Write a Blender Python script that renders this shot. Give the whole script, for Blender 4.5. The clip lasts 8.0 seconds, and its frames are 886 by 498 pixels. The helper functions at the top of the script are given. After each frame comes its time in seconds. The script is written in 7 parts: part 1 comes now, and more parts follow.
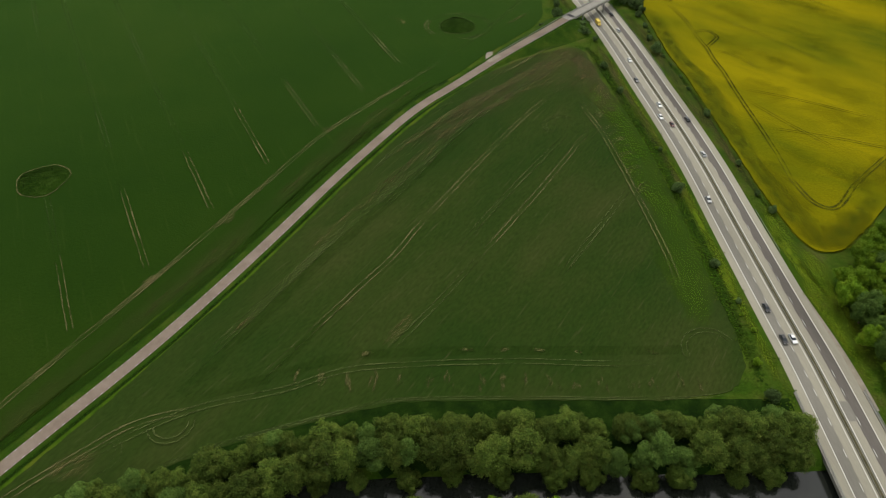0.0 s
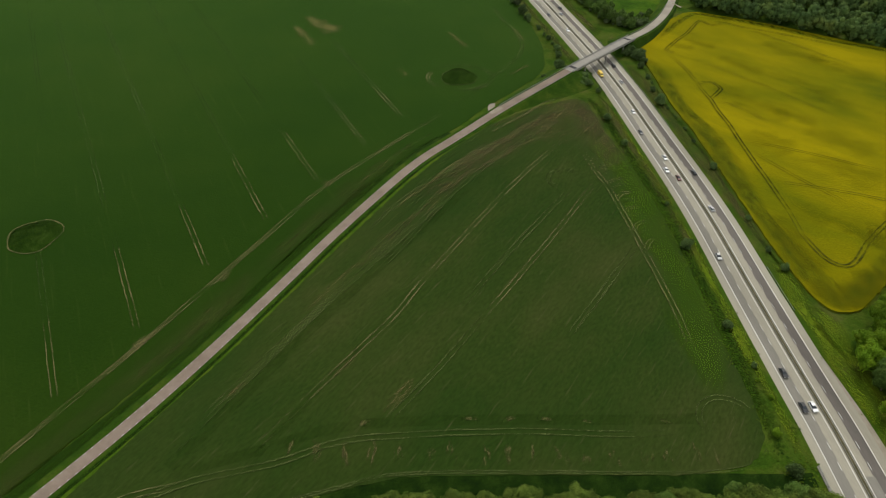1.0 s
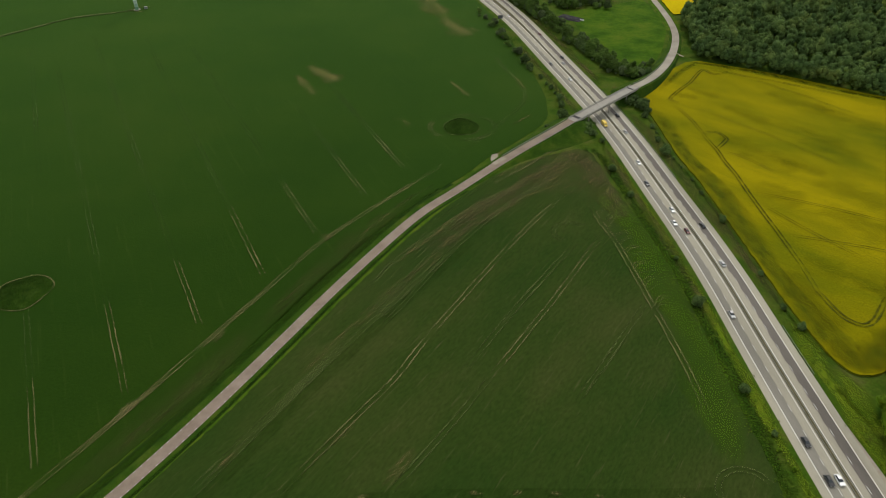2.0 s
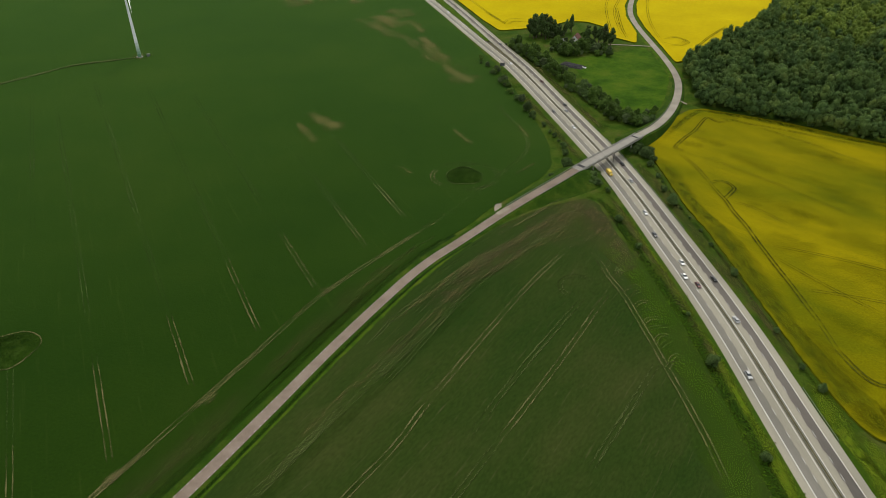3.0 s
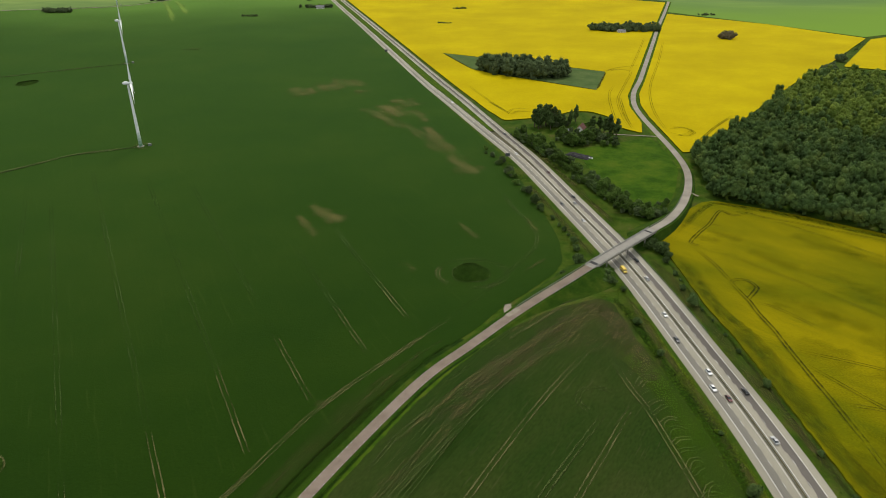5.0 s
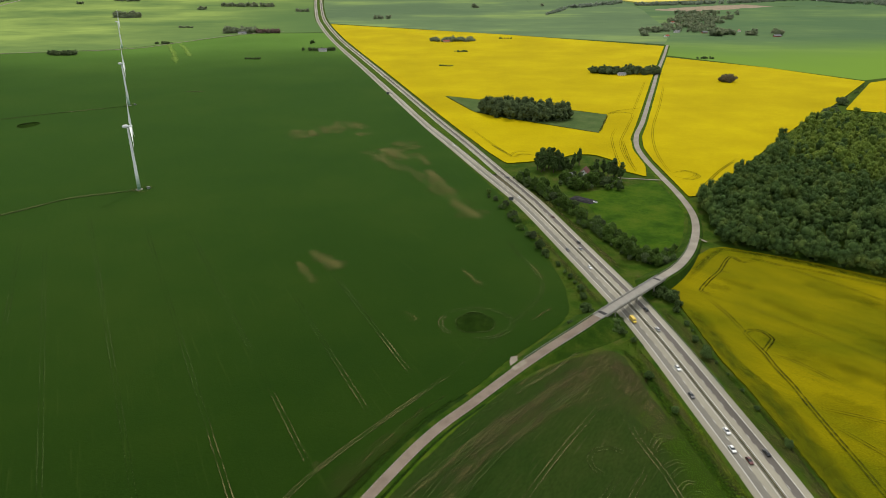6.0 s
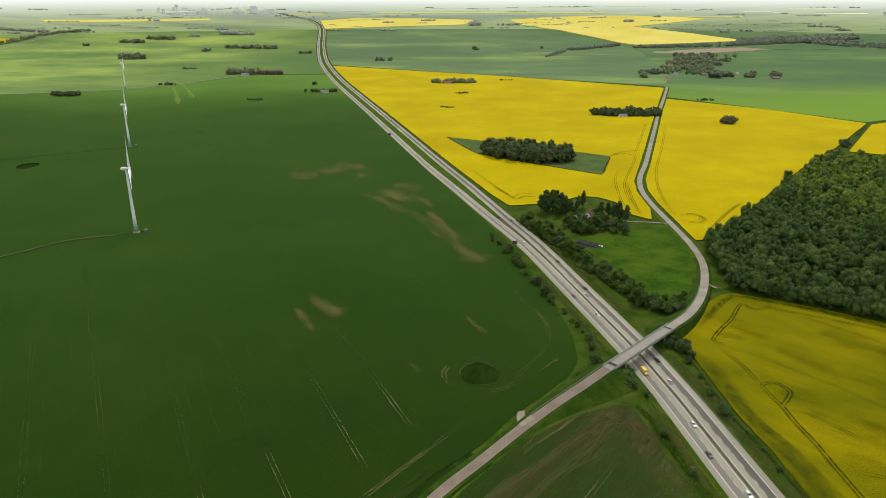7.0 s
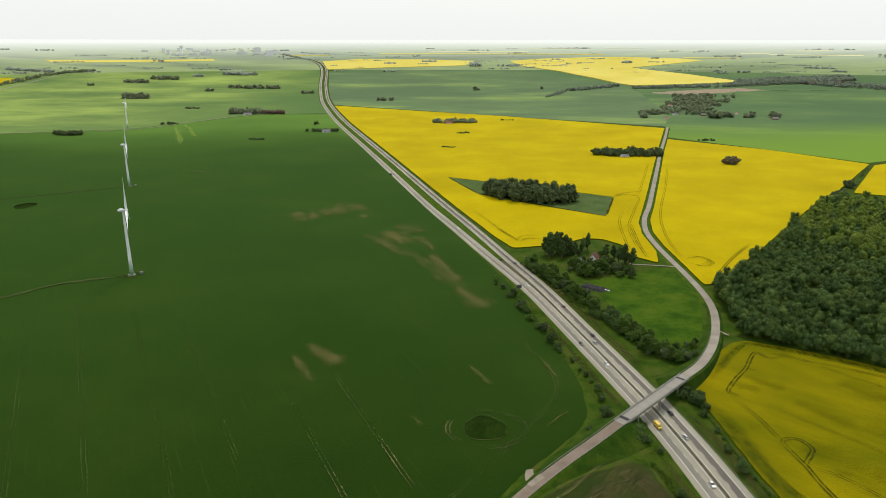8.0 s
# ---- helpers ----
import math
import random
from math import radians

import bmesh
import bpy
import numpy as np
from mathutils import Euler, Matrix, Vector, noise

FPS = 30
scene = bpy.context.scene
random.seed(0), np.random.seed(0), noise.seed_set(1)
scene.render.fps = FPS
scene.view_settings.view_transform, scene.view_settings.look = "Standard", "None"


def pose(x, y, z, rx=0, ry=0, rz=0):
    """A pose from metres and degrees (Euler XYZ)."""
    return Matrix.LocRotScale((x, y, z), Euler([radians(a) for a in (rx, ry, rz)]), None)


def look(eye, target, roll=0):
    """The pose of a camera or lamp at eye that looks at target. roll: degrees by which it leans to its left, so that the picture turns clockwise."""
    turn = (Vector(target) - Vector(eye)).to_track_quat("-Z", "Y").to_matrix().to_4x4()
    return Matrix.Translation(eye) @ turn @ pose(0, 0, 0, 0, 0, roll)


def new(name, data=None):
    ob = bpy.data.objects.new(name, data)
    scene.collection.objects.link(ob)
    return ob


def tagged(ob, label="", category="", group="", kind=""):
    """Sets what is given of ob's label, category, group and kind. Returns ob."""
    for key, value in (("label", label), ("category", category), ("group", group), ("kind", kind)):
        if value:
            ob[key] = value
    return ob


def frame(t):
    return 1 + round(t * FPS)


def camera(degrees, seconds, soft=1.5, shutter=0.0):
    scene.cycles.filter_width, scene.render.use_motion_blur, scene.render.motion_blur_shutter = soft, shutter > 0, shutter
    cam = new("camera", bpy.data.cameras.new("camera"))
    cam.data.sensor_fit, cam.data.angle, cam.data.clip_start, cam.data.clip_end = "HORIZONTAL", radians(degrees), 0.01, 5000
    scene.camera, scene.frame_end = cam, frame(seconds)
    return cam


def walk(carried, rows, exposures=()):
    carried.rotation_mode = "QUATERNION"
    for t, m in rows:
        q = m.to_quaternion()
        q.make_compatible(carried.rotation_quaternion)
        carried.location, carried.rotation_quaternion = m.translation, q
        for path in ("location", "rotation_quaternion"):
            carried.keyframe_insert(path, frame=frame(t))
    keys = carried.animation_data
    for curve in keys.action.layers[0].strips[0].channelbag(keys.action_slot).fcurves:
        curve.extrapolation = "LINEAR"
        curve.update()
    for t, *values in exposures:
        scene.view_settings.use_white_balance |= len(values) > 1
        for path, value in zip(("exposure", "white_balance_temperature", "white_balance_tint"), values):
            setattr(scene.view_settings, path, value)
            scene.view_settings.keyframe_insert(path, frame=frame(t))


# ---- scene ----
# ---- the camera and its flight ----
cam = camera(66.4, 8.0, soft=0.85)


def aim(x, y, z, tilt, turn, roll):
    return pose(x, y, z, tilt, 0, turn) @ pose(0, 0, 0, 0, 0, roll)


walk(cam, [
    (0.0, aim(2.72, -18.91, 203.77, 46.498, 0.503, -0.230)),
    (0.5, aim(2.54, -12.62, 203.52, 48.202, 0.564, -0.261)),
    (1.0, aim(2.26, -6.30, 203.25, 49.900, 0.617, -0.284)),
    (1.5, aim(1.89, 0.06, 202.96, 51.593, 0.662, -0.300)),
    (2.0, aim(1.43, 6.46, 202.68, 53.281, 0.701, -0.308)),
    (2.5, aim(0.89, 12.91, 202.40, 54.961, 0.732, -0.309)),
    (3.0, aim(0.27, 19.42, 202.14, 56.635, 0.758, -0.304)),
    (3.5, aim(-0.43, 25.97, 201.91, 58.301, 0.779, -0.293)),
    (4.0, aim(-1.20, 32.59, 201.71, 59.958, 0.795, -0.275)),
    (4.5, aim(-2.03, 39.27, 201.56, 61.606, 0.807, -0.252)),
    (5.0, aim(-2.93, 46.01, 201.47, 63.244, 0.816, -0.224)),
    (5.5, aim(-3.88, 52.82, 201.45, 64.872, 0.823, -0.191)),
    (6.0, aim(-4.89, 59.71, 201.50, 66.489, 0.827, -0.153)),
    (6.5, aim(-5.94, 66.67, 201.64, 68.095, 0.831, -0.111)),
    (7.0, aim(-7.03, 73.71, 201.87, 69.688, 0.834, -0.065)),
    (7.5, aim(-8.17, 80.84, 202.21, 71.269, 0.837, -0.015)),
    (8.0, aim(-9.33, 88.05, 202.66, 72.836, 0.840, 0.038)),
], exposures=[(0.0, -0.33), (3.0, -0.36), (8.0, -0.30)])

# ---- sky and sun ----
SUN_HEIGHT, SUN_TURN = 52.0, 12.0
world = bpy.data.worlds.new("sky")
scene.world = world
world.use_nodes = True
wn = world.node_tree
wn.nodes.clear()
sky = wn.nodes.new("ShaderNodeTexSky")
sky.sky_type = "NISHITA"
sky.sun_disc = False
sky.sun_elevation = radians(SUN_HEIGHT)
sky.sun_rotation = radians(SUN_TURN)
sky.air_density, sky.dust_density, sky.ozone_density = 1.0, 6.0, 1.0
veil = wn.nodes.new("ShaderNodeMix")          # a thin high overcast over the blue
veil.data_type = "RGBA"
veil.inputs["Factor"].default_value = 0.75
veil.inputs["B"].default_value = (15.9, 16.4, 16.1, 1)
wn.links.new(sky.outputs["Color"], veil.inputs["A"])
back = wn.nodes.new("ShaderNodeBackground")
back.inputs["Strength"].default_value = 0.09
wn.links.new(veil.outputs["Result"], back.inputs["Color"])
wout = wn.nodes.new("ShaderNodeOutputWorld")
wn.links.new(back.outputs["Background"], wout.inputs["Surface"])

sun_data = bpy.data.lights.new("sun", "SUN")
sun_data.energy, sun_data.angle, sun_data.color = 2.75, radians(7), (1.0, 0.95, 0.86)
sun = new("sun", sun_data)
st, se = radians(SUN_TURN), radians(SUN_HEIGHT)
sun.matrix_world = look((0, 0, 900), (-math.sin(st) * math.cos(se) * 900, -math.cos(st) * math.cos(se) * 900, 900 - math.sin(se) * 900))


# ---- materials ----
def surface(name, colours, scale, rough=0.8, fine=None, bump=0.0, stretch=None, island=0.0, objectwise=0.0, metal=0.0, leaf=0.0, detail=6.0, sharp=(0.3, 0.7), gloss=0.25, streak=None, sheen=None):
    """A procedural material: colours spread by a noise of that scale (per metre), a finer noise over it, and relief.
    stretch: (angle in degrees, ratio) for a grain that runs one way."""
    m = bpy.data.materials.new(name)
    m.use_nodes = True
    nt = m.node_tree
    nt.nodes.clear()
    out = nt.nodes.new("ShaderNodeOutputMaterial")
    bsdf = nt.nodes.new("ShaderNodeBsdfPrincipled")
    bsdf.inputs["Roughness"].default_value = rough
    bsdf.inputs["Metallic"].default_value = metal
    bsdf.inputs["Specular IOR Level"].default_value = gloss
    if sheen:                              # soft gloss of many thin blades: (weight, tint)
        bsdf.inputs["Sheen Weight"].default_value, bsdf.inputs["Sheen Roughness"].default_value = sheen[0], 0.5
        bsdf.inputs["Sheen Tint"].default_value = (*sheen[1], 1)
    at = nt.nodes.new("ShaderNodeTexCoord")
    place = at.outputs["Object"]
    if stretch:
        turn = nt.nodes.new("ShaderNodeMapping")
        turn.vector_type = "TEXTURE"
        turn.inputs["Rotation"].default_value = (0, 0, radians(stretch[0]))
        turn.inputs["Scale"].default_value = (stretch[1], 1, 1)
        nt.links.new(place, turn.inputs["Vector"])
        place = turn.outputs["Vector"]
    wide = nt.nodes.new("ShaderNodeTexNoise")
    wide.inputs["Scale"].default_value, wide.inputs["Detail"].default_value, wide.inputs["Roughness"].default_value = scale, detail, 0.62
    nt.links.new(place, wide.inputs["Vector"])
    ramp = nt.nodes.new("ShaderNodeValToRGB")
    lo, hi = sharp
    while len(ramp.color_ramp.elements) < len(colours):
        ramp.color_ramp.elements.new(0.5)
    for i, c in enumerate(colours):
        ramp.color_ramp.elements[i].position = lo + (hi - lo) * i / max(1, len(colours) - 1)
        ramp.color_ramp.elements[i].color = (*c, 1)
    nt.links.new(wide.outputs["Fac"], ramp.inputs["Fac"])
    colour = ramp.outputs["Color"]

    def vary(colour, value, low, high):
        span = nt.nodes.new("ShaderNodeMapRange")
        span.inputs["To Min"].default_value, span.inputs["To Max"].default_value = low, high
        nt.links.new(value, span.inputs["Value"])
        mul = nt.nodes.new("ShaderNodeMix")
        mul.data_type, mul.blend_type = "RGBA", "MULTIPLY"
        mul.inputs["Factor"].default_value = 1.0
        nt.links.new(colour, mul.inputs["A"])
        nt.links.new(span.outputs["Result"], mul.inputs["B"])
        return mul.outputs["Result"]

    if fine:
        grain = nt.nodes.new("ShaderNodeTexNoise")
        grain.inputs["Scale"].default_value, grain.inputs["Detail"].default_value, grain.inputs["Roughness"].default_value = fine[0], 4.0, 0.7
        nt.links.new(at.outputs["Object"] if len(fine) > 2 else place, grain.inputs["Vector"])
        colour = vary(colour, grain.outputs["Fac"], 1 - fine[1], 1 + fine[1])
        if bump:
            rel = nt.nodes.new("ShaderNodeBump")
            rel.inputs["Strength"].default_value, rel.inputs["Distance"].default_value = 0.6, bump
            nt.links.new(grain.outputs["Fac"], rel.inputs["Height"])
            nt.links.new(rel.outputs["Normal"], bsdf.inputs["Normal"])
    if streak:                              # thin drilled rows and worn streaks: (angle, ratio, scale, colour, from, to)
        rows = nt.nodes.new("ShaderNodeMapping")
        rows.vector_type = "TEXTURE"
        rows.inputs["Rotation"].default_value = (0, 0, radians(streak[0]))
        rows.inputs["Scale"].default_value = (streak[1], 1, 1)
        nt.links.new(at.outputs["Object"], rows.inputs["Vector"])
        line = nt.nodes.new("ShaderNodeTexNoise")
        line.inputs["Scale"].default_value, line.inputs["Detail"].default_value, line.inputs["Roughness"].default_value = streak[2], 5.0, 0.65
        nt.links.new(rows.outputs["Vector"], line.inputs["Vector"])
        span = nt.nodes.new("ShaderNodeMapRange")
        span.inputs["From Min"].default_value, span.inputs["From Max"].default_value = streak[4], streak[5]
        nt.links.new(line.outputs["Fac"], span.inputs["Value"])
        over = nt.nodes.new("ShaderNodeMix")
        over.data_type = "RGBA"
        nt.links.new(span.outputs["Result"], over.inputs["Factor"])
        nt.links.new(colour, over.inputs["A"])
        over.inputs["B"].default_value = (*streak[3], 1)
        colour = over.outputs["Result"]
    if island:
        geo = nt.nodes.new("ShaderNodeNewGeometry")
        colour = vary(colour, geo.outputs["Random Per Island"], 1 - island, 1 + island)
    if objectwise:
        info = nt.nodes.new("ShaderNodeObjectInfo")
        colour = vary(colour, info.outputs["Random"], 1 - objectwise, 1 + objectwise)
    nt.links.new(colour, bsdf.inputs["Base Color"])
    shader = bsdf.outputs["BSDF"]
    if leaf:
        thin = nt.nodes.new("ShaderNodeBsdfTranslucent")
        nt.links.new(colour, thin.inputs["Color"])
        mix = nt.nodes.new("ShaderNodeMixShader")
        mix.inputs["Fac"].default_value = leaf
        nt.links.new(shader, mix.inputs[1])
        nt.links.new(thin.outputs["BSDF"], mix.inputs[2])
        shader = mix.outputs["Shader"]
    nt.links.new(shader, out.inputs["Surface"])
    return m


def worn(name, base, scale, gate, stretch=None, grain=None, contrast=1.0, detail=5.0, feather=False):
    """A thin worn or bare mark: it shows in patches, with the crop between them. feather: it thins out evenly towards its rim."""
    m = surface(name, base, scale, rough=0.95, stretch=stretch, gloss=0.02)
    nt = m.node_tree
    out = next(n for n in nt.nodes if n.type == "OUTPUT_MATERIAL")
    shader = out.inputs["Surface"].links[0].from_socket
    at = nt.nodes.new("ShaderNodeTexCoord")
    gaps = nt.nodes.new("ShaderNodeTexNoise")
    gaps.inputs["Scale"].default_value, gaps.inputs["Detail"].default_value = gate[0], detail
    where = at.outputs["Object"]
    if grain:                              # the gaps run along the drilled rows
        turn = nt.nodes.new("ShaderNodeMapping")
        turn.vector_type = "TEXTURE"
        turn.inputs["Rotation"].default_value = (0, 0, radians(grain[0]))
        turn.inputs["Scale"].default_value = (grain[1], 1, 1)
        nt.links.new(where, turn.inputs["Vector"])
        where = turn.outputs["Vector"]
    nt.links.new(where, gaps.inputs["Vector"])
    uv = nt.nodes.new("ShaderNodeUVMap")
    side = nt.nodes.new("ShaderNodeSeparateXYZ")
    nt.links.new(uv.outputs["UV"], side.inputs["Vector"])
    add = nt.nodes.new("ShaderNodeMath")
    add.operation = "ADD"
    keen = nt.nodes.new("ShaderNodeMath")
    keen.operation = "MULTIPLY_ADD"
    keen.inputs[1].default_value, keen.inputs[2].default_value = contrast, 0.5 - 0.5 * contrast
    nt.links.new(gaps.outputs["Fac"], keen.inputs[0])
    nt.links.new(keen.outputs["Value"], add.inputs[0])
    if feather:
        add.inputs[1].default_value = 0.0
    else:
        nt.links.new(side.outputs["Y"], add.inputs[1])
    span = nt.nodes.new("ShaderNodeMapRange")
    span.inputs["From Min"].default_value, span.inputs["From Max"].default_value = gate[1], gate[2]
    span.inputs["To Max"].default_value = gate[3]
    nt.links.new(add.outputs["Value"], span.inputs["Value"])
    cover = span.outputs["Result"]
    if feather:
        rim = nt.nodes.new("ShaderNodeMapRange")
        rim.interpolation_type = "SMOOTHSTEP"
        rim.inputs["From Min"].default_value, rim.inputs["From Max"].default_value = -0.55, 0.45
        nt.links.new(side.outputs["Y"], rim.inputs["Value"])
        both = nt.nodes.new("ShaderNodeMath")
        both.operation = "MULTIPLY"
        nt.links.new(cover, both.inputs[0])
        nt.links.new(rim.outputs["Result"], both.inputs[1])
        cover = both.outputs["Value"]
    clear = nt.nodes.new("ShaderNodeBsdfTransparent")
    mix = nt.nodes.new("ShaderNodeMixShader")
    nt.links.new(cover, mix.inputs["Fac"])
    nt.links.new(clear.outputs["BSDF"], mix.inputs[1])
    nt.links.new(shader, mix.inputs[2])
    nt.links.new(mix.outputs["Shader"], out.inputs["Surface"])
    return m


GRASS = surface("rough_grass", [(0.015, 0.040, 0.003), (0.027, 0.056, 0.004), (0.043, 0.067, 0.007), (0.062, 0.064, 0.016)], 0.07, fine=(0.9, 0.7), bump=0.4, rough=0.95, gloss=0.03)
VERGE = surface("verge_grass", [(0.020, 0.048, 0.003), (0.038, 0.074, 0.004), (0.066, 0.086, 0.008)], 0.11, fine=(1.4, 0.55), bump=0.3, rough=0.95, gloss=0.03)
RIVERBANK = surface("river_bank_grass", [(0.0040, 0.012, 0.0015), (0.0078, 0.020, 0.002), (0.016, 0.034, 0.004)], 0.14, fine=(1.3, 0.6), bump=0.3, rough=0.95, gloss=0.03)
DITCH = surface("ditch_grass", [(0.0060, 0.017, 0.0020), (0.0105, 0.026, 0.003), (0.020, 0.040, 0.005)], 0.14, fine=(1.3, 0.6), bump=0.3, rough=0.95, gloss=0.03)
MEADOW = surface("meadow_grass", [(0.016, 0.044, 0.002), (0.027, 0.064, 0.003), (0.042, 0.080, 0.004), (0.062, 0.092, 0.007)], 0.045, fine=(0.7, 0.55), bump=0.25, rough=0.95, gloss=0.03)
# near wheat: the cloud shade over it is in this dark base colour
WHEAT = surface("green_wheat", [(0.0062, 0.0190, 0.0011), (0.0097, 0.0243, 0.0015), (0.0156, 0.0302, 0.0025)], 0.006, fine=(0.9, 0.45), bump=0.2, rough=0.95, gloss=0.03, streak=(118, 30, 0.5, (0.028, 0.045, 0.007), 0.60, 0.85), sheen=(0.120, (0.34, 0.84, 0.11)))
WHEAT_THIN = surface("thin_wheat", [(0.0125, 0.0300, 0.0040), (0.0200, 0.0350, 0.0058), (0.0310, 0.0405, 0.0092), (0.0520, 0.0490, 0.0190)], 0.022, fine=(0.9, 0.55), bump=0.2, stretch=(56, 2.2), rough=0.95, gloss=0.03, sharp=(0.30, 0.92), streak=(57, 16, 0.9, (0.074, 0.070, 0.028), 0.60, 0.90))
# far grain: haze paleness and sun patches are mixed into these colours
WHEAT_FAR = surface("hazy_far_wheat", [(0.096, 0.154, 0.052), (0.160, 0.226, 0.066), (0.245, 0.325, 0.084)], 0.0030, fine=(0.03, 0.12), rough=1.0, gloss=0.0, detail=4, stretch=(5, 1.4), sharp=(0.35, 0.66))
WHEAT_BLUE = surface("hazy_far_barley", [(0.092, 0.138, 0.072), (0.112, 0.165, 0.078), (0.18, 0.25, 0.085)], 0.0030, fine=(0.04, 0.12), rough=1.0, gloss=0.0, detail=4, stretch=(0, 2), sharp=(0.42, 0.68))
RAPE = surface("flowering_rape", [(0.275, 0.210, 0.0), (0.332, 0.256, 0.0005), (0.405, 0.320, 0.001)], 0.008, fine=(0.5, 0.30), bump=0.25, rough=0.95, gloss=0.02, sharp=(0.28, 0.70), sheen=(0.14, (0.95, 0.80, 0.02)))
# near rape: cloud shade, as well as sparser bloom, is in its colour
RAPE_DULL = surface("dull_shaded_rape", [(0.058, 0.072, 0.002), (0.102, 0.103, 0.001), (0.147, 0.129, 0.001), (0.196, 0.162, 0.001)], 0.018, fine=(1.1, 0.70, 1), bump=0.35, stretch=(-42, 2.6), rough=0.95, gloss=0.02, sharp=(0.26, 0.66), streak=(-42, 14, 0.7, (0.080, 0.092, 0.003), 0.56, 0.9))
RAPE_STEM = surface("rape_stems", [(0.075, 0.092, 0.005), (0.115, 0.122, 0.006)], 0.4, fine=(3.0, 0.4), rough=0.9, gloss=0.03)
SOIL = surface("bare_soil", [(0.16, 0.12, 0.075), (0.22, 0.17, 0.11), (0.27, 0.21, 0.13)], 0.08, fine=(1.0, 0.3), bump=0.1, rough=0.95)
TRACK = worn("tyre_track", [(0.105, 0.108, 0.040), (0.175, 0.155, 0.070)], 0.3, (0.09, 0.08, 0.90, 0.80), contrast=1.5, detail=2.5)
SOFT_BARE = worn("worn_headland", [(0.095, 0.090, 0.034), (0.135, 0.116, 0.050)], 0.3, (0.16, 0.25, 1.0, 0.60), grain=(56, 5), contrast=2.0, feather=True)
FAINT = worn("faint_tyre_track", [(0.046, 0.070, 0.017), (0.078, 0.090, 0.031)], 0.3, (0.06, 0.05, 0.85, 0.80), contrast=1.5, detail=2.5)
GHOST = worn("old_tyre_track", [(0.036, 0.072, 0.014), (0.058, 0.086, 0.024)], 0.3, (0.022, 0.08, 0.90, 0.72), contrast=1.6, detail=2.0)
BARE = worn("bare_patch", [(0.080, 0.074, 0.027), (0.128, 0.105, 0.041)], 0.3, (0.8, 0.25, 1.0, 0.62), stretch=(56, 3), grain=(56, 6), contrast=2.2, feather=True)
BARE_UP = worn("short_bare_mark", [(0.075, 0.074, 0.026), (0.120, 0.102, 0.042)], 0.3, (0.9, 0.25, 0.95, 0.75), grain=(84, 5), contrast=2.4, feather=True)
BARE_FAR = worn("bare_sandy_streak", [(0.140, 0.116, 0.042), (0.210, 0.166, 0.066)], 0.12, (0.13, 0.16, 1.0, 0.55), stretch=(108, 5), grain=(112, 6), contrast=2.0, detail=6.0, feather=True)
# dark marks in the rape: wheel tracks and the wedge's painted shade
DARK_RAPE = worn("driven_and_shaded_rape", [(0.022, 0.032, 0.004), (0.050, 0.055, 0.006)], 0.4, (0.4, -0.15, 0.75, 0.88), contrast=1.8)
SOFTTRACK = worn("faint_driven_rape", [(0.045, 0.055, 0.005), (0.080, 0.082, 0.007)], 0.4, (0.12, 0.10, 0.70, 0.78))
ASPHALT = surface("worn_asphalt", [(0.204, 0.190, 0.150), (0.246, 0.230, 0.182), (0.290, 0.270, 0.214)], 0.05, fine=(2.0, 0.2), stretch=(98, 6), rough=0.9, gloss=0.05)
ASPHALT_DARK = surface("new_asphalt", [(0.132, 0.124, 0.105), (0.162, 0.152, 0.130), (0.195, 0.183, 0.157)], 0.05, fine=(2.0, 0.18), stretch=(98, 6), rough=0.9, gloss=0.06)
ASPHALT_BROWN = surface("brownish_asphalt", [(0.082, 0.074, 0.066), (0.104, 0.094, 0.083), (0.130, 0.118, 0.104)], 0.05, fine=(2.0, 0.20), stretch=(98, 6), rough=0.9, gloss=0.06)
LANE_ROAD = surface("pinkish_asphalt", [(0.142, 0.110, 0.086), (0.172, 0.136, 0.108), (0.205, 0.165, 0.135)], 0.12, fine=(1.6, 0.18), rough=0.92, gloss=0.05)
GRAVEL = surface("gravel", [(0.18, 0.155, 0.12), (0.25, 0.22, 0.175)], 0.4, fine=(2.0, 0.25), rough=0.95, gloss=0.05)
PAINT = surface("road_paint", [(0.50, 0.49, 0.45), (0.66, 0.65, 0.60)], 0.5, fine=(3.0, 0.2), rough=0.75, gloss=0.1)
CONCRETE = surface("concrete", [(0.17, 0.162, 0.14), (0.215, 0.206, 0.178), (0.255, 0.243, 0.212)], 0.2, fine=(1.6, 0.18), rough=0.9, gloss=0.1)
MEDIAN = surface("median_gravel", [(0.048, 0.045, 0.024), (0.078, 0.070, 0.040), (0.115, 0.100, 0.062)], 0.3, fine=(1.0, 0.4), rough=0.95, gloss=0.05)
STEEL = surface("galvanised_steel", [(0.17, 0.17, 0.155), (0.24, 0.24, 0.22)], 0.6, rough=0.6, metal=0.25, fine=(3.0, 0.1))
RUBBER = surface("rubber", [(0.02, 0.02, 0.02), (0.03, 0.03, 0.03)], 4.0, rough=0.8)
TURBINE_WHITE = surface("turbine_paint", [(0.66, 0.68, 0.68), (0.74, 0.76, 0.76)], 0.2, rough=0.45, fine=(1.0, 0.05))
BARK = surface("bark", [(0.07, 0.05, 0.035), (0.14, 0.11, 0.08)], 2.0, fine=(8.0, 0.3), rough=0.95)
LEAF = surface("broad_leaves", [(0.050, 0.098, 0.018), (0.078, 0.135, 0.023), (0.11, 0.165, 0.03)], 0.5, rough=0.7, island=0.3, objectwise=0.25, leaf=0.3, gloss=0.08)
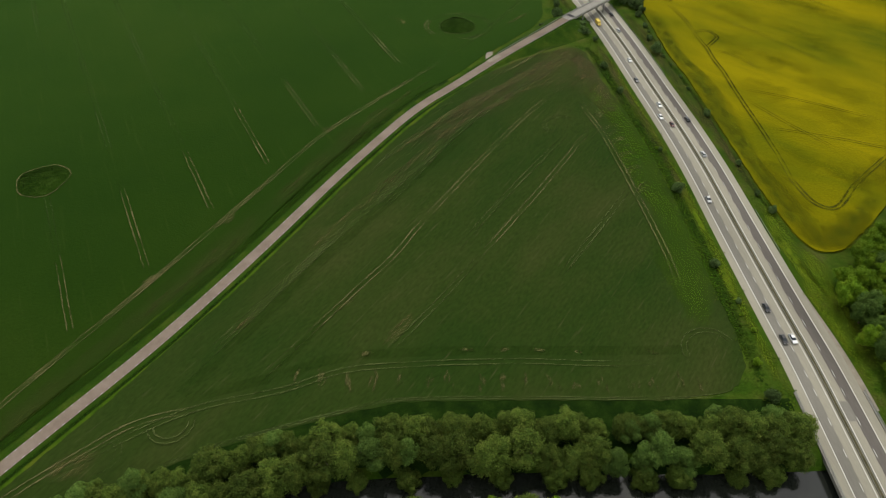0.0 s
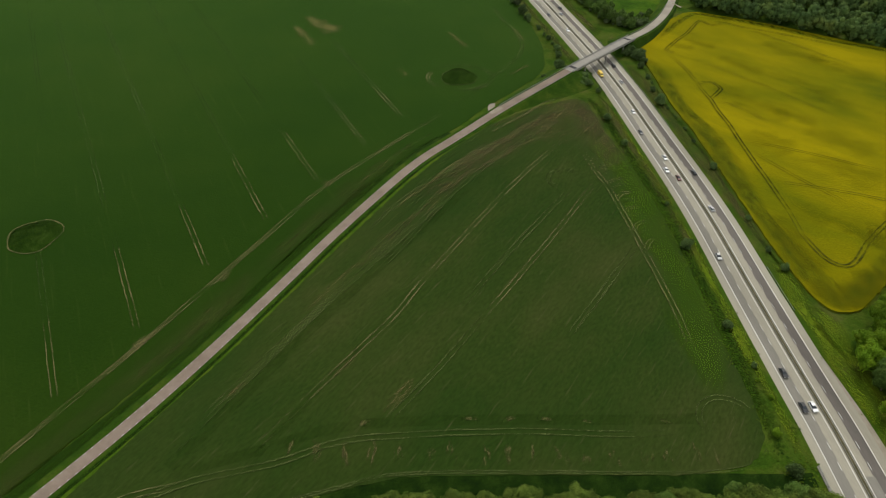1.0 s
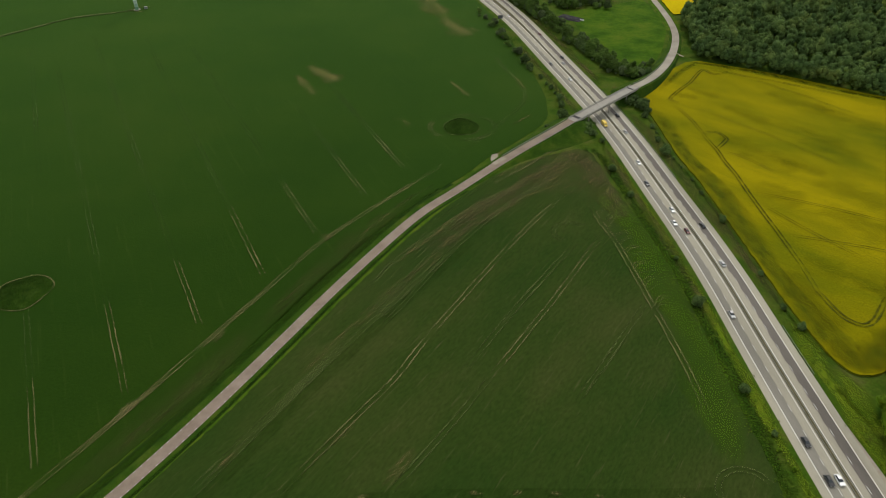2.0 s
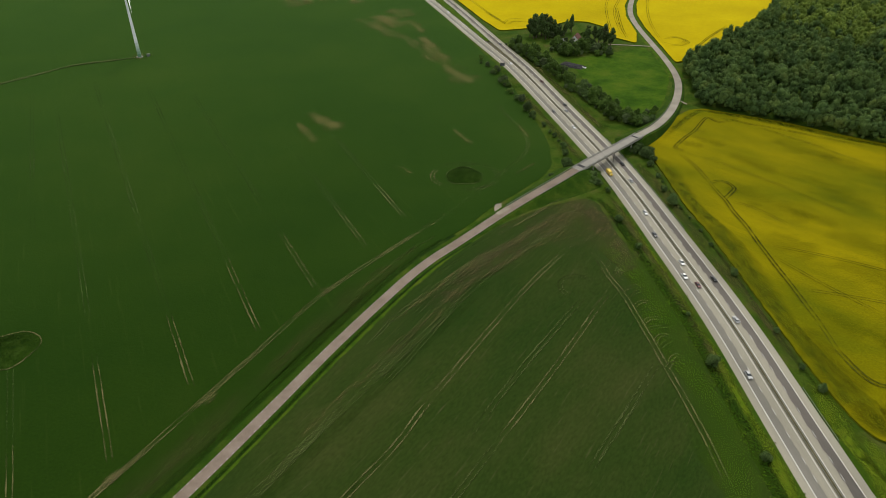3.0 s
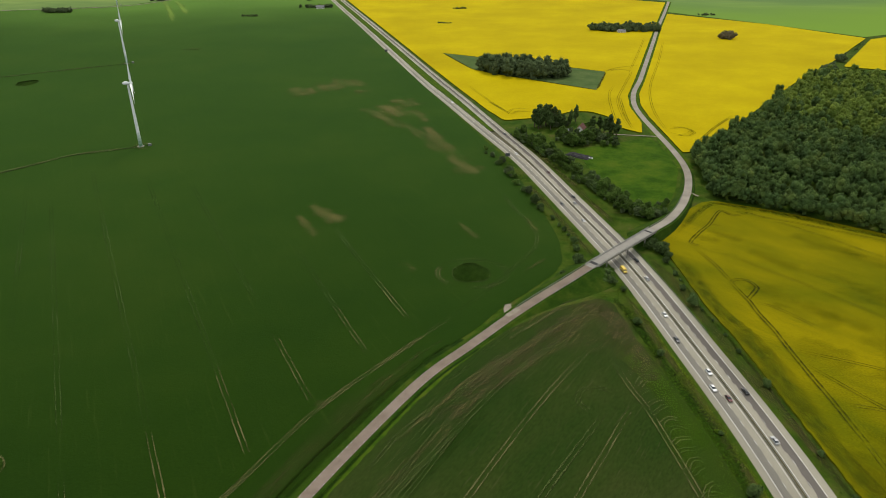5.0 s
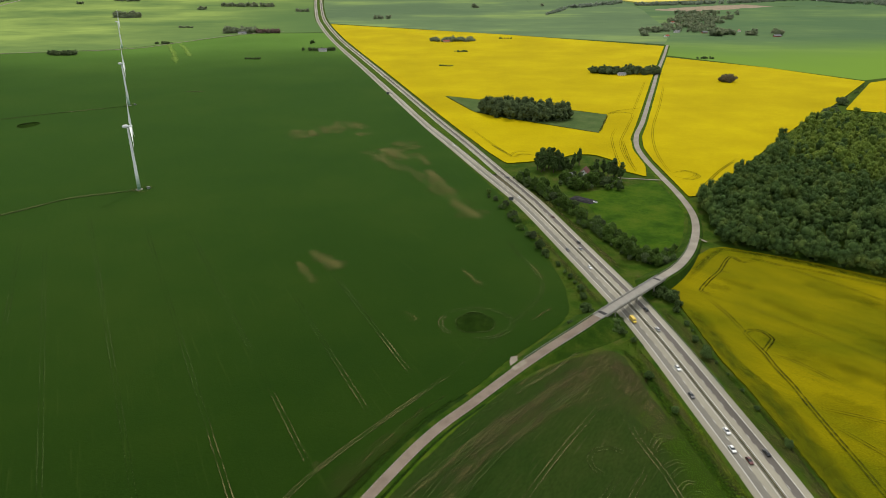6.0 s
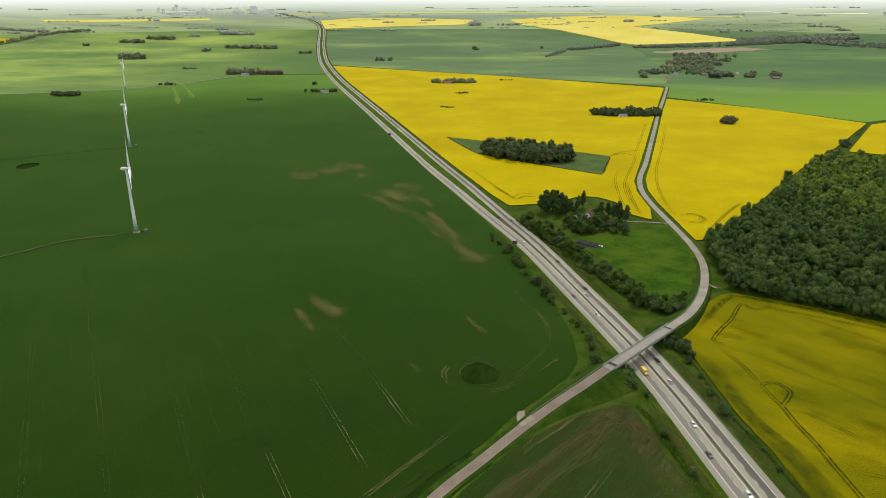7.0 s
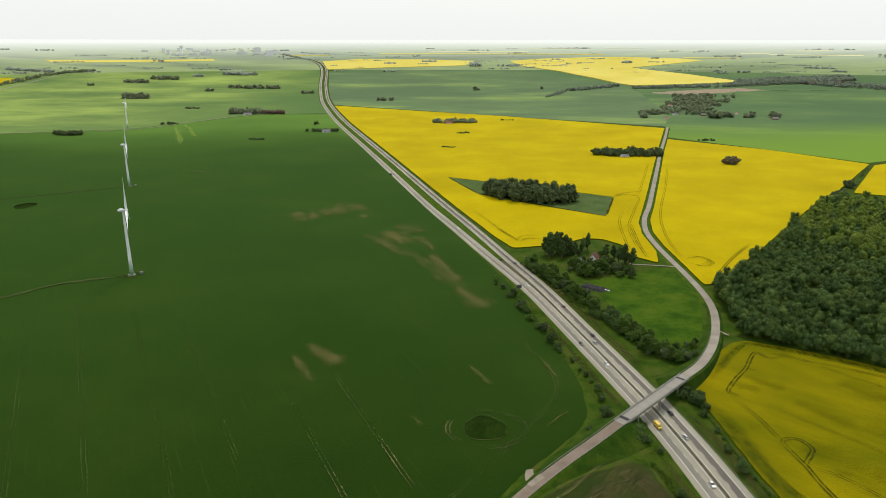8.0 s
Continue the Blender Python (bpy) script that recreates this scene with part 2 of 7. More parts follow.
WILLOW = surface("willow_leaves", [(0.046, 0.080, 0.012), (0.080, 0.120, 0.018), (0.138, 0.168, 0.030)], 0.4, rough=0.7, island=0.42, objectwise=0.34, leaf=0.34, gloss=0.06)
BRIGHT = surface("young_leaves", [(0.075, 0.150, 0.007), (0.120, 0.210, 0.010), (0.195, 0.265, 0.015)], 0.3, rough=0.7, island=0.32, objectwise=0.22, leaf=0.34, gloss=0.08)
DARKLEAF = surface("dark_leaves", [(0.048, 0.084, 0.023), (0.072, 0.116, 0.032), (0.102, 0.145, 0.044)], 0.35, rough=0.7, island=0.4, objectwise=0.25, leaf=0.30, gloss=0.08)
WOODLEAF = surface("wood_leaves", [(0.044, 0.082, 0.024), (0.064, 0.110, 0.030), (0.092, 0.142, 0.036), (0.14, 0.182, 0.042)], 0.06, rough=0.7, island=0.32, leaf=0.28, sharp=(0.3, 0.72), gloss=0.05, detail=3)
# trees of the far plain: haze is put into the leaf colour
FARLEAF = surface("hazy_far_leaves", [(0.175, 0.212, 0.135), (0.228, 0.265, 0.158), (0.29, 0.302, 0.18)], 0.05, rough=0.9, island=0.25, leaf=0.35, gloss=0.03)
COPPER = surface("copper_leaves", [(0.16, 0.105, 0.09), (0.21, 0.14, 0.115)], 0.2, rough=0.8, island=0.25, leaf=0.3)
WATER = surface("river_water", [(0.010, 0.012, 0.010), (0.016, 0.018, 0.013)], 0.1, rough=0.06, gloss=0.5, fine=(0.9, 0.1), bump=0.02)
WALL = surface("white_render", [(0.66, 0.65, 0.61), (0.76, 0.75, 0.71)], 0.4, fine=(2.0, 0.06), rough=0.9)
BRICK = surface("red_brick", [(0.25, 0.09, 0.06), (0.33, 0.13, 0.08)], 0.8, fine=(4.0, 0.2), rough=0.9)
TILE = surface("red_roof_tiles", [(0.22, 0.06, 0.035), (0.32, 0.10, 0.06)], 0.6, fine=(3.0, 0.2), rough=0.8)
SLATE = surface("grey_roof", [(0.13, 0.13, 0.14), (0.2, 0.2, 0.2)], 0.4, fine=(2.0, 0.2), rough=0.7)
GLASS = surface("window_glass", [(0.02, 0.025, 0.03), (0.03, 0.035, 0.04)], 1.0, rough=0.08, gloss=0.5)
SHEET = surface("dark_plastic_sheet", [(0.010, 0.010, 0.012), (0.045, 0.043, 0.045)], 0.7, rough=0.8, fine=(1.5, 0.5), bump=0.15, gloss=0.05)
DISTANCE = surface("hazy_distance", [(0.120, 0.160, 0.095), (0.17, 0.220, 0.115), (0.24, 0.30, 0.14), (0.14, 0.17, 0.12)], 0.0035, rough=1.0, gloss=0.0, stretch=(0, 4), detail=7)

DENSE = worn("denser_crop", [(0.010, 0.029, 0.002), (0.015, 0.034, 0.003)], 0.2, (0.12, 0.05, 0.95, 0.28), contrast=1.8)


def paint(name, c, rough=0.3):
    return surface(name, [tuple(v * 0.9 for v in c), c], 1.0, rough=rough, gloss=0.5)


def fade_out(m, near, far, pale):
    """Haze painted into the backdrop of distance: its colour grows paler towards the horizon."""
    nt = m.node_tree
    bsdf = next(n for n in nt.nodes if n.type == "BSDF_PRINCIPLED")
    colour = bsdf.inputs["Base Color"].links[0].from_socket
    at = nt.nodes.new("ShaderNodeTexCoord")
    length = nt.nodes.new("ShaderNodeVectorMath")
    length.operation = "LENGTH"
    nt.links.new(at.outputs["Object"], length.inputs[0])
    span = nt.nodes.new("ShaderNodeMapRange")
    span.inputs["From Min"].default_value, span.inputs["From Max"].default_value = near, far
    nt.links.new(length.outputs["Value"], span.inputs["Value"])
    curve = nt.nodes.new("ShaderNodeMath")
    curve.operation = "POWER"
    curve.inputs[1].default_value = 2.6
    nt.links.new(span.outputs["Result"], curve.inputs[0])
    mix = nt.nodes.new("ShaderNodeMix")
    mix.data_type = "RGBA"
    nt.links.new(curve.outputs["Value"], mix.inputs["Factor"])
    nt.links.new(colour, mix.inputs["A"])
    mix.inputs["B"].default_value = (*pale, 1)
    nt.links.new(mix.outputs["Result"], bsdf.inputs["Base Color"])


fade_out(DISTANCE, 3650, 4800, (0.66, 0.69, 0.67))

GREEN_RAPE = worn("unflowered_rape", [(0.056, 0.072, 0.002), (0.088, 0.094, 0.002)], 0.2, (0.10, 0.1, 1.0, 0.40), grain=(-42, 3.0), contrast=1.6, feather=True)

GREEN_TIP = worn("thinly_flowering_rape", [(0.070, 0.076, 0.002), (0.108, 0.100, 0.002)], 0.2, (0.16, 0.0, 0.9, 0.72), grain=(-42, 2.0), contrast=1.6, feather=True)
# barley colours include haze, with sun patches as the lightest tone
BARLEY = surface("hazy_sunlit_barley", [(0.078, 0.130, 0.062), (0.098, 0.154, 0.066), (0.155, 0.225, 0.072)], 0.0032, fine=(0.04, 0.12), rough=1.0, gloss=0.0, detail=4, stretch=(-8, 2), sharp=(0.42, 0.70))
# far rape, its base colour paled for haze
RAPE_PALE = surface("haze_pale_rape", [(0.50, 0.42, 0.08), (0.58, 0.50, 0.13)], 0.004, fine=(0.05, 0.1), rough=1.0, gloss=0.0)
# most distant trees, leaf colour lightened strongly for haze
HAZELEAF = surface("haze_pale_leaves", [(0.42, 0.46, 0.41), (0.50, 0.54, 0.47)], 0.02, rough=1.0, island=0.12, leaf=0.4, gloss=0.0)
TOWN = surface("town_walls", [(0.62, 0.64, 0.64), (0.72, 0.74, 0.73)], 0.02, rough=0.9)
# lighter wood leaves: sunlight on the far part is put into the colour
SUNLIT_WOOD = surface("sunlit_wood_leaves", [(0.106, 0.162, 0.029), (0.150, 0.211, 0.035), (0.210, 0.265, 0.044)], 0.085, rough=0.7, island=0.30, leaf=0.34, sharp=(0.3, 0.72), gloss=0.06, detail=2)
SOFT_DITCH = worn("overgrown_ditch", [(0.012, 0.032, 0.0025), (0.020, 0.046, 0.003)], 0.3, (0.5, -0.2, 0.55, 0.9))
FALLOW = surface("fallow_grass", [(0.040, 0.070, 0.020), (0.058, 0.092, 0.026), (0.080, 0.105, 0.034)], 0.05, fine=(0.6, 0.3), rough=0.95, gloss=0.03)
SCRUB = surface("hollow_scrub", [(0.012, 0.030, 0.003), (0.019, 0.044, 0.004), (0.032, 0.062, 0.008)], 0.25, fine=(1.5, 0.4), rough=0.9, island=0.20, gloss=0.03)
BROWN = worn("thin_brown_crop", [(0.060, 0.050, 0.023), (0.092, 0.072, 0.035)], 0.4, (0.30, 0.15, 1.0, 0.62), stretch=(50, 3), grain=(54, 2), contrast=2.0, feather=True)


def paint_cloud_light(m, near, far, tone, axis="Y", swing=900.0):
    """Puts sun or cloud shade into a crop's colour along one direction of the plain, in uneven drifts."""
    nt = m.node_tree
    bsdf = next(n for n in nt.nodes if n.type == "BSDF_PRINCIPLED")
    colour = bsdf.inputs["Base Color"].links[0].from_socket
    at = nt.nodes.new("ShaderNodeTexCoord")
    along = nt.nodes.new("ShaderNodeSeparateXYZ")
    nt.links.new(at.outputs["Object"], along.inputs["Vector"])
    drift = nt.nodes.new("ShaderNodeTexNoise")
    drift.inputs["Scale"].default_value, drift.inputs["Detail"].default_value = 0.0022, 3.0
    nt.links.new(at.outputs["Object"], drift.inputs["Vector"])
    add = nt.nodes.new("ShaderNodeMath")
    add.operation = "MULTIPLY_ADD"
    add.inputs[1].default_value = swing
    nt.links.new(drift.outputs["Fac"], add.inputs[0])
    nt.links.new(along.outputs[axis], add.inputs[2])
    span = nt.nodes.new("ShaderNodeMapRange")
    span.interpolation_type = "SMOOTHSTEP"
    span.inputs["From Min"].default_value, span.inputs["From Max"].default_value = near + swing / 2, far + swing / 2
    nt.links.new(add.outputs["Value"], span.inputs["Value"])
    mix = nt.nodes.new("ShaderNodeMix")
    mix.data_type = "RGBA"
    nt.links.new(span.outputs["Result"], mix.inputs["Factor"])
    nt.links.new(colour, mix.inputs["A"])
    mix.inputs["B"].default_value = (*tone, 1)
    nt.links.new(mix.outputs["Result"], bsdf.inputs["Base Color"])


# sunlit far wheat, shaded eastern grain and sunlit barley edge, all by colour
paint_cloud_light(WHEAT, 1200, 2250, (0.088, 0.160, 0.026))
paint_cloud_light(WHEAT_FAR, -1150, -420, (0.084, 0.142, 0.050), "X", 700.0)
paint_cloud_light(BARLEY, 1950, 1420, (0.132, 0.222, 0.036), "Y", 420.0)
LIGHT_CROP = worn("lighter_crop", [(0.16, 0.25, 0.045), (0.19, 0.28, 0.05)], 0.1, (0.03, -0.1, 1.1, 0.7))
# brighter headland wheat, with a patch of sunlight put into the colour
LIGHT_WHEAT = worn("sunlit_bright_wheat", [(0.036, 0.078, 0.004), (0.054, 0.096, 0.007)], 0.1, (0.05, 0.0, 0.95, 0.90), grain=(100, 2.0), contrast=1.5, feather=True)
OLIVE = worn("mottled_headland_crop", [(0.030, 0.046, 0.008), (0.056, 0.062, 0.018)], 0.2, (0.12, 0.15, 0.95, 0.54), grain=(56, 3), contrast=2.0, feather=True)
PALE_ROAD = surface("pale_asphalt", [(0.195, 0.172, 0.142), (0.235, 0.210, 0.175), (0.28, 0.255, 0.215)], 0.08, fine=(1.6, 0.14), rough=0.92, gloss=0.05)
GROVELEAF = surface("grove_leaves", [(0.070, 0.100, 0.044), (0.096, 0.132, 0.056), (0.128, 0.160, 0.066)], 0.12, rough=0.8, island=0.25, leaf=0.34, gloss=0.04)
TWIGS = surface("brownish_twigs", [(0.120, 0.100, 0.058), (0.165, 0.138, 0.078), (0.21, 0.175, 0.10)], 0.2, rough=0.8, island=0.25, leaf=0.3, gloss=0.03)
GREYLEAF = surface("grey_green_leaves", [(0.060, 0.092, 0.036), (0.090, 0.124, 0.050), (0.125, 0.155, 0.066)], 0.4, rough=0.75, island=0.35, objectwise=0.25, leaf=0.3, gloss=0.06)
# rape strips near the horizon, haze put into the colour
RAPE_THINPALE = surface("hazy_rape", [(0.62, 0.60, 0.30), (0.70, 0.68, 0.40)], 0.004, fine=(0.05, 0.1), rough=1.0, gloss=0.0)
# ridge trees: bluish haze is part of this leaf colour
RIDGELEAF = surface("hazy_ridge_leaves", [(0.215, 0.260, 0.205), (0.265, 0.310, 0.235), (0.325, 0.360, 0.255)], 0.03, rough=0.9, island=0.2, leaf=0.35, gloss=0.0)
TUFT = surface("verge_tufts", [(0.030, 0.060, 0.005), (0.050, 0.084, 0.006), (0.080, 0.100, 0.012)], 0.09, rough=0.9, island=0.35, leaf=0.3, gloss=0.03)
BANKGRASS = surface("bank_grass", [(0.012, 0.032, 0.003), (0.022, 0.048, 0.004), (0.042, 0.064, 0.007)], 0.10, fine=(1.1, 0.6), bump=0.35, rough=0.95, gloss=0.03)
DRYGRASS = worn("dry_verge_grass", [(0.040, 0.046, 0.011), (0.070, 0.062, 0.022)], 0.2, (0.14, 0.05, 0.8, 0.85), grain=(96, 3), contrast=1.8, feather=True)
THIN_DITCH = worn("thin_ditch", [(0.012, 0.032, 0.0025), (0.020, 0.046, 0.003)], 0.3, (0.4, 0.0, 0.9, 0.62), contrast=1.6)
GREEN_EDGE = worn("thin_rape_edge", [(0.046, 0.064, 0.003), (0.076, 0.086, 0.003)], 0.3, (0.22, -0.1, 0.75, 0.90), grain=(96, 2.0), contrast=1.8, feather=True)
# brighter verge grass; the eastern verge's sunlight is in this colour
SUNNY_GRASS = worn("bright_sunlit_verge", [(0.060, 0.106, 0.005), (0.110, 0.142, 0.009)], 0.2, (0.12, 0.0, 0.7, 0.95), grain=(96, 2.5), contrast=1.6, feather=True)


# ---- building helpers ----
def mesh(name, verts, faces, uv=None, smooth=False):
    me = bpy.data.meshes.new(name)
    me.from_pydata([tuple(map(float, v)) for v in verts], [], [tuple(map(int, f)) for f in faces])
    if uv is not None:
        layer = me.uv_layers.new(name="UVMap")
        idx = np.empty(len(me.loops), np.int32)
        me.loops.foreach_get("vertex_index", idx)
        layer.data.foreach_set("uv", np.asarray(uv, np.float32)[idx].ravel())
    if smooth:
        me.shade_smooth()
    me.update()
    return me


def quick(name, verts, faces):
    """A mesh from numpy arrays of points and triangles or quads."""
    me = bpy.data.meshes.new(name)
    n, k = faces.shape
    me.vertices.add(len(verts))
    me.vertices.foreach_set("co", np.asarray(verts, np.float32).ravel())
    me.loops.add(n * k)
    me.loops.foreach_set("vertex_index", np.asarray(faces, np.int32).ravel())
    me.polygons.add(n)
    me.polygons.foreach_set("loop_start", np.arange(0, n * k, k, dtype=np.int32))
    me.update(calc_edges=True)
    return me


def put(name, me, material, parent=None, label=""):
    """Links a mesh as one object, under a thing or part where one is given."""
    if material and not me.materials:
        me.materials.append(material)
    ob = new(name, me)
    ob.parent = parent
    return tagged(ob, label)


def part(name, bm, material, parent=None, label=""):
    me = bpy.data.meshes.new(name)
    bm.to_mesh(me)
    bm.free()
    return put(name, me, material, parent, label)


def box(bm, x0, x1, y0, y1, z0, z1, m=None, bevel=0.0):
    got = bmesh.ops.create_cube(bm, size=1.0, matrix=Matrix.Translation(((x0 + x1) / 2, (y0 + y1) / 2, (z0 + z1) / 2)) @ Matrix.Diagonal((x1 - x0, y1 - y0, z1 - z0, 1)))
    if bevel:
        edges = list({e for v in got["verts"] for e in v.link_edges})
        got = bmesh.ops.bevel(bm, geom=edges, offset=bevel, segments=2, affect="EDGES")
    if m:
        bmesh.ops.transform(bm, matrix=m, verts=got["verts"])


def tube(bm, a, b, r0, r1, sides=8):
    a, b = Vector(a), Vector(b)
    m = Matrix.Translation((a + b) / 2) @ (b - a).to_track_quat("Z", "Y").to_matrix().to_4x4()
    bmesh.ops.create_cone(bm, cap_ends=True, segments=sides, radius1=r0, radius2=r1, depth=(b - a).length, matrix=m)


def base(name, x, y, z=0.0, turn=0.0):
    ob = new(name)
    ob.matrix_world = pose(x, y, z, 0, 0, turn)
    return ob


def smooth_line(points, step):
    """A Catmull-Rom line through the points, cut at even steps; points of 2 or 3 numbers."""
    p = np.array(points, float)
    p = np.vstack([2 * p[0] - p[1], p, 2 * p[-1] - p[-2]])
    fine = []
    for i in range(1, len(p) - 2):
        u = np.linspace(0, 1, 24, endpoint=False)[:, None]
        a, b, c, d = p[i - 1:i + 3]
        fine.append(0.5 * (2 * b + (c - a) * u + (2 * a - 5 * b + 4 * c - d) * u**2 + (3 * b - a - 3 * c + d) * u**3))
    fine = np.vstack(fine + [p[-2:-1]])
    s = np.r_[0, np.cumsum(np.hypot(*np.diff(fine[:, :2], axis=0).T))]
    at = np.linspace(0, s[-1], max(2, int(round(s[-1] / step)) + 1))
    return np.stack([np.interp(at, s, fine[:, k]) for k in range(p.shape[1])], 1), at


def sideways(line):
    """For each point of a line, the level way to its right."""
    d = np.gradient(line[:, :2], axis=0)
    d /= np.linalg.norm(d, axis=1)[:, None]
    return np.stack([d[:, 1], -d[:, 0]], 1)


EYE_X, EYE_Y, LEVEL, CROWN = -9.0, 88.0, 2400.0, 202.0


def far_rise(x, y):
    """The plain is level for 2.4 km, then bent up to fit the camera's horizon."""
    r = np.hypot(np.asarray(x, float) - EYE_X, np.asarray(y, float) - EYE_Y)
    return CROWN * (np.maximum(r - LEVEL, 0) / LEVEL) ** 2


RIVER = np.array([(-420, -50), (-260, 0), (-150, 44), (-100, 65), (-45, 79), (20, 84), (90, 84), (140, 87), (190, 98), (260, 113), (420, 130)], float)
RIVER_LINE, _ = smooth_line(RIVER, 6)
POTS = [(9.0, 412.5, 11.5, 12.0, 1.6), (-195.5, 243.6, 11.8, 12.4, 1.2), (-554.0, 920.0, 12.0, 16.0, 1.5)]


def river_gap(x, y):
    x, y = np.asarray(x, float), np.asarray(y, float)
    best = np.full(x.shape, 1e9)
    for q in RIVER_LINE:
        best = np.minimum(best, np.hypot(x - q[0], y - q[1]))
    return best


def height(x, y):
    """The lie of the land: river channel, kettle holes, the far bend to the camera's horizon."""
    z = far_rise(x, y)
    x, y = np.asarray(x, float), np.asarray(y, float)
    if np.ndim(x) == 0:
        near = abs(x) < 500 and -150 < y < 250
        g = river_gap(x.reshape(1), y.reshape(1))[0] if near else 1e9
    else:
        g = np.full(x.shape, 1e9)
        near = (np.abs(x) < 500) & (y > -150) & (y < 250)
        g[near] = river_gap(x[near], y[near])
    u = np.clip((g - 5.5) / 7.0, 0, 1)
    z = z - 5.0 * (1 - u * u * (3 - 2 * u))
    for px, py, a, b, deep in POTS:
        v = np.clip(1.0 - np.hypot((x - px) / a, (y - py) / b), 0, 1)
        z = z - deep * v * v * (3 - 2 * v)
    return z


def strip(name, line, left, right, z, material, parent=None, label="", lift=0.0, thick=0.0, cut=None):
    """A band along a line between two offsets (numbers or arrays), with skirts when thick."""
    n = len(line)
    w = sideways(line)
    left, right = np.broadcast_to(left, n), np.broadcast_to(right, n)
    zz = np.broadcast_to(z, n) + lift
    a = np.c_[line[:, :2] + w * left[:, None], zz]
    b = np.c_[line[:, :2] + w * right[:, None], zz]
    verts, faces = np.vstack([a, b]), [(i, n + i, n + i + 1, i + 1) for i in range(n - 1) if cut is None or cut[i]]
    if thick:
        low = verts - (0, 0, thick)
        verts = np.vstack([verts, low])
        faces += [(i, i + 1, 2 * n + i + 1, 2 * n + i) for i in range(n - 1)] + [(n + i + 1, n + i, 3 * n + i, 3 * n + i + 1) for i in range(n - 1)]
        faces += [(0, 2 * n, 3 * n, n), (n - 1, 2 * n - 1, 4 * n - 1, 3 * n - 1)]
    along = np.r_[np.linspace(0, 1, n), np.linspace(0, 1, n)]
    fade = np.minimum(1, np.minimum(along, 1 - along) * 8) * 0.3 - 0.3
    uv = np.c_[along, fade]
    if thick:
        uv = np.vstack([uv, uv])
    return put(name, mesh(name, verts, faces, uv), material, parent, label)


def rounded(points, r):
    """A field's outline with its corners rounded off."""
    p = [Vector(q) for q in points]
    out = []
    for i, b in enumerate(p):
        a, c = p[i - 1], p[(i + 1) % len(p)]
        ra = min(r, (a - b).length * 0.45)
        rc = min(r, (c - b).length * 0.45)
        q, s = b + (a - b).normalized() * ra, b + (c - b).normalized() * rc
        for k in range(5):
            u = k / 4
            out.append((1 - u) ** 2 * q + 2 * u * (1 - u) * b + u * u * s)
    return out


def field(name, points, tall, material, label, category, side=None, r=6.0, hem=0.28, cell=None):
    """A standing crop: a sheet of its height with sloping, uneven edges; cut into cells where the land bends."""
    pts = rounded(points, r)
    dense = []
    step = 2.5 if cell is None else cell / 3
    for i, a in enumerate(pts):
        b = pts[(i + 1) % len(pts)]
        k = max(1, int((b - a).length / step))
        dense += [a + (b - a) * (j / k) for j in range(k)]
    rng = np.random.default_rng(len(dense))
    bm = bmesh.new()
    top = []
    for q in dense:
        w = rng.uniform(-hem, hem, 2) if cell is None else (0, 0)
        x, y = q.x + w[0], q.y + w[1]
        top.append(bm.verts.new((x, y, tall)))
    face = bm.faces.new(top)
    if face.normal.z == 0:
        face.normal_update()
    if face.normal.z < 0:
        face.normal_flip()
    bm.normal_update()
    if cell is not None:
        xs, ys = [q.x for q in dense], [q.y for q in dense]
        for axis, lo, hi in ((0, min(xs), max(xs)), (1, min(ys), max(ys))):
            for c in np.arange(math.floor(lo / cell) * cell, hi, cell):
                no = [0, 0, 0]
                no[axis] = 1
                co = [0, 0, 0]
                co[axis] = c
                bmesh.ops.bisect_plane(bm, geom=bm.verts[:] + bm.edges[:] + bm.faces[:], plane_co=co, plane_no=no)
        for v in bm.verts:
            v.co.z += float(height(v.co.x, v.co.y))
    bmesh.ops.triangulate(bm, faces=bm.faces[:])
    rim = [e for e in bm.edges if e.is_boundary]
    got = bmesh.ops.extrude_edge_only(bm, edges=rim)
    for v in got["geom"]:
        if isinstance(v, bmesh.types.BMVert):
            v.co.z -= tall + 0.3
    me = bpy.data.meshes.new(name)
    me.materials.append(material)
    me.materials.append(side or material)
    for f in bm.faces:
        f.material_index = 0 if abs(f.normal.z) > 0.5 else 1
    bm.normal_update()
    for f in bm.faces:
        f.material_index = 0 if abs(f.normal.z) > 0.4 else 1
    bm.to_mesh(me)
    bm.free()
    return tagged(new(name, me), label, category, kind="structure")


def smear(name, points, half, z, material, parent=None, label=""):
    """A soft-edged worn band along a line."""
    line, _ = smooth_line(points, 3.0)
    n, w = len(line), sideways(line)
    rng = np.random.default_rng(n)
    along = np.linspace(0, 1, n)
    end = np.minimum(1, np.minimum(along, 1 - along) * 5)
    if np.ndim(half):                      # two widths: it tapers from the first to the second
        half = half[0] + (half[1] - half[0]) * along
    verts, uv = [], []
    for k, u in enumerate(np.linspace(-1, 1, 9)):
        wob = 1.35 * half * (0.75 + 0.25 * np.sin(along * 17 + k)) + rng.uniform(-0.1, 0.1, n) * half
        verts.append(np.c_[line[:, :2] + w * (u * wob)[:, None], np.full(n, z)])
        uv.append(np.c_[along, 0.30 - 0.95 * u * u - 0.9 * (1 - end) ** 2])
    faces = [(k * n + i, (k + 1) * n + i, (k + 1) * n + i + 1, k * n + i + 1) for k in range(8) for i in range(n - 1)]
    return put(name, mesh(name, np.vstack(verts), faces, np.vstack(uv)), material, parent, label)


# ---- the ground ----
def axis_cuts(parts):
    out = []
    for lo, hi, step in parts:
        out += list(np.arange(lo, hi, step))
    return np.array(out + [parts[-1][1]])


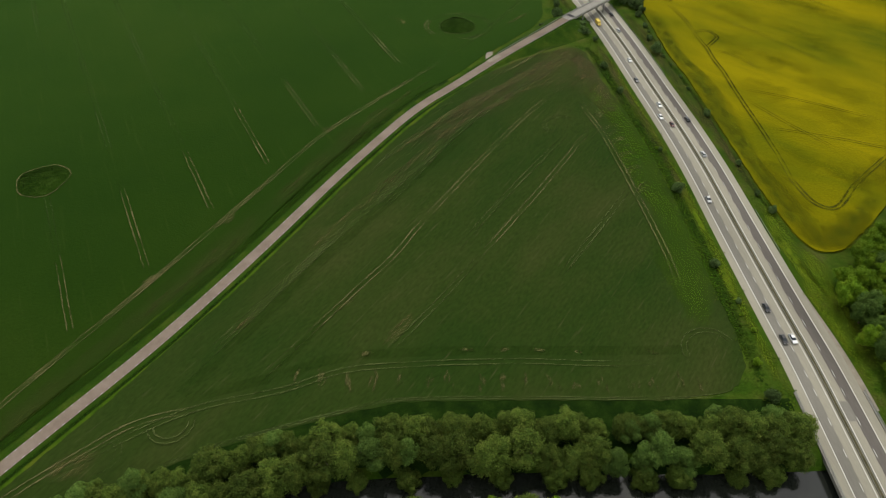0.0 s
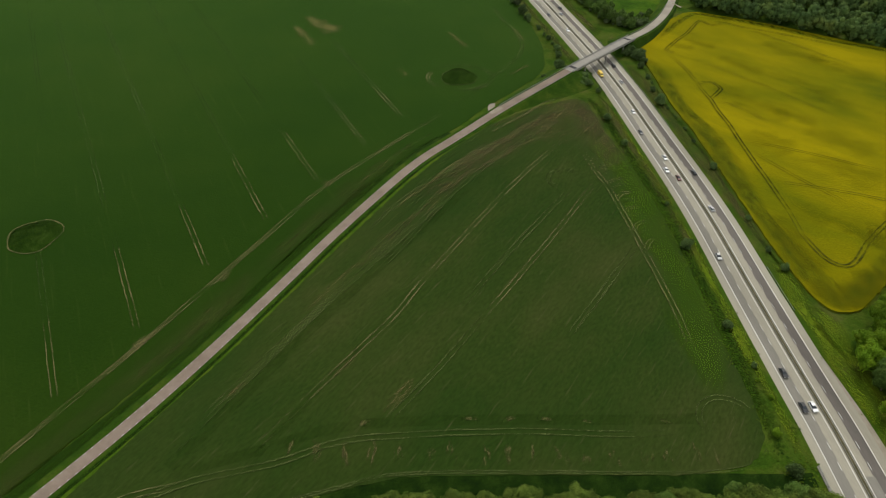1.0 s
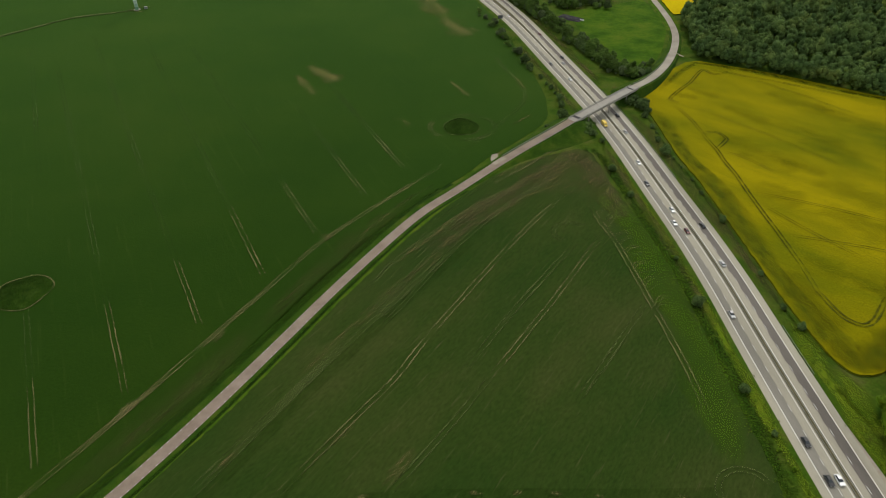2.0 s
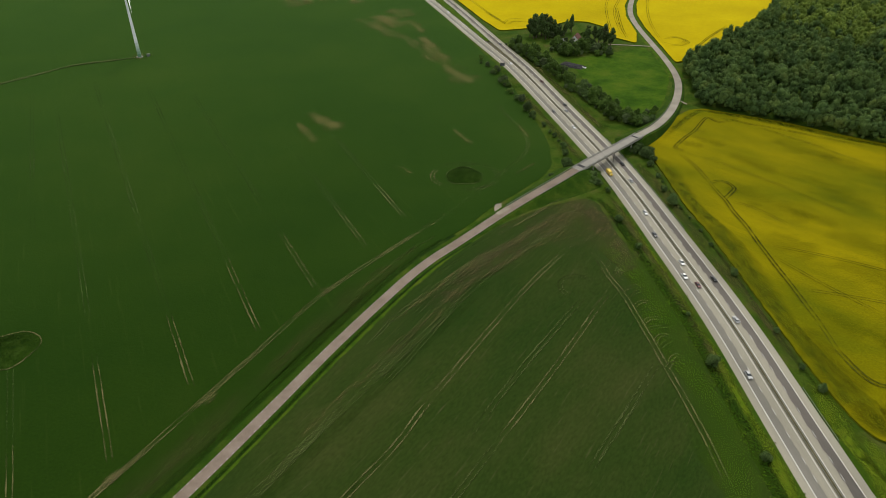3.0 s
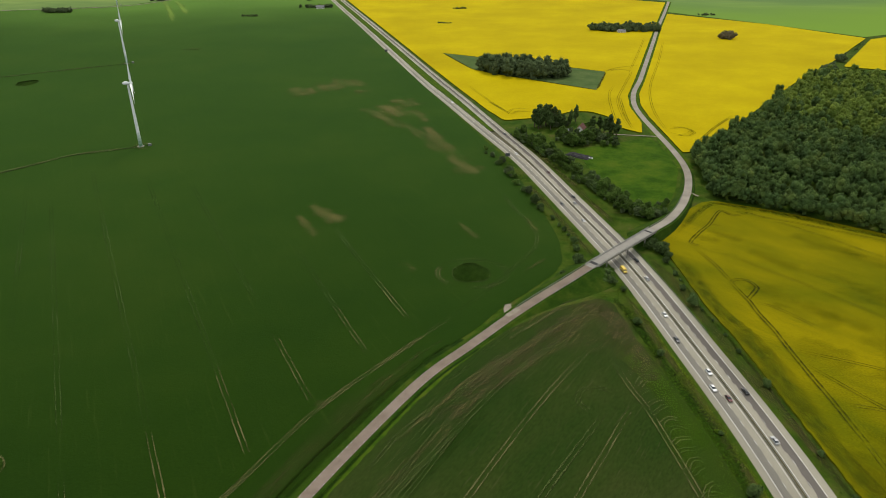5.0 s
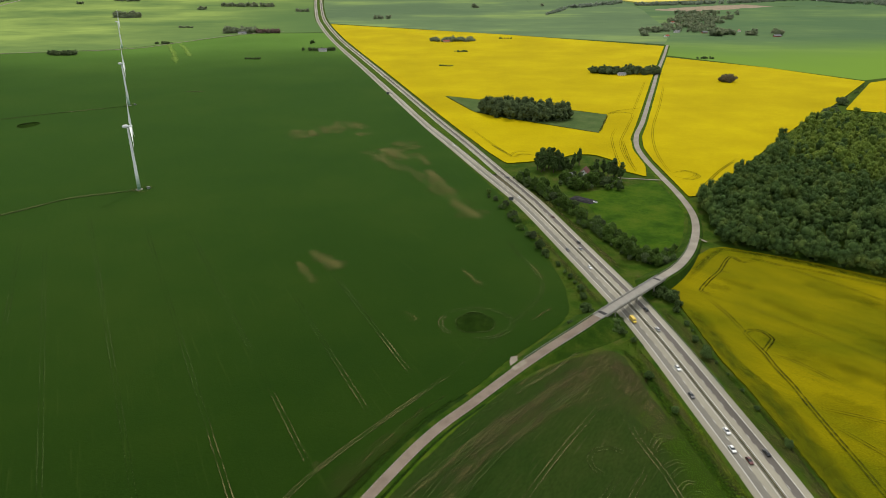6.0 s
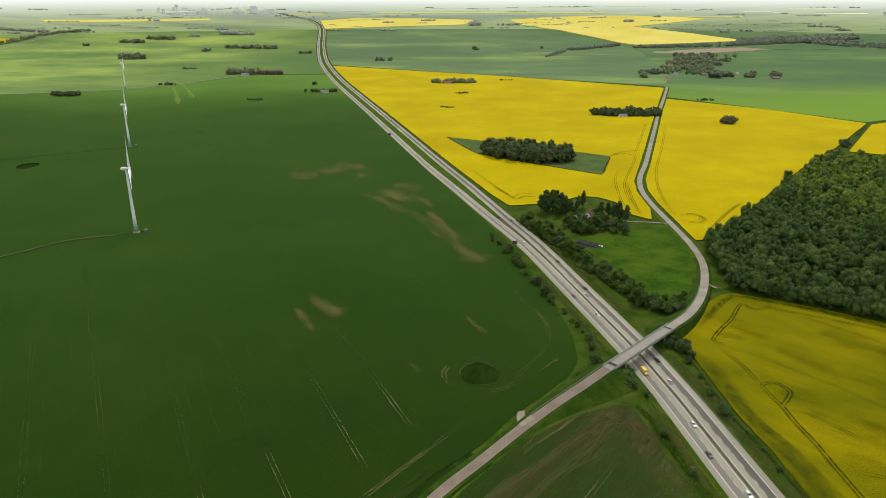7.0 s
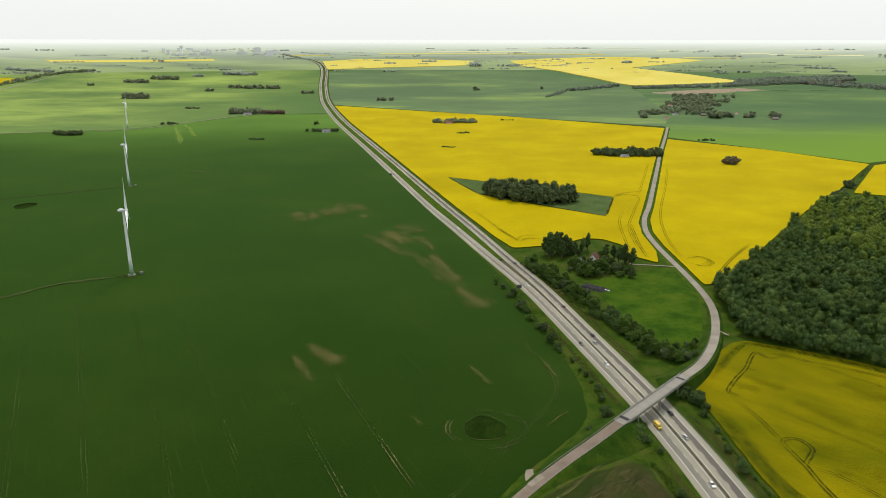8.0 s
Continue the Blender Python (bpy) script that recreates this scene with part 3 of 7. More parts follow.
gx = axis_cuts([(-4900, -1200, 150), (-1200, -400, 50), (-400, -220, 12), (-220, 240, 5), (240, 420, 12), (420, 1200, 50), (1200, 4900, 150)])
gy = axis_cuts([(-1400, -160, 80), (-160, 20, 12), (20, 140, 4), (140, 260, 6), (260, 440, 6), (440, 1200, 40), (1200, 4900, 120)])
XX, YY = np.meshgrid(gx, gy)
ZZ = height(XX.ravel(), YY.ravel())
nx, ny = len(gx), len(gy)
ii = (np.arange(ny - 1)[:, None] * nx + np.arange(nx - 1)).ravel()
mid_r = np.hypot(XX.ravel()[ii] - EYE_X, YY.ravel()[ii] - EYE_Y)
ii = ii[mid_r < 4450]
ground_mesh = quick("ground", np.c_[XX.ravel(), YY.ravel(), ZZ], np.c_[ii, ii + 1, ii + nx + 1, ii + nx])
ground_mesh.shade_smooth()
tagged(put("ground", ground_mesh, GRASS), "rough green grassland of a wide farmed plain", "ground", kind="structure")

river_strip, _ = smooth_line(RIVER, 8)
tagged(strip("water", river_strip, -13, 13, -3.2, WATER), "still dark river water between wooded banks", "river", kind="structure")

# ---- motorway line, shared by the fields beside it ----
MOTOR, MOTOR_S = smooth_line([(139, -150), (141, -60), (141, 20), (140, 70), (139.3, 110), (138.6, 135), (137.2, 155), (135.5, 180), (133.6, 211), (131.4, 250), (128.7, 280), (125.6, 306), (121.6, 336), (117.2, 370), (112.5, 402), (103.8, 450), (84.5, 535), (62.5, 628), (36, 715), (4, 822), (-24, 912), (-50, 1000), (-96, 1160), (-164, 1393), (-226, 1603), (-295, 1840), (-370, 2126), (-462, 2519), (-576, 3110), (-660, 3609), (-724, 3865), (-798, 4007), (-890, 4100), (-1002, 4209)], 4.0)
MOTOR_Z = far_rise(MOTOR[:, 0], MOTOR[:, 1]) + np.clip((MOTOR[:, 1] - 2200) / 900, 0, 3) * 2.0
split = np.clip((MOTOR[:, 1] - 540) / 420, 0, 1)
HALF = 1.15 + 4.6 * split * split * (3 - 2 * split)     # half the median's width
KERB = HALF - 0.45 * (1 - split)                        # half the unpaved middle
motor_way = sideways(MOTOR)


def beside(y, off):
    """A point at that offset from the motorway's middle, where the line passes y."""
    i = int(np.argmin(np.abs(MOTOR[:, 1] - y)))
    q = MOTOR[i, :2] + motor_way[i] * off
    return (float(q[0]), float(q[1]))


# ---- side road line ----
ROAD_PTS = [(-262, -92, 0), (-196, 10, 0), (-143, 91, 0), (-118.5, 127.5, 0), (-104.9, 149, 0), (-89.4, 176, 0), (-71.7, 209, 0), (-50.7, 249, 0), (-25.4, 293, 0), (-10.6, 315, 0), (5.3, 333.5, 0.1), (29.5, 361.5, 0.9), (48.0, 379.5, 2.8), (65.5, 394.5, 5.2), (84, 411.5, 7.3), (107, 434.6, 7.7), (130, 458.5, 7.3), (150.5, 483, 5.2), (171, 518, 2.8), (188.5, 561, 0.8), (198.5, 601, 0.1), (201.8, 652, 0), (201.3, 755, 0), (205.5, 815, 0), (219, 872, 0), (242, 936, 0), (275, 1037, 0), (334, 1219, 0), (380.7, 1364, 0), (448, 1562, 0), (520, 1780, 0), (587, 1977, 0), (640, 2120, 0)]
ROAD, ROAD_S = smooth_line(ROAD_PTS, 3.0)
road_way = sideways(ROAD)


def roadside(y, off):
    i = int(np.argmin(np.abs(ROAD[:, 1] - y)))
    q = ROAD[i, :2] + road_way[i] * off
    return (float(q[0]), float(q[1]))


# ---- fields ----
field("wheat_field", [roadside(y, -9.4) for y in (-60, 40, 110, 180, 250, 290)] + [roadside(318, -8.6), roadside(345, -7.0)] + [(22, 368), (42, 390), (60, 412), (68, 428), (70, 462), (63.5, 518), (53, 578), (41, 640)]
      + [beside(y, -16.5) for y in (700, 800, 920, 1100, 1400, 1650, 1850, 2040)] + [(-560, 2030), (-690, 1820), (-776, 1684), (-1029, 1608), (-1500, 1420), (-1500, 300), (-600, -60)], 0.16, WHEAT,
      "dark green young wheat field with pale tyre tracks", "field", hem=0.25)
field("thin_wheat_field", [(82, 383), (89, 378), (94, 340), (102, 304), (108, 262), (110.5, 222), (112, 180), (114, 150), (113, 132), (105, 122), (80, 118), (24, 118), (-14, 117), (-34, 112), (-71, 100), (-96, 89), (-128, 73), (-205, 8), (-190, -10)]
      + [roadside(y, 7.2) for y in (-20, 60, 120, 180, 240, 290)] + [roadside(318, 6.8), roadside(335, 6.2), roadside(352, 5.6)] + [(56, 372)], 0.14, WHEAT_THIN,
      "thin green wheat field with tyre tracks and bare spots", "field", r=4.0)
field("near_rape_field", [(137.5, 456.5), (141.8, 466.6), (158.2, 490), (175, 512.4), (186.2, 523.6), (198, 527), (248, 501), (299, 465), (420, 400), (420, 320), (230, 246), (208, 226), (190, 208), (172, 193), (161.5, 194), (156.5, 209), (152.6, 236), (150.5, 268), (149, 290), (146.8, 320), (144.5, 347), (140.5, 370), (138.9, 406), (137.3, 434.8)], 0.9, RAPE_DULL,
      "yellow-green flowering rapeseed field with wheel tracks", "field", side=RAPE_STEM, r=5.0, hem=0.35)
far_rape_side = [beside(y, 21) for y in (2290, 2100, 1850, 1600, 1400, 1200, 1050, 900, 780)]
field("rape_field", far_rape_side + [(52, 746), (83, 754), (108, 764), (130, 782), (150, 780), (166, 758), (166, 722), (186, 700)]
      + [roadside(y, -6.5) for y in (740, 800, 850, 930, 1050, 1220, 1450, 1730)] + [(143, 1982)], 1.1, RAPE,
      "bright yellow flowering rapeseed field beside the motorway", "field", side=RAPE_STEM)
field("rape_field", [roadside(y, 6.5) for y in (1545, 1360, 1220, 1050, 930, 860, 810, 760, 690, 640)] + [(222, 646), (304, 748), (383, 852), (466, 956), (516, 1008), (700, 1243), (598, 1398)], 1.1, RAPE,
      "bright yellow flowering rapeseed field along a wood", "field", side=RAPE_STEM)
field("rape_field", [(545, 1014), (702, 1232), (900, 1340), (860, 1080), (600, 985)], 1.1, RAPE, "bright yellow rapeseed field behind the wood", "field", side=RAPE_STEM)
field("fallow_field", [(-17, 1115), (206, 981), (174, 878), (60, 965), (26, 998)], 1.25, FALLOW, "dull green fallow wedge inside the rapeseed", "field", r=2.0)
field("meadow", [(112, 652), (150, 668), (191, 690), (194.5, 640), (192, 600), (176, 552), (158, 515), (141, 497), (120, 545)], 0.15, MEADOW, "mown bright green meadow beside a farmhouse", "meadow")
field("meadow", [(492, 966), (520, 1004), (536, 1006), (590, 982), (760, 900), (660, 836), (552, 930), (521, 958)], 0.15, MEADOW, "green meadow between the wood and the rapeseed", "meadow", r=3.0)
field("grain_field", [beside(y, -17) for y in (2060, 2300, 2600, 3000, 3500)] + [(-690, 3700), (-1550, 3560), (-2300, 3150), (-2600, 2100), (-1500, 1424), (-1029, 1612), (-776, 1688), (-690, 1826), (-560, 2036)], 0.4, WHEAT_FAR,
      "green grain fields of the far plain with painted sun patches", "field", cell=120)
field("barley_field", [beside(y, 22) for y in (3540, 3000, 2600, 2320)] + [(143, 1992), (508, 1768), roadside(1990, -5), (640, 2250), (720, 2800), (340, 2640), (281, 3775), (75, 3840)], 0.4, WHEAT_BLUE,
      "barley field of the far plain, haze blue in its colour", "field", cell=120)
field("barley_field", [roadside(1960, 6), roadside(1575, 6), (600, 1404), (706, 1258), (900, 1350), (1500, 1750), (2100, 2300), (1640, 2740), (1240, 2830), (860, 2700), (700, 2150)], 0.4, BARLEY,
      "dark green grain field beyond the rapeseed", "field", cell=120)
field("rape_field", [(-735, 3973), (-655, 3676), (-298, 3800), (51, 3877), (110, 4053), (-172, 4105), (-547, 4098)], 4.0, RAPE_PALE, "far yellow rapeseed field paled by painted haze", "field", cell=120)
field("rape_field", [(358, 3845), (527, 3634), (645, 3360), (713, 3136), (759, 3045), (1001, 3081), (1250, 3123), (1111, 3422), (908, 3716), (1150, 3819), (1343, 3900), (1226, 4005), (975, 4115), (795, 4147), (500, 4119), (304, 4046)], 4.0, RAPE_PALE, "far yellow rapeseed field paled by painted haze", "field", cell=120)
field("ploughed_field", [(716, 2812), (862, 2719), (1233, 2842), (1145, 2950)], 0.2, SOIL, "bare brown ploughed field before a wooded ridge", "field", cell=120)
field("rape_field", [(-1815, 2830), (-1836, 3050), (-2100, 3040), (-2100, 2800)], 1.0, RAPE, "yellow rapeseed field by a far village", "field", cell=120)
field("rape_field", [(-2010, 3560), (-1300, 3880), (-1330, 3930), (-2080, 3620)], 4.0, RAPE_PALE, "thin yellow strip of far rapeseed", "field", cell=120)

field("barley_field", [(340, 2635), (720, 2795), (712, 3085), (560, 3310), (283, 3790)], 0.35, WHEAT_BLUE, "barley before the ridge, greyed by haze in its colour", "field", cell=120)
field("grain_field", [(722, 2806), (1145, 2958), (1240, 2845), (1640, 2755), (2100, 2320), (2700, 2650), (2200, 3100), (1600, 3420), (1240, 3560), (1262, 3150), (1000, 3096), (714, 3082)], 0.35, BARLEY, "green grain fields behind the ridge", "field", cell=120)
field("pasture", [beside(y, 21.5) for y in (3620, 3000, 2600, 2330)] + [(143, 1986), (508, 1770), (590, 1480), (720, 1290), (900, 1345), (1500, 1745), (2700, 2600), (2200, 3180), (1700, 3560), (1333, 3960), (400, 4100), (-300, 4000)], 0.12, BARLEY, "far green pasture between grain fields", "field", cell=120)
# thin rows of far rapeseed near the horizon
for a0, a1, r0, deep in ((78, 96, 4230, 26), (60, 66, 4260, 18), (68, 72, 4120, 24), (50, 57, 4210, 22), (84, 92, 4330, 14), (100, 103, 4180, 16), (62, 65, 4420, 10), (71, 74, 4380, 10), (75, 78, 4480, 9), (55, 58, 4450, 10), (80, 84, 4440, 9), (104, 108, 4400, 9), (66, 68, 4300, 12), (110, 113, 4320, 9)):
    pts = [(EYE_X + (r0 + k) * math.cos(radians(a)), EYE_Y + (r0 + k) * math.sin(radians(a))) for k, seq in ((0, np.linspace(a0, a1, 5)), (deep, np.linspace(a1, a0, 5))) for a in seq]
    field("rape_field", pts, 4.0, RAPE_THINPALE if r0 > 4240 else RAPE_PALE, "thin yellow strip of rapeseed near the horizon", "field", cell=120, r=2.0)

# the edge of the plain, haze painted into its colour
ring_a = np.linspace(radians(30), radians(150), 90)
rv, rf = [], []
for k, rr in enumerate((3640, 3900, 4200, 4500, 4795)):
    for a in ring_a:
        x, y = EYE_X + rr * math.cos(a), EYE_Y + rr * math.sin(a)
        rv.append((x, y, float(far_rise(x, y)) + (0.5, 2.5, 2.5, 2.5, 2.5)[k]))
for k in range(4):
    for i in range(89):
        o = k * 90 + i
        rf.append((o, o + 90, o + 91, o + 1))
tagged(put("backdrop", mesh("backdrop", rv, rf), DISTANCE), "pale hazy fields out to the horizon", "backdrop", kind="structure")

# ---- motorway ----
motorway = tagged(new("motorway"), "four-lane motorway of pale worn asphalt with darker repaved lanes", "road", kind="structure")
deckz = MOTOR_Z + 0.05
med_lift = np.clip((MOTOR[:, 1] - 2000) / 500, 0, 1) * 0.2 + 0.02
for sel, mat, text in ((MOTOR[:, 1] < 712, MEDIAN, "narrow gravel and grass median"), (MOTOR[:, 1] > 704, VERGE, "wide grassy median")):
    strip("median", MOTOR[sel], -KERB[sel], KERB[sel], deckz[sel], mat, motorway, text, lift=med_lift[sel])
# the repaved lanes end in a scalloped edge, one bay for each laid load
rng = np.random.default_rng(5)
fine_s = np.arange(0.0, MOTOR_S[-1], 1.0)
FINE = np.stack([np.interp(fine_s, MOTOR_S, MOTOR[:, k]) for k in (0, 1)], 1)
fine_half, fine_z = np.interp(fine_s, MOTOR_S, HALF), np.interp(fine_s, MOTOR_S, MOTOR_Z + 0.05)
bay = (fine_s / 6.4).astype(int)
ragged = np.clip((FINE[:, 1] - 150) / 70, 0.15, 1)
for s in (-1, 1):
    e = (KERB, HALF + 10.9) if s > 0 else (-HALF - 10.9, -KERB)
    strip("carriageway", MOTOR, e[0], e[1], deckz, ASPHALT, motorway, "pale worn asphalt carriageway", thick=0.5)
    depth = rng.uniform(0.3, 1.25, bay.max() + 1)[bay] * ragged * (1.0 if s > 0 else 0.55)
    inner = fine_half + (3.2 if s > 0 else 3.5) + depth * ((fine_s / 6.4) % 1.0) ** 0.7 + rng.uniform(-0.10, 0.10, len(fine_s))
    outer = fine_half + 7.25 + rng.uniform(-0.05, 0.05, len(fine_s))
    e = (inner, outer) if s > 0 else (-outer, -inner)
    strip("repaved_lane", FINE, e[0], e[1], fine_z, ASPHALT_BROWN if s > 0 else ASPHALT_DARK, motorway, "darker repaved slow lane with a ragged edge", lift=0.03)
    for o in (HALF + 0.35, HALF + 7.45):
        strip("edge_line", MOTOR, s * o - 0.13, s * o + 0.13, deckz, PAINT, motorway, "white painted edge line", lift=0.06)
    strip("verge", MOTOR, *((HALF + 10.9, HALF + 13.6) if s > 0 else (-HALF - 13.6, -HALF - 10.9)), MOTOR_Z, GRASS, motorway, "strip of verge grass", lift=0.03, cut=(MOTOR[:, 1] < 44) | (MOTOR[:, 1] > 122))
dash_bm = bmesh.new()
box(dash_bm, -0.10, 0.10, -1.5, 1.5, 0, 0.02)
dash_me = bpy.data.meshes.new("lane_dash")
dash_bm.to_mesh(dash_me)
dash_bm.free()
dash_me.materials.append(PAINT)
for i in range(0, len(MOTOR) - 1):
    if MOTOR_S[i] % 11.2 < 4.0 and 20 < MOTOR[i, 1] < 1300:
        turn = math.degrees(math.atan2(-(MOTOR[i + 1, 0] - MOTOR[i, 0]), MOTOR[i + 1, 1] - MOTOR[i, 1]))
        for s in (-1, 1):
            q = MOTOR[i, :2] + motor_way[i] * s * (HALF[i] + 3.9)
            d = new("lane_dash", dash_me)
            d.parent = motorway
            d.matrix_world = pose(q[0], q[1], deckz[i] + 0.06, 0, 0, turn)


def guard_rail(label, line, z, spacing, posts=True):
    """A steel guard rail with a folded profile on posts."""
    thing = tagged(new("guard_rail"), label, "guard rail")
    n, w = len(line), sideways(line)
    prof = [(-0.04, 0.45), (0.05, 0.52), (-0.02, 0.6), (0.05, 0.68), (-0.04, 0.76), (-0.07, 0.76), (-0.07, 0.45)]
    k = len(prof)
    verts = [(line[i, 0] + w[i, 0] * a, line[i, 1] + w[i, 1] * a, z[i] + b) for i in range(n) for a, b in prof]
    faces = [(i * k + j, i * k + (j + 1) % k, (i + 1) * k + (j + 1) % k, (i + 1) * k + j) for i in range(n - 1) for j in range(k)]
    put("rail", mesh("rail", verts, faces), STEEL, thing, "long folded steel rail")
    pb = bmesh.new()
    box(pb, -0.05, 0.05, -0.06, 0.06, -0.3, 0.72)
    pm = bpy.data.meshes.new("post")
    pb.to_mesh(pm)
    pb.free()
    pm.materials.append(STEEL)
    for i in range(0, n, spacing):
        p = new("post", pm)
        p.parent = thing
        p.matrix_world = pose(line[i, 0], line[i, 1], z[i])
    return thing


def offset_line(line, off):
    return line[:, :2] + sideways(line) * np.broadcast_to(off, len(line))[:, None]


near = (MOTOR[:, 1] > 0) & (MOTOR[:, 1] < 900)
for s in (-1, 1):
    guard_rail("galvanised guard rail along the motorway median", offset_line(MOTOR, s * (HALF - 0.45))[near], deckz[near], 2)
stretch_r = (MOTOR[:, 1] > 190) & (MOTOR[:, 1] < 225)
guard_rail("short guard rail on the motorway verge", offset_line(MOTOR, HALF + 11.3)[stretch_r], deckz[stretch_r], 1)
stretch_r = (MOTOR[:, 1] > 345) & (MOTOR[:, 1] < 470)
guard_rail("guard rail on the verge before the overpass", offset_line(MOTOR, HALF + 11.2)[stretch_r], deckz[stretch_r], 1)
stretch_r = (MOTOR[:, 1] > 385) & (MOTOR[:, 1] < 450)
guard_rail("guard rail on the verge beside the overpass pier", offset_line(MOTOR, -HALF - 11.2)[stretch_r], deckz[stretch_r], 1)

# the motorway's bridge over the river
river_bridge = tagged(new("river_bridge"), "concrete motorway bridge over the river with steel railings", "bridge", kind="structure")
over = (MOTOR[:, 1] > 46) & (MOTOR[:, 1] < 124)
bl = MOTOR[over]
strip("deck_slab", bl, -12.7, 12.7, -0.02, CONCRETE, river_bridge, "grey concrete deck", thick=1.3)
for s in (-1, 1):
    strip("edge_beam", bl, *((12.15, 12.8) if s > 0 else (-12.8, -12.15)), 0.25, CONCRETE, river_bridge, "raised concrete edge beam", thick=0.35)
    rl = offset_line(bl, s * 12.5)
    for h in (0.75, 1.05, 1.4):
        strip("railing_bar", rl, -0.05, 0.05, h, STEEL, river_bridge, "steel railing bar", thick=0.07)
    pb = bmesh.new()
    box(pb, -0.05, 0.05, -0.05, 0.05, 0.2, 1.4)
    pm = bpy.data.meshes.new("railing_post")
    pb.to_mesh(pm)
    pb.free()
    pm.materials.append(STEEL)
    for i in range(len(rl)):
        p = new("railing_post", pm)
        p.parent = river_bridge
        p.matrix_world = pose(rl[i, 0], rl[i, 1], 0)
for y in (70, 98):
    for off in (-9, -3, 3, 9):
        q = beside(y, off)
        bm = bmesh.new()
        tube(bm, (q[0], q[1], -8), (q[0], q[1], -1.2), 0.6, 0.6, 12)
        part("pier", bm, CONCRETE, river_bridge, "round concrete pier")
# the paved way down beside the bridge
shoulder = MOTOR[(MOTOR[:, 1] > 112) & (MOTOR[:, 1] < 172)]
strip("paved_shoulder", shoulder, 12.0, 14.3 - 2.2 * np.linspace(0, 1, len(shoulder)) ** 2, 0.06, GRAVEL, motorway, "dusty widening shoulder before the bridge")
patch_line = MOTOR[(MOTOR[:, 1] > 108) & (MOTOR[:, 1] < 118)]
strip("asphalt_patch", patch_line, 1.6, 4.9, 0.12, ASPHALT_DARK, motorway, "dark square repair patch")

# ---- side road with its embankments ----
side_road = tagged(new("side_road"), "narrow pinkish asphalt country road with broken edge lines", "road", kind="structure")
ROAD_Z = ROAD[:, 2] + far_rise(ROAD[:, 0], ROAD[:, 1]) + 0.08
on_deck = (ROAD[:, 1] > 411) & (ROAD[:, 1] < 459)
ROAD_HALF = 2.5 + 0.45 * np.clip((ROAD[:, 1] - 250) / 150, 0, 1)
for sel, mat, text in ((ROAD[:, 1] < 436, LANE_ROAD, "pinkish worn asphalt roadway"), (ROAD[:, 1] > 430, PALE_ROAD, "pale worn asphalt roadway")):
    strip("roadway", ROAD[sel], -ROAD_HALF[sel], ROAD_HALF[sel], ROAD_Z[sel], mat, side_road, text, cut=~on_deck[sel], lift=0.02)
dash2 = bmesh.new()
box(dash2, -0.06, 0.06, -0.5, 0.5, 0, 0.015)
dash2_me = bpy.data.meshes.new("edge_dash")
dash2.to_mesh(dash2_me)
dash2.free()
dash2_me.materials.append(PAINT)
for i in range(0, len(ROAD) - 1):
    if 60 < ROAD[i, 1] < 400:
        turn = math.degrees(math.atan2(-(ROAD[i + 1, 0] - ROAD[i, 0]), ROAD[i + 1, 1] - ROAD[i, 1]))
        for s in (-1, 1):
            q = ROAD[i, :2] + road_way[i] * s * (ROAD_HALF[i] - 0.25)
            d = new("edge_dash", dash2_me)
            d.parent = side_road
            d.matrix_world = pose(q[0], q[1], ROAD_Z[i] + 0.04, 0, 0, turn)


def bank(name, line, z, half, slope, sel, material, label, toe=0.0, crest=1.0, steep=1.0):
    """An earth bank that carries a road: crest and two sloping sides down to the ground."""
    pts = line[sel]
    u = np.clip((pts[:, 1] - toe) / (crest - toe), 0, 1)
    zz = 0.05 + (z[sel] - 0.05) * u
    w = sideways(line)[sel]
    verts, n = [], len(pts)
    for i in range(n):
        reach = max(0.6, zz[i] * slope) + 0.6
        near = 0.6 + (reach - 0.6) * steep
        for o, h in ((-half - reach, -0.15), (-half - 0.6, zz[i] - 0.2), (-half, zz[i] - 0.06), (half, zz[i] - 0.06), (half + 0.6, zz[i] - 0.2), (half + near, -0.15)):
            verts.append((pts[i, 0] + w[i, 0] * o, pts[i, 1] + w[i, 1] * o, h))
    faces = [(i * 6 + j, i * 6 + j + 1, (i + 1) * 6 + j + 1, (i + 1) * 6 + j) for i in range(n - 1) for j in range(5)]
    faces += [(0, 1, 2, 3, 4, 5), tuple((n - 1) * 6 + j for j in range(6))]
    return put(name, mesh(name, verts, faces), material, side_road, label)


bank("embankment", ROAD, ROAD_Z, 4.2, 1.8, (ROAD[:, 1] > 330) & (ROAD[:, 1] < 424), BANKGRASS, "grassy ramp up to the overpass", 423.0, 410.0)
bank("embankment", ROAD, ROAD_Z, 4.2, 1.8, (ROAD[:, 1] > 446) & (ROAD[:, 1] < 600), BANKGRASS, "grassy ramp down from the overpass", 447.0, 460.0, 0.25)
sel = (ROAD[:, 1] > -90) & (ROAD[:, 1] < 338)
strip("ditch_grass", ROAD[sel], -9.8, -5.6, 0.06, DITCH, side_road, "dark grass of the ditch")
strip("road_verge", ROAD[sel], -5.7, -2.3, 0.07, BANKGRASS, side_road, "dull verge grass beside the road")
strip("road_verge", ROAD[sel], 2.3, 4.4, 0.07, BANKGRASS, side_road, "verge grass beside the road")
strip("ditch_grass", ROAD[sel], 4.3, 5.9, 0.06, DITCH, side_road, "dark grass of the ditch")
strip("road_verge", ROAD[sel], 5.8, 7.8, 0.08, VERGE, side_road, "lush bright grass at the field's edge")
south = ROAD[sel][::4, :2] + road_way[sel][::4] * 4.9
smear("ditch_edge", south, 1.3, 0.16, THIN_DITCH, side_road, "uneven dark grass in the ditch")
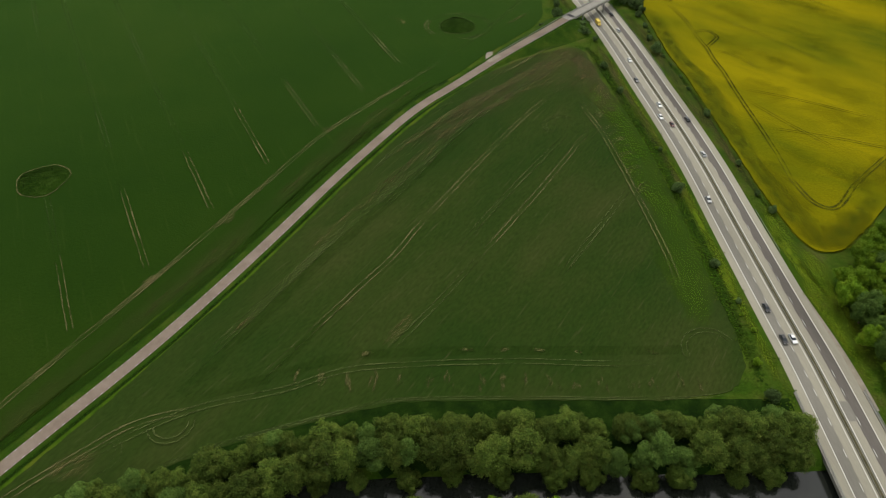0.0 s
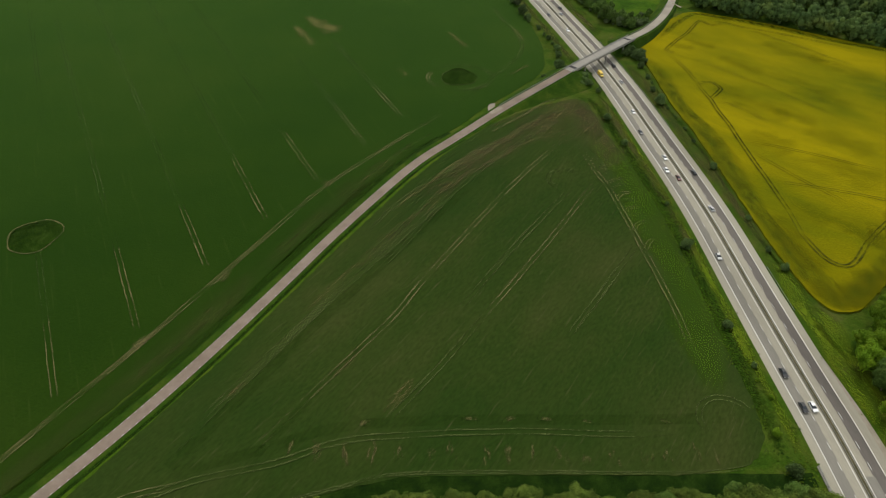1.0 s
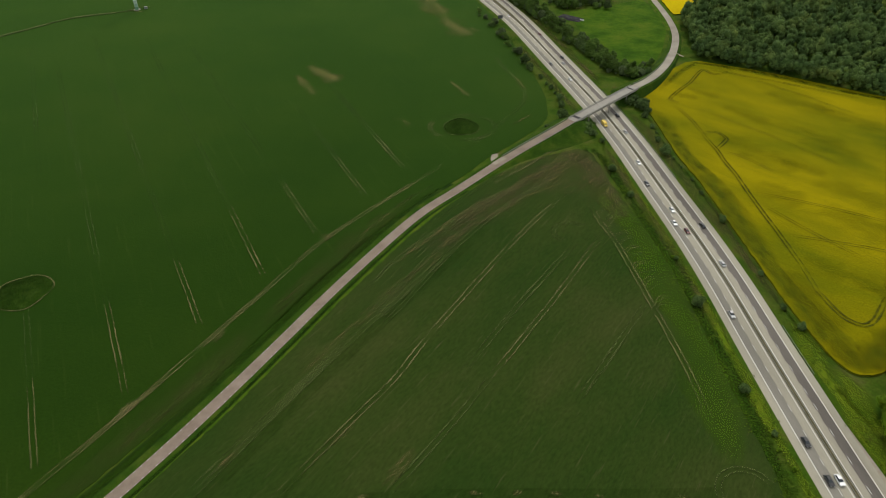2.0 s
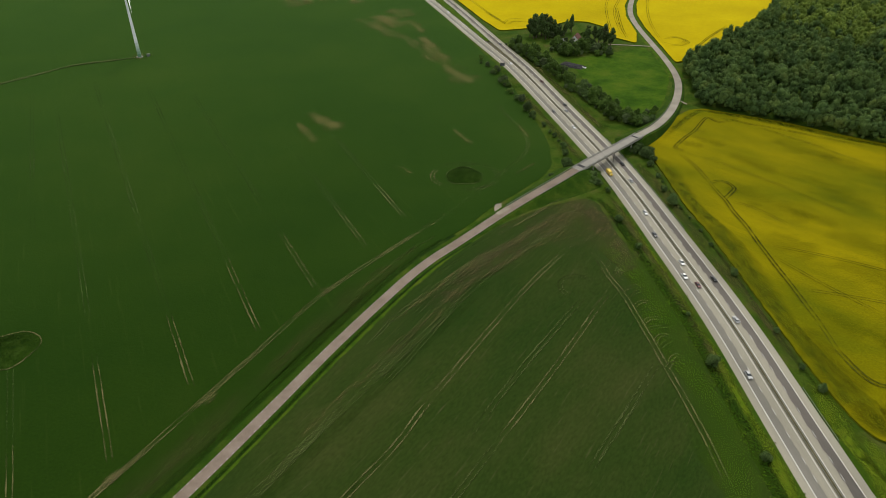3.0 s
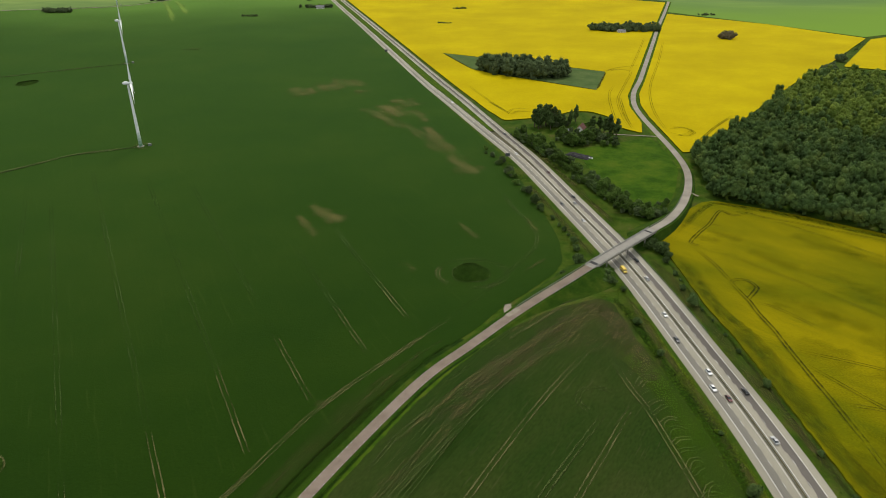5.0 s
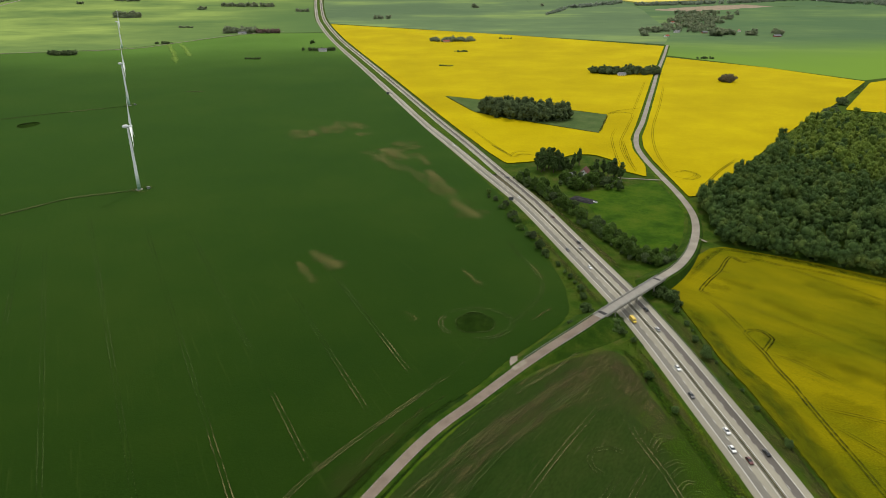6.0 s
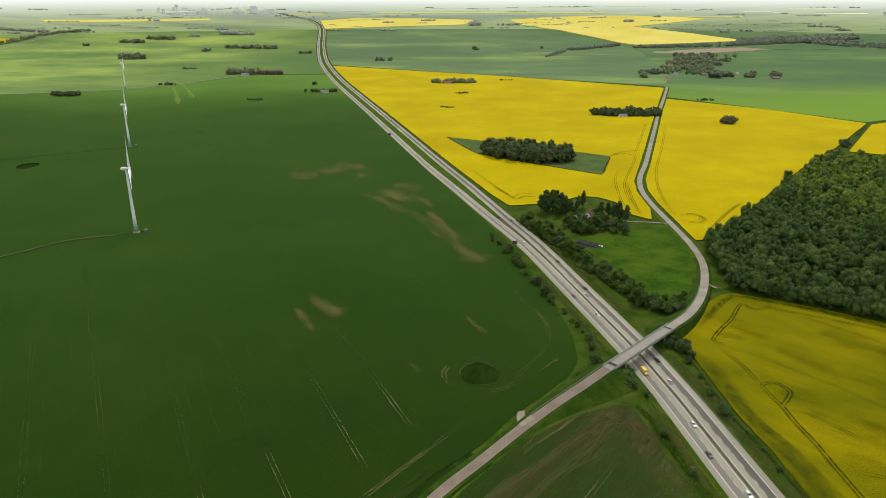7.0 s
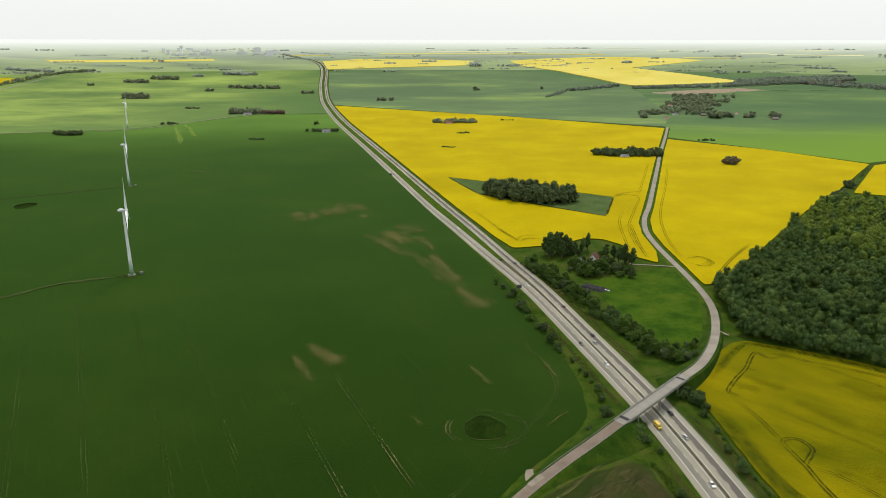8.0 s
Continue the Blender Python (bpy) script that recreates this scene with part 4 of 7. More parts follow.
north = ROAD[sel][::4, :2] - road_way[sel][::4] * 7.6
smear("ditch_edge", north, 2.6, 0.16, THIN_DITCH, side_road, "uneven dark grass in the ditch")
sel = ROAD[:, 1] > 600
strip("road_verge", ROAD[sel], -6.8, -3.2, ROAD_Z[sel] - 0.05, VERGE, side_road, "strip of verge grass")
strip("road_verge", ROAD[sel], 3.2, 6.8, ROAD_Z[sel] - 0.05, VERGE, side_road, "strip of verge grass")
# gravel field entrance, a short ramp that widens down into the wheat
entry = []
for (xa, ya), (xb, yb), drop, low in (((28.6, 360.9), (35.6, 367.6), 0.05, 0), ((27.2, 362.4), (34.2, 369.0), 0.04, 0), ((26.8, 363.6), (33.0, 370.0), -0.03, 0), ((26.4, 365.0), (32.0, 370.6), 0, 0.72), ((26.3, 366.6), (31.0, 371.4), 0, 0.50), ((26.2, 370.0), (30.6, 373.0), 0, 0.44), ((27.4, 374.8), (31.2, 375.6), 0, 0.42)):
    for u in (0.0, 0.5, 1.0):
        x, y = xa + (xb - xa) * u, ya + (yb - ya) * u
        i = int(np.argmin(np.hypot(ROAD[:, 0] - x, ROAD[:, 1] - y)))
        entry.append((x, y, max(0.42, low * float(ROAD_Z[i])) if low else float(ROAD_Z[i]) + drop + 0.02))
put("field_entrance", mesh("field_entrance", entry, [(3 * k + j, 3 * k + j + 1, 3 * k + j + 4, 3 * k + j + 3) for k in range(6) for j in range(2)]), GRAVEL, side_road, "pale gravel field entrance")
spur, _ = smooth_line([(183, 542.5), (184.6, 539.8), (186.4, 537.6), (188.6, 535.8)], 0.8)
strip("field_track", spur, -1.0, 1.0, np.interp(spur[:, 0], (183, 187, 191, 193), (1.9, 1.25, 0.35, 0.25)), GRAVEL, side_road, "short gravel spur towards the wood")

# the overpass
overpass = tagged(new("overpass"), "concrete overpass carrying the country road across the motorway", "bridge", kind="structure")
sel = (ROAD[:, 1] > 408) & (ROAD[:, 1] < 462)
ol, oz = ROAD[sel], ROAD_Z[sel]
strip("deck", ol, -3.35, 3.35, oz - 0.05, CONCRETE, overpass, "concrete bridge deck", thick=1.1)
strip("deck_paving", ol, -3.05, 3.05, oz, surface("deck_asphalt", [(0.20, 0.185, 0.16), (0.25, 0.235, 0.205)], 0.15, fine=(1.2, 0.1), rough=0.88), overpass, "grey paving on the bridge", lift=0.03)
for s in (-1, 1):
    strip("edge_beam", ol, *((3.05, 3.4) if s > 0 else (-3.4, -3.05)), oz + 0.2, CONCRETE, overpass, "concrete edge beam", thick=0.45)
    rl = offset_line(ol, s * 3.22)
    for h in (0.55, 0.85, 1.15):
        strip("railing_bar", rl, -0.06, 0.06, oz + h, STEEL, overpass, "steel railing bar", thick=0.09)
    for i in range(len(rl)):
        bm = bmesh.new()
        box(bm, rl[i, 0] - 0.06, rl[i, 0] + 0.06, rl[i, 1] - 0.06, rl[i, 1] + 0.06, oz[i], oz[i] + 1.15)
        part("railing_post", bm, STEEL, overpass)
for y in (411.5, 458.0):
    i = int(np.argmin(np.abs(ROAD[:, 1] - y)))
    d = ROAD[i - 1:i + 2]
    strip("expansion_joint", np.array([d[0] * 0.65 + d[1] * 0.35, d[1] * 0.65 + d[2] * 0.35]), -3.0, 3.0, ROAD_Z[i] + 0.06, RUBBER, overpass, "dark expansion joint")
turn_deck = math.degrees(math.atan2(ROAD[np.argmin(np.abs(ROAD[:, 1] - 440)), 1] - ROAD[np.argmin(np.abs(ROAD[:, 1] - 425)), 1], ROAD[np.argmin(np.abs(ROAD[:, 1] - 440)), 0] - ROAD[np.argmin(np.abs(ROAD[:, 1] - 425)), 0]))
for y in (419.5, 435.0, 450.5):
    i = int(np.argmin(np.abs(ROAD[:, 1] - y)))
    for off in (-2.6, 2.6):
        q = ROAD[i, :2] + road_way[i] * off
        bm = bmesh.new()
        tube(bm, (q[0], q[1], -0.3), (q[0], q[1], ROAD_Z[i] - 1.1), 0.45, 0.45, 12)
        part("pier", bm, CONCRETE, overpass, "round concrete pier")
for y in (409.5, 460.5):
    i = int(np.argmin(np.abs(ROAD[:, 1] - y)))
    bm = bmesh.new()
    box(bm, -1.0, 1.0, -3.8, 3.8, -0.3, ROAD_Z[i] - 0.2, pose(ROAD[i, 0], ROAD[i, 1], 0, 0, 0, turn_deck))
    part("abutment", bm, CONCRETE, overpass, "concrete abutment")
for sel, off in (((ROAD[:, 1] > 366) & (ROAD[:, 1] < 409), -3.4), ((ROAD[:, 1] > 462) & (ROAD[:, 1] < 540), -3.4), ((ROAD[:, 1] > 384) & (ROAD[:, 1] < 409), 3.4), ((ROAD[:, 1] > 462) & (ROAD[:, 1] < 490), 3.4)):
    guard_rail("guard rail on the ramp of the overpass", offset_line(ROAD, off)[sel], ROAD_Z[sel], 1)

# ditches beside the fields
for pts, wide in (([(134, 452), (134.6, 434), (136, 406), (137.5, 370), (141.8, 345), (144.2, 320), (146.4, 292), (147.8, 262), (151, 232), (155, 206), (160, 194)], 1.3), ([(90, 383), (95.5, 366), (98.5, 342), (104.5, 302), (110, 262), (112.5, 222), (114, 184), (115.5, 152), (115, 132)], 3.2)):
    ditch = tagged(smear("ditch", pts, wide, 0.09, SOFT_DITCH if wide > 2 else THIN_DITCH), "dark overgrown ditch between crop and verge", "ditch", kind="structure")
# river bank under the willows, its shade put into the dark grass colour
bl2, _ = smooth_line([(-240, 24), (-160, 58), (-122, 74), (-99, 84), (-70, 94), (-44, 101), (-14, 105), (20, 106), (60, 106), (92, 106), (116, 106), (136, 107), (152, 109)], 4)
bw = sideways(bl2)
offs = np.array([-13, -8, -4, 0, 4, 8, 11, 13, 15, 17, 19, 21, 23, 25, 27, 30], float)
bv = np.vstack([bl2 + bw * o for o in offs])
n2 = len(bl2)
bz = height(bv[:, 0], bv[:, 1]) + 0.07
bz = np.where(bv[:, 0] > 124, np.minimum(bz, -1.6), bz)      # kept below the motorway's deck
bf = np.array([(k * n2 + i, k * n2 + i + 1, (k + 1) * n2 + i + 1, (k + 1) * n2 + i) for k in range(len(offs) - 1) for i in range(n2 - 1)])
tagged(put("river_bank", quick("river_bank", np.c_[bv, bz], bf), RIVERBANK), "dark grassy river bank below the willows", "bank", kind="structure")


# ---- rough tall grass on the motorway verges ----
def tufts(name, spots, rng, label, material=TUFT):
    """Clumps of tall grass: three turned blades of leaf each."""
    n = len(spots) * 3
    pos = np.repeat(spots, 3, axis=0) + np.c_[rng.uniform(-0.35, 0.35, (n, 2)), rng.uniform(0.05, 0.25, n)]
    nor = rng.normal(size=(n, 3)) * 0.45 + (0, 0, 1.6)
    nor /= np.linalg.norm(nor, axis=1)[:, None]
    t = np.cross(nor, rng.normal(size=(n, 3)))
    t /= np.linalg.norm(t, axis=1)[:, None]
    b = np.cross(nor, t)
    s = rng.uniform(0.2, 0.5, n)[:, None]
    v = np.stack([pos - t * s, pos - b * s * 0.6, pos + t * s, pos + b * s * 0.6], 1).reshape(-1, 3)
    k = np.arange(n)[:, None] * 4
    tagged(put(name, quick(name, v, np.hstack([k, k + 1, k + 2, k + 3])), material), label, "grass", kind="stuff")


tuft_rng = np.random.default_rng(19)
for s, count in ((-1, 2600), (1, 1500)):
    spots = []
    while len(spots) < count:
        y = tuft_rng.uniform(112, 640)
        if s < 0:
            wide = 11 if y < 380 else 15 + 4 * (y < 470)
        else:
            wide = 10 + max(0, 4 - abs(y - 330) * 0.03) + max(0, 190 - y) * 0.12
        off = 13.3 + wide * tuft_rng.random() ** 0.8
        x, yy = beside(y, s * off)
        x, yy = x + tuft_rng.uniform(-2, 2), yy + tuft_rng.uniform(-2, 2)
        if math.sin(x * 0.35 + 2.0 * math.sin(yy * 0.11)) + 0.8 * math.sin(yy * 0.23) + tuft_rng.normal(0, 0.7) > 0.1 and abs(yy - 0.99 * x - 328) > 26:
            spots.append((x, yy, 0.05))
    tufts("verge_grass", np.array(spots), tuft_rng, "rough tall grass clumps on the motorway verge")


# bright verge stretches, the eastern ones painted as sunlit
for pts, half in (([beside(y, 17.2) for y in (122, 150, 175, 205, 228)], 5.0), ([beside(y, 23.0) for y in (128, 150, 170, 196)], 6.0), ([beside(y, -15.8) for y in (122, 150, 190, 230, 270)], 3.0), ([beside(y, -15.4) for y in (262, 300, 340, 380)], 2.0)):
    tagged(smear("fresh_grass", pts, half, 0.11, SUNNY_GRASS), "yellow-green grass beside the motorway, brightened as if sunlit", "grass", kind="structure")
lush, _ = smooth_line([(91, 382), (96, 366), (99.5, 342), (105.5, 302), (111, 262), (113.5, 222), (115, 184), (116.5, 152), (116, 126)], 0.22)
lush = np.c_[lush + tuft_rng.normal(0, 1.1, lush.shape), np.full(len(lush), 0.1)]
tufts("ditch_grass", lush, tuft_rng, "lush dark grass growing in the ditch", BANKGRASS)
for pts, half in (([beside(y, 17.0) for y in (225, 260, 300, 340, 380, 415, 440)], 4.6), ([beside(y, -17.0) for y in (215, 250, 290, 330, 365, 395)], 3.0), ([beside(y, 16.5) for y in (475, 520, 570, 620, 670)], 4.0), ([beside(y, -18.0) for y in (432, 470, 520, 570)], 3.0)):
    tagged(smear("dry_grass", pts, half, 0.13, DRYGRASS), "dull brownish grass on the motorway verge", "grass", kind="structure")


# ---- tyre tracks and bare marks in the crops ----
def tramline(points, z, material, wide=0.55, gauge=2.1, parent=None):
    """A pair of wheel ruts that fade out at their edges and ends."""
    line, at = smooth_line(points, 3.0)
    n, w = len(line), sideways(line)
    along = np.linspace(0, 1, n)
    fade = np.minimum(1, np.minimum(along, 1 - along) * 6) * 0.4 - 0.4
    sway = 0.06 * np.sin(at * 0.21 + points[0][0])
    for s in (-1, 1):
        verts, uv = [], []
        for c, dim in ((-0.85, -0.6), (-0.3, 0.0), (0.3, 0.0), (0.85, -0.6)):
            verts.append(np.c_[line[:, :2] + w * (s * gauge / 2 + sway + c * wide)[:, None], np.full(n, z)])
            uv.append(np.c_[along, fade + dim])
        faces = [(k * n + i, (k + 1) * n + i, (k + 1) * n + i + 1, k * n + i + 1) for k in range(3) for i in range(n - 1)]
        put("tyre_track", mesh("tyre_track", np.vstack(verts), faces, np.vstack(uv)), material, parent)


crop_marks = tagged(new("tyre_tracks"), "pale pairs of tyre tracks in the dark wheat", "tyre tracks", kind="structure")
WZ = 0.50
headland = [(-190, 38), (-154.5, 114.1), (-121.6, 173.5), (-86.5, 240.0), (-61.9, 286.0), (-22.0, 338.0), (4.0, 370.5)]
tramline(headland, WZ, TRACK, 0.42, 2.0, crop_marks)
smear("worn_headland", headland, 1.3, WZ - 0.1, SOFT_BARE, crop_marks, "tan worn band of the headland")
tramline([(2, 369), (13.9, 385.3), (30.9, 411.6), (45, 434), (53.5, 452), (55, 470), (50.3, 493.3), (43.3, 514.6), (34.5, 550.1)], WZ, FAINT, 0.45, 1.9, crop_marks)
smear("mottled_crop", [roadside(y, -14.5) for y in (60, 110, 160, 210, 260, 300, 330)], 7.0, WZ - 0.25, OLIVE, crop_marks, "mottled olive wheat beside the road")
patch_rng = np.random.default_rng(12)
for k in range(26):                        # thin pale flecks between headland and road
    y0, off = patch_rng.uniform(150, 330), patch_rng.uniform(-17, -12)
    ln = patch_rng.uniform(5, 14)
    smear("pale_fleck", [roadside(y0, off), roadside(y0 + ln * 0.5, off + patch_rng.uniform(-0.8, 0.8)), roadside(y0 + ln, off)], patch_rng.uniform(0.6, 1.5), WZ - 0.05, OLIVE if k % 3 else BARE, crop_marks)
for a, b, far in (((-143.5, 149), (-163, 185), 60), ((-122.5, 179), (-151, 231), 330), ((-105, 218), (-131, 265), 380), ((-87.5, 257), (-118, 314), 300), ((-67.5, 291), (-96, 343), 260), ((-45, 326), (-66, 367), 90), ((-25, 356), (-45, 396), 110)):
    a, b = np.array(a, float), np.array(b, float)
    d = (b - a) / np.linalg.norm(b - a)
    tramline([a, (a + b) / 2, b + d * 6], WZ + 0.12, TRACK, 0.52, 2.1, crop_marks)
    tramline([b, b + d * far * 0.5, b + d * far], WZ, GHOST, 0.5, 2.1, crop_marks)
for a, b in (((-30, 365), (-69, 444)), ((-230, 330), (-350, 560))):
    tramline([a, ((a[0] + b[0]) / 2, (a[1] + b[1]) / 2), b], WZ, GHOST, 0.45, 2.1, crop_marks)
# the loop round the kettle hole
loop = [(9.3 + 21 * math.cos(a), 412 + 17 * math.sin(a)) for a in np.linspace(radians(150), radians(240), 9)]
tramline(loop, WZ, TRACK, 0.7, 2.2, crop_marks)
loop = [(9.3 + 22 * math.cos(a), 412 + 18 * math.sin(a)) for a in np.linspace(radians(-110), radians(150), 21)]
tramline(loop, WZ, FAINT, 0.65, 2.1, crop_marks)

thin_marks = tagged(new("tyre_tracks"), "worn tyre tracks in the thin wheat", "tyre tracks", kind="structure")
TZ = 0.50
for pts, m, wd in (([(-96, 120), (-77, 152), (-54, 191), (-22, 240), (21, 303), (60, 349)], FAINT, 0.4), ([(-64, 128), (-38, 166), (-20, 192), (-6, 218), (35, 286), (66, 330)], TRACK, 0.32),
                   ([(-19, 140), (-2, 163), (17, 191)], FAINT, 0.4), ([(15, 188), (49, 240), (81, 292)], TRACK, 0.36), ([(52, 182), (70, 208), (89, 236)], FAINT, 0.6),
                   ([(-90, 134), (-60, 183), (-34, 225)], FAINT, 0.6), ([(5, 192), (34, 238), (66, 284)], FAINT, 0.5)):
    tramline(pts, TZ, m, max(0.5, wd * 1.3), 2.2, thin_marks)
for pts, m, wd in (([(76, 330), (80, 306), (86, 281), (93, 232), (97, 200), (99, 170)], TRACK, 0.45), ([(90, 136), (67, 134), (26, 135), (-16, 133), (-37, 130), (-56, 122), (-85, 114), (-109, 100), (-140, 74)], FAINT, 0.4),
                   ([(-85, 114), (-104, 108), (-122, 94), (-150, 68)], TRACK, 0.4),
                   ([(40, 340), (62, 360), (80, 366), (86, 350)], FAINT, 0.6), ([(-30, 262), (2, 302), (34, 334)], FAINT, 0.8)):
    tramline(pts, TZ, m, max(0.5, wd * 1.3), 2.2, thin_marks)
smear("bright_band", [(86, 345), (93, 318), (98, 285), (102, 240), (104, 200), (104, 165), (98, 146)], 12, TZ - 0.3, LIGHT_WHEAT, thin_marks, "brighter green wheat along the headland, sunlit tone painted in")
# denser dark bands where the drill overlapped
for pts, wd in (([(-92, 120), (-73, 152), (-50, 190), (-18, 239), (20, 296)], 2.6), ([(100, 141), (60, 140), (20, 140), (-20, 138.5), (-42, 135), (-62, 127), (-90, 118)], 2.2), ([(-66, 120), (-47, 152), (-24, 188)], 1.6)):
    dl, _ = smooth_line(pts, 3)
    strip("dense_band", dl, -wd, wd, TZ - 0.2, DENSE, thin_marks, "darker band of denser wheat")
sr = np.random.default_rng(31)
for k in range(15):                        # short turning marks on the headland
    y = 236 + 6.2 * k + sr.uniform(-2, 2)
    x = 96 - 0.13 * (y - 230) + sr.uniform(-1, 1)
    h = sr.uniform(4, 9)
    tramline([(x - sr.uniform(1, 4), y - sr.uniform(2, 8)), (x + 1, y - 1), (x + h * 0.6, y + sr.uniform(-1, 2)), (x + h, y + sr.uniform(-2, 3))], TZ + 0.12, TRACK if k % 2 else FAINT, 0.38, 1.8, thin_marks)
for k in range(17):                        # short worn marks, a group at each drill bout
    x = -52 + 9.3 * k + sr.uniform(-1, 1)
    for q in range(3):
        x1 = x + sr.uniform(-2.5, 2.5)
        y1 = 119.5 + sr.uniform(0, 5)
        smear("worn_mark", [(x1, y1), (x1 + sr.uniform(-0.6, 0.6), y1 + 3), (x1 + sr.uniform(-1.5, 1.5), y1 + sr.uniform(5, 9))], sr.uniform(0.5, 1.2), TZ + 0.12, BARE_UP, thin_marks)
tramline([(112, 128), (104, 121.6), (80, 119), (24, 119), (-14, 118), (-34, 113), (-71, 101), (-96, 90)], TZ - 0.1, FAINT, 0.5, 0.9, thin_marks)
tramline([(26.9, 340.4), (34.2, 347.9), (49.2, 362.3), (63.3, 378.3), (74.1, 385)], TZ + 0.1, TRACK, 0.5, 0.9, thin_marks)
for x, y, r in ((-92, 108, 7), (64, 292, 9), (102, 140, 10), (-112, 96, 6)):
    a0 = sr.uniform(0, 6)
    tramline([(x + r * math.cos(a0 + q), y + r * math.sin(a0 + q)) for q in np.linspace(0, 3.6, 8)], TZ + 0.12, FAINT, 0.45, 2.0, thin_marks)


def blotch(name, x, y, a, b, turn, z, material, parent):
    """A bare spot with a soft, uneven rim."""
    a, b = a * 1.3, b * 1.3
    verts, uv, faces = [(0, 0, 0)], [(0.5, 0.30)], []
    rng = np.random.default_rng(int(abs(x * 7 + y * 3)))
    rings, n = 4, 28
    lump = 1 + 0.25 * np.sin(np.arange(n) / n * 4 * math.pi + rng.uniform(0, 6)) + rng.uniform(-0.12, 0.12, n)
    for k in range(1, rings + 1):
        for i in range(n):
            t = 2 * math.pi * i / n
            verts.append((a * k / rings * lump[i] * math.cos(t), b * k / rings * lump[i] * math.sin(t), 0))
            uv.append((0.5, 0.30 - 0.95 * (k / rings) ** 2))
    faces += [(0, 1 + i, 1 + (i + 1) % n) for i in range(n)]
    for k in range(1, rings):
        o = 1 + (k - 1) * n
        faces += [(o + i, o + n + i, o + n + (i + 1) % n, o + (i + 1) % n) for i in range(n)]
    ca, sa = math.cos(radians(turn)), math.sin(radians(turn))
    verts = [(x + vx * ca - vy * sa, y + vx * sa + vy * ca, z) for vx, vy, _ in verts]
    return put(name, mesh(name, verts, faces, uv), material, parent)


for pts, half in (([(-206, 893), (-190, 874), (-174, 852)], (9, 12)), ([(-190, 868), (-168, 888), (-148, 906), (-122, 936)], (10, 20)), ([(-122, 880), (-108, 866)], (5, 8)),
                  ([(-104, 800), (-86, 774), (-66, 742), (-50, 716)], (7, 5)), ([(-84, 812), (-66, 780), (-52, 758)], (12, 9)), ([(-76, 832), (-58, 824), (-46, 800)], (9, 9)), ([(-47, 790), (-38, 764), (-29, 736)], (5, 4)),
                  ([(-56, 742), (-39, 707), (-22, 667), (-8, 636)], (3, 5)), ([(-31, 730), (-22, 698), (-12, 666), (-2, 634)], (4, 6)), ([(-8, 648), (2, 624), (10, 602), (18, 582)], (5, 9)),
                  ([(-110, 520), (-95, 500), (-79, 486)], (3, 6)), ([(-116, 500), (-104, 478), (-95, 462)], (2.2, 3)),
                  ([(1.5, 488), (8.6, 473), (16.5, 459)], (1.1, 1.8)), ([(-38, 426), (-30, 419.5), (-26.5, 412)], (1.6, 2.4)), ([(50.8, 498), (53.4, 484), (57, 470)], (1.2, 1.2))):
    smear("bare_streak", pts, (half[0] * 1.8, half[1] * 1.8), WZ + 0.3, BARE_FAR, crop_marks, "pale bare streak in the wheat")
smear("bare_streak", [(40, 412), (58, 432)], 1.5, WZ + 0.3, BARE, crop_marks, "pale bare streak in the wheat")
for x, y in ((-62, 288), (-97, 215), (-121, 176), (-137, 147)):
    blotch("bare_patch", x, y, 3.4, 2.2, 55, WZ + 0.3, SOFT_BARE, crop_marks)
for x, y, a, b, t in ((-37.5, 164, 1.8, 5.0, -32), (-76.5, 153, 1.5, 3.4, -35), (-24, 246, 4, 9, -40), (72, 364, 18, 12, 35), (84, 350, 9, 22, 0), (64, 340, 12, 14, 20), (-120, 92, 9, 4, 40),
                      (10, 140, 2, 1, 0), (24, 140, 2.2, 1, 0), (37, 140, 2.0, 1, 0), (-28, 138, 2.2, 1, 10), (52, 139, 1.6, 0.8, 0), (80, 139, 1.6, 0.8, 0), (-16, 150, 3, 7, -35)):
    blotch("bare_patch", x, y, a, b, t, TZ + 0.3, BARE if max(a, b) > 3 else BARE_UP, thin_marks)

smear("thin_brown_wheat", [(-14, 270), (12, 302), (40, 334), (62, 358), (82, 372)], 10, TZ + 0.22, BROWN, thin_marks, "thin brownish wheat near the field corner")
smear("thin_brown_wheat", [(72, 384), (84, 362), (90, 330), (96, 300)], 10, TZ + 0.26, BROWN, thin_marks, "thin brownish wheat near the field corner")
for k in range(24):                        # fine drilled streaks beside the headland
    y0 = sr.uniform(215, 345)
    off = sr.uniform(7, 34)
    a, c = roadside(y0, off), roadside(y0 + sr.uniform(14, 46), off + sr.uniform(-1, 1))
    line = [a, ((a[0] + c[0]) / 2 + 0.4, (a[1] + c[1]) / 2), c]
    tramline(line, TZ + 0.12, FAINT, 0.35, sr.uniform(0.9, 2.2), thin_marks)
for pts, half in (([(-30, 258), (0, 298), (36, 334), (66, 362), (84, 372)], 3), ([(-26, 244), (6, 290), (40, 322), (68, 348)], 2.4), ([(-60, 190), (-28, 240), (4, 282)], 2.5), ([(26, 345), (50, 366), (76, 378)], 3), ([(84, 376), (90, 350), (92, 320)], 5)):
    smear("bare_streak", pts, half, TZ + 0.3, BARE, thin_marks, "thin bare streak in the wheat")

rape_marks = tagged(new("wheel_tracks"), "dark wheel tracks pressed into the rapeseed", "wheel tracks", kind="structure")
RZ = 1.2
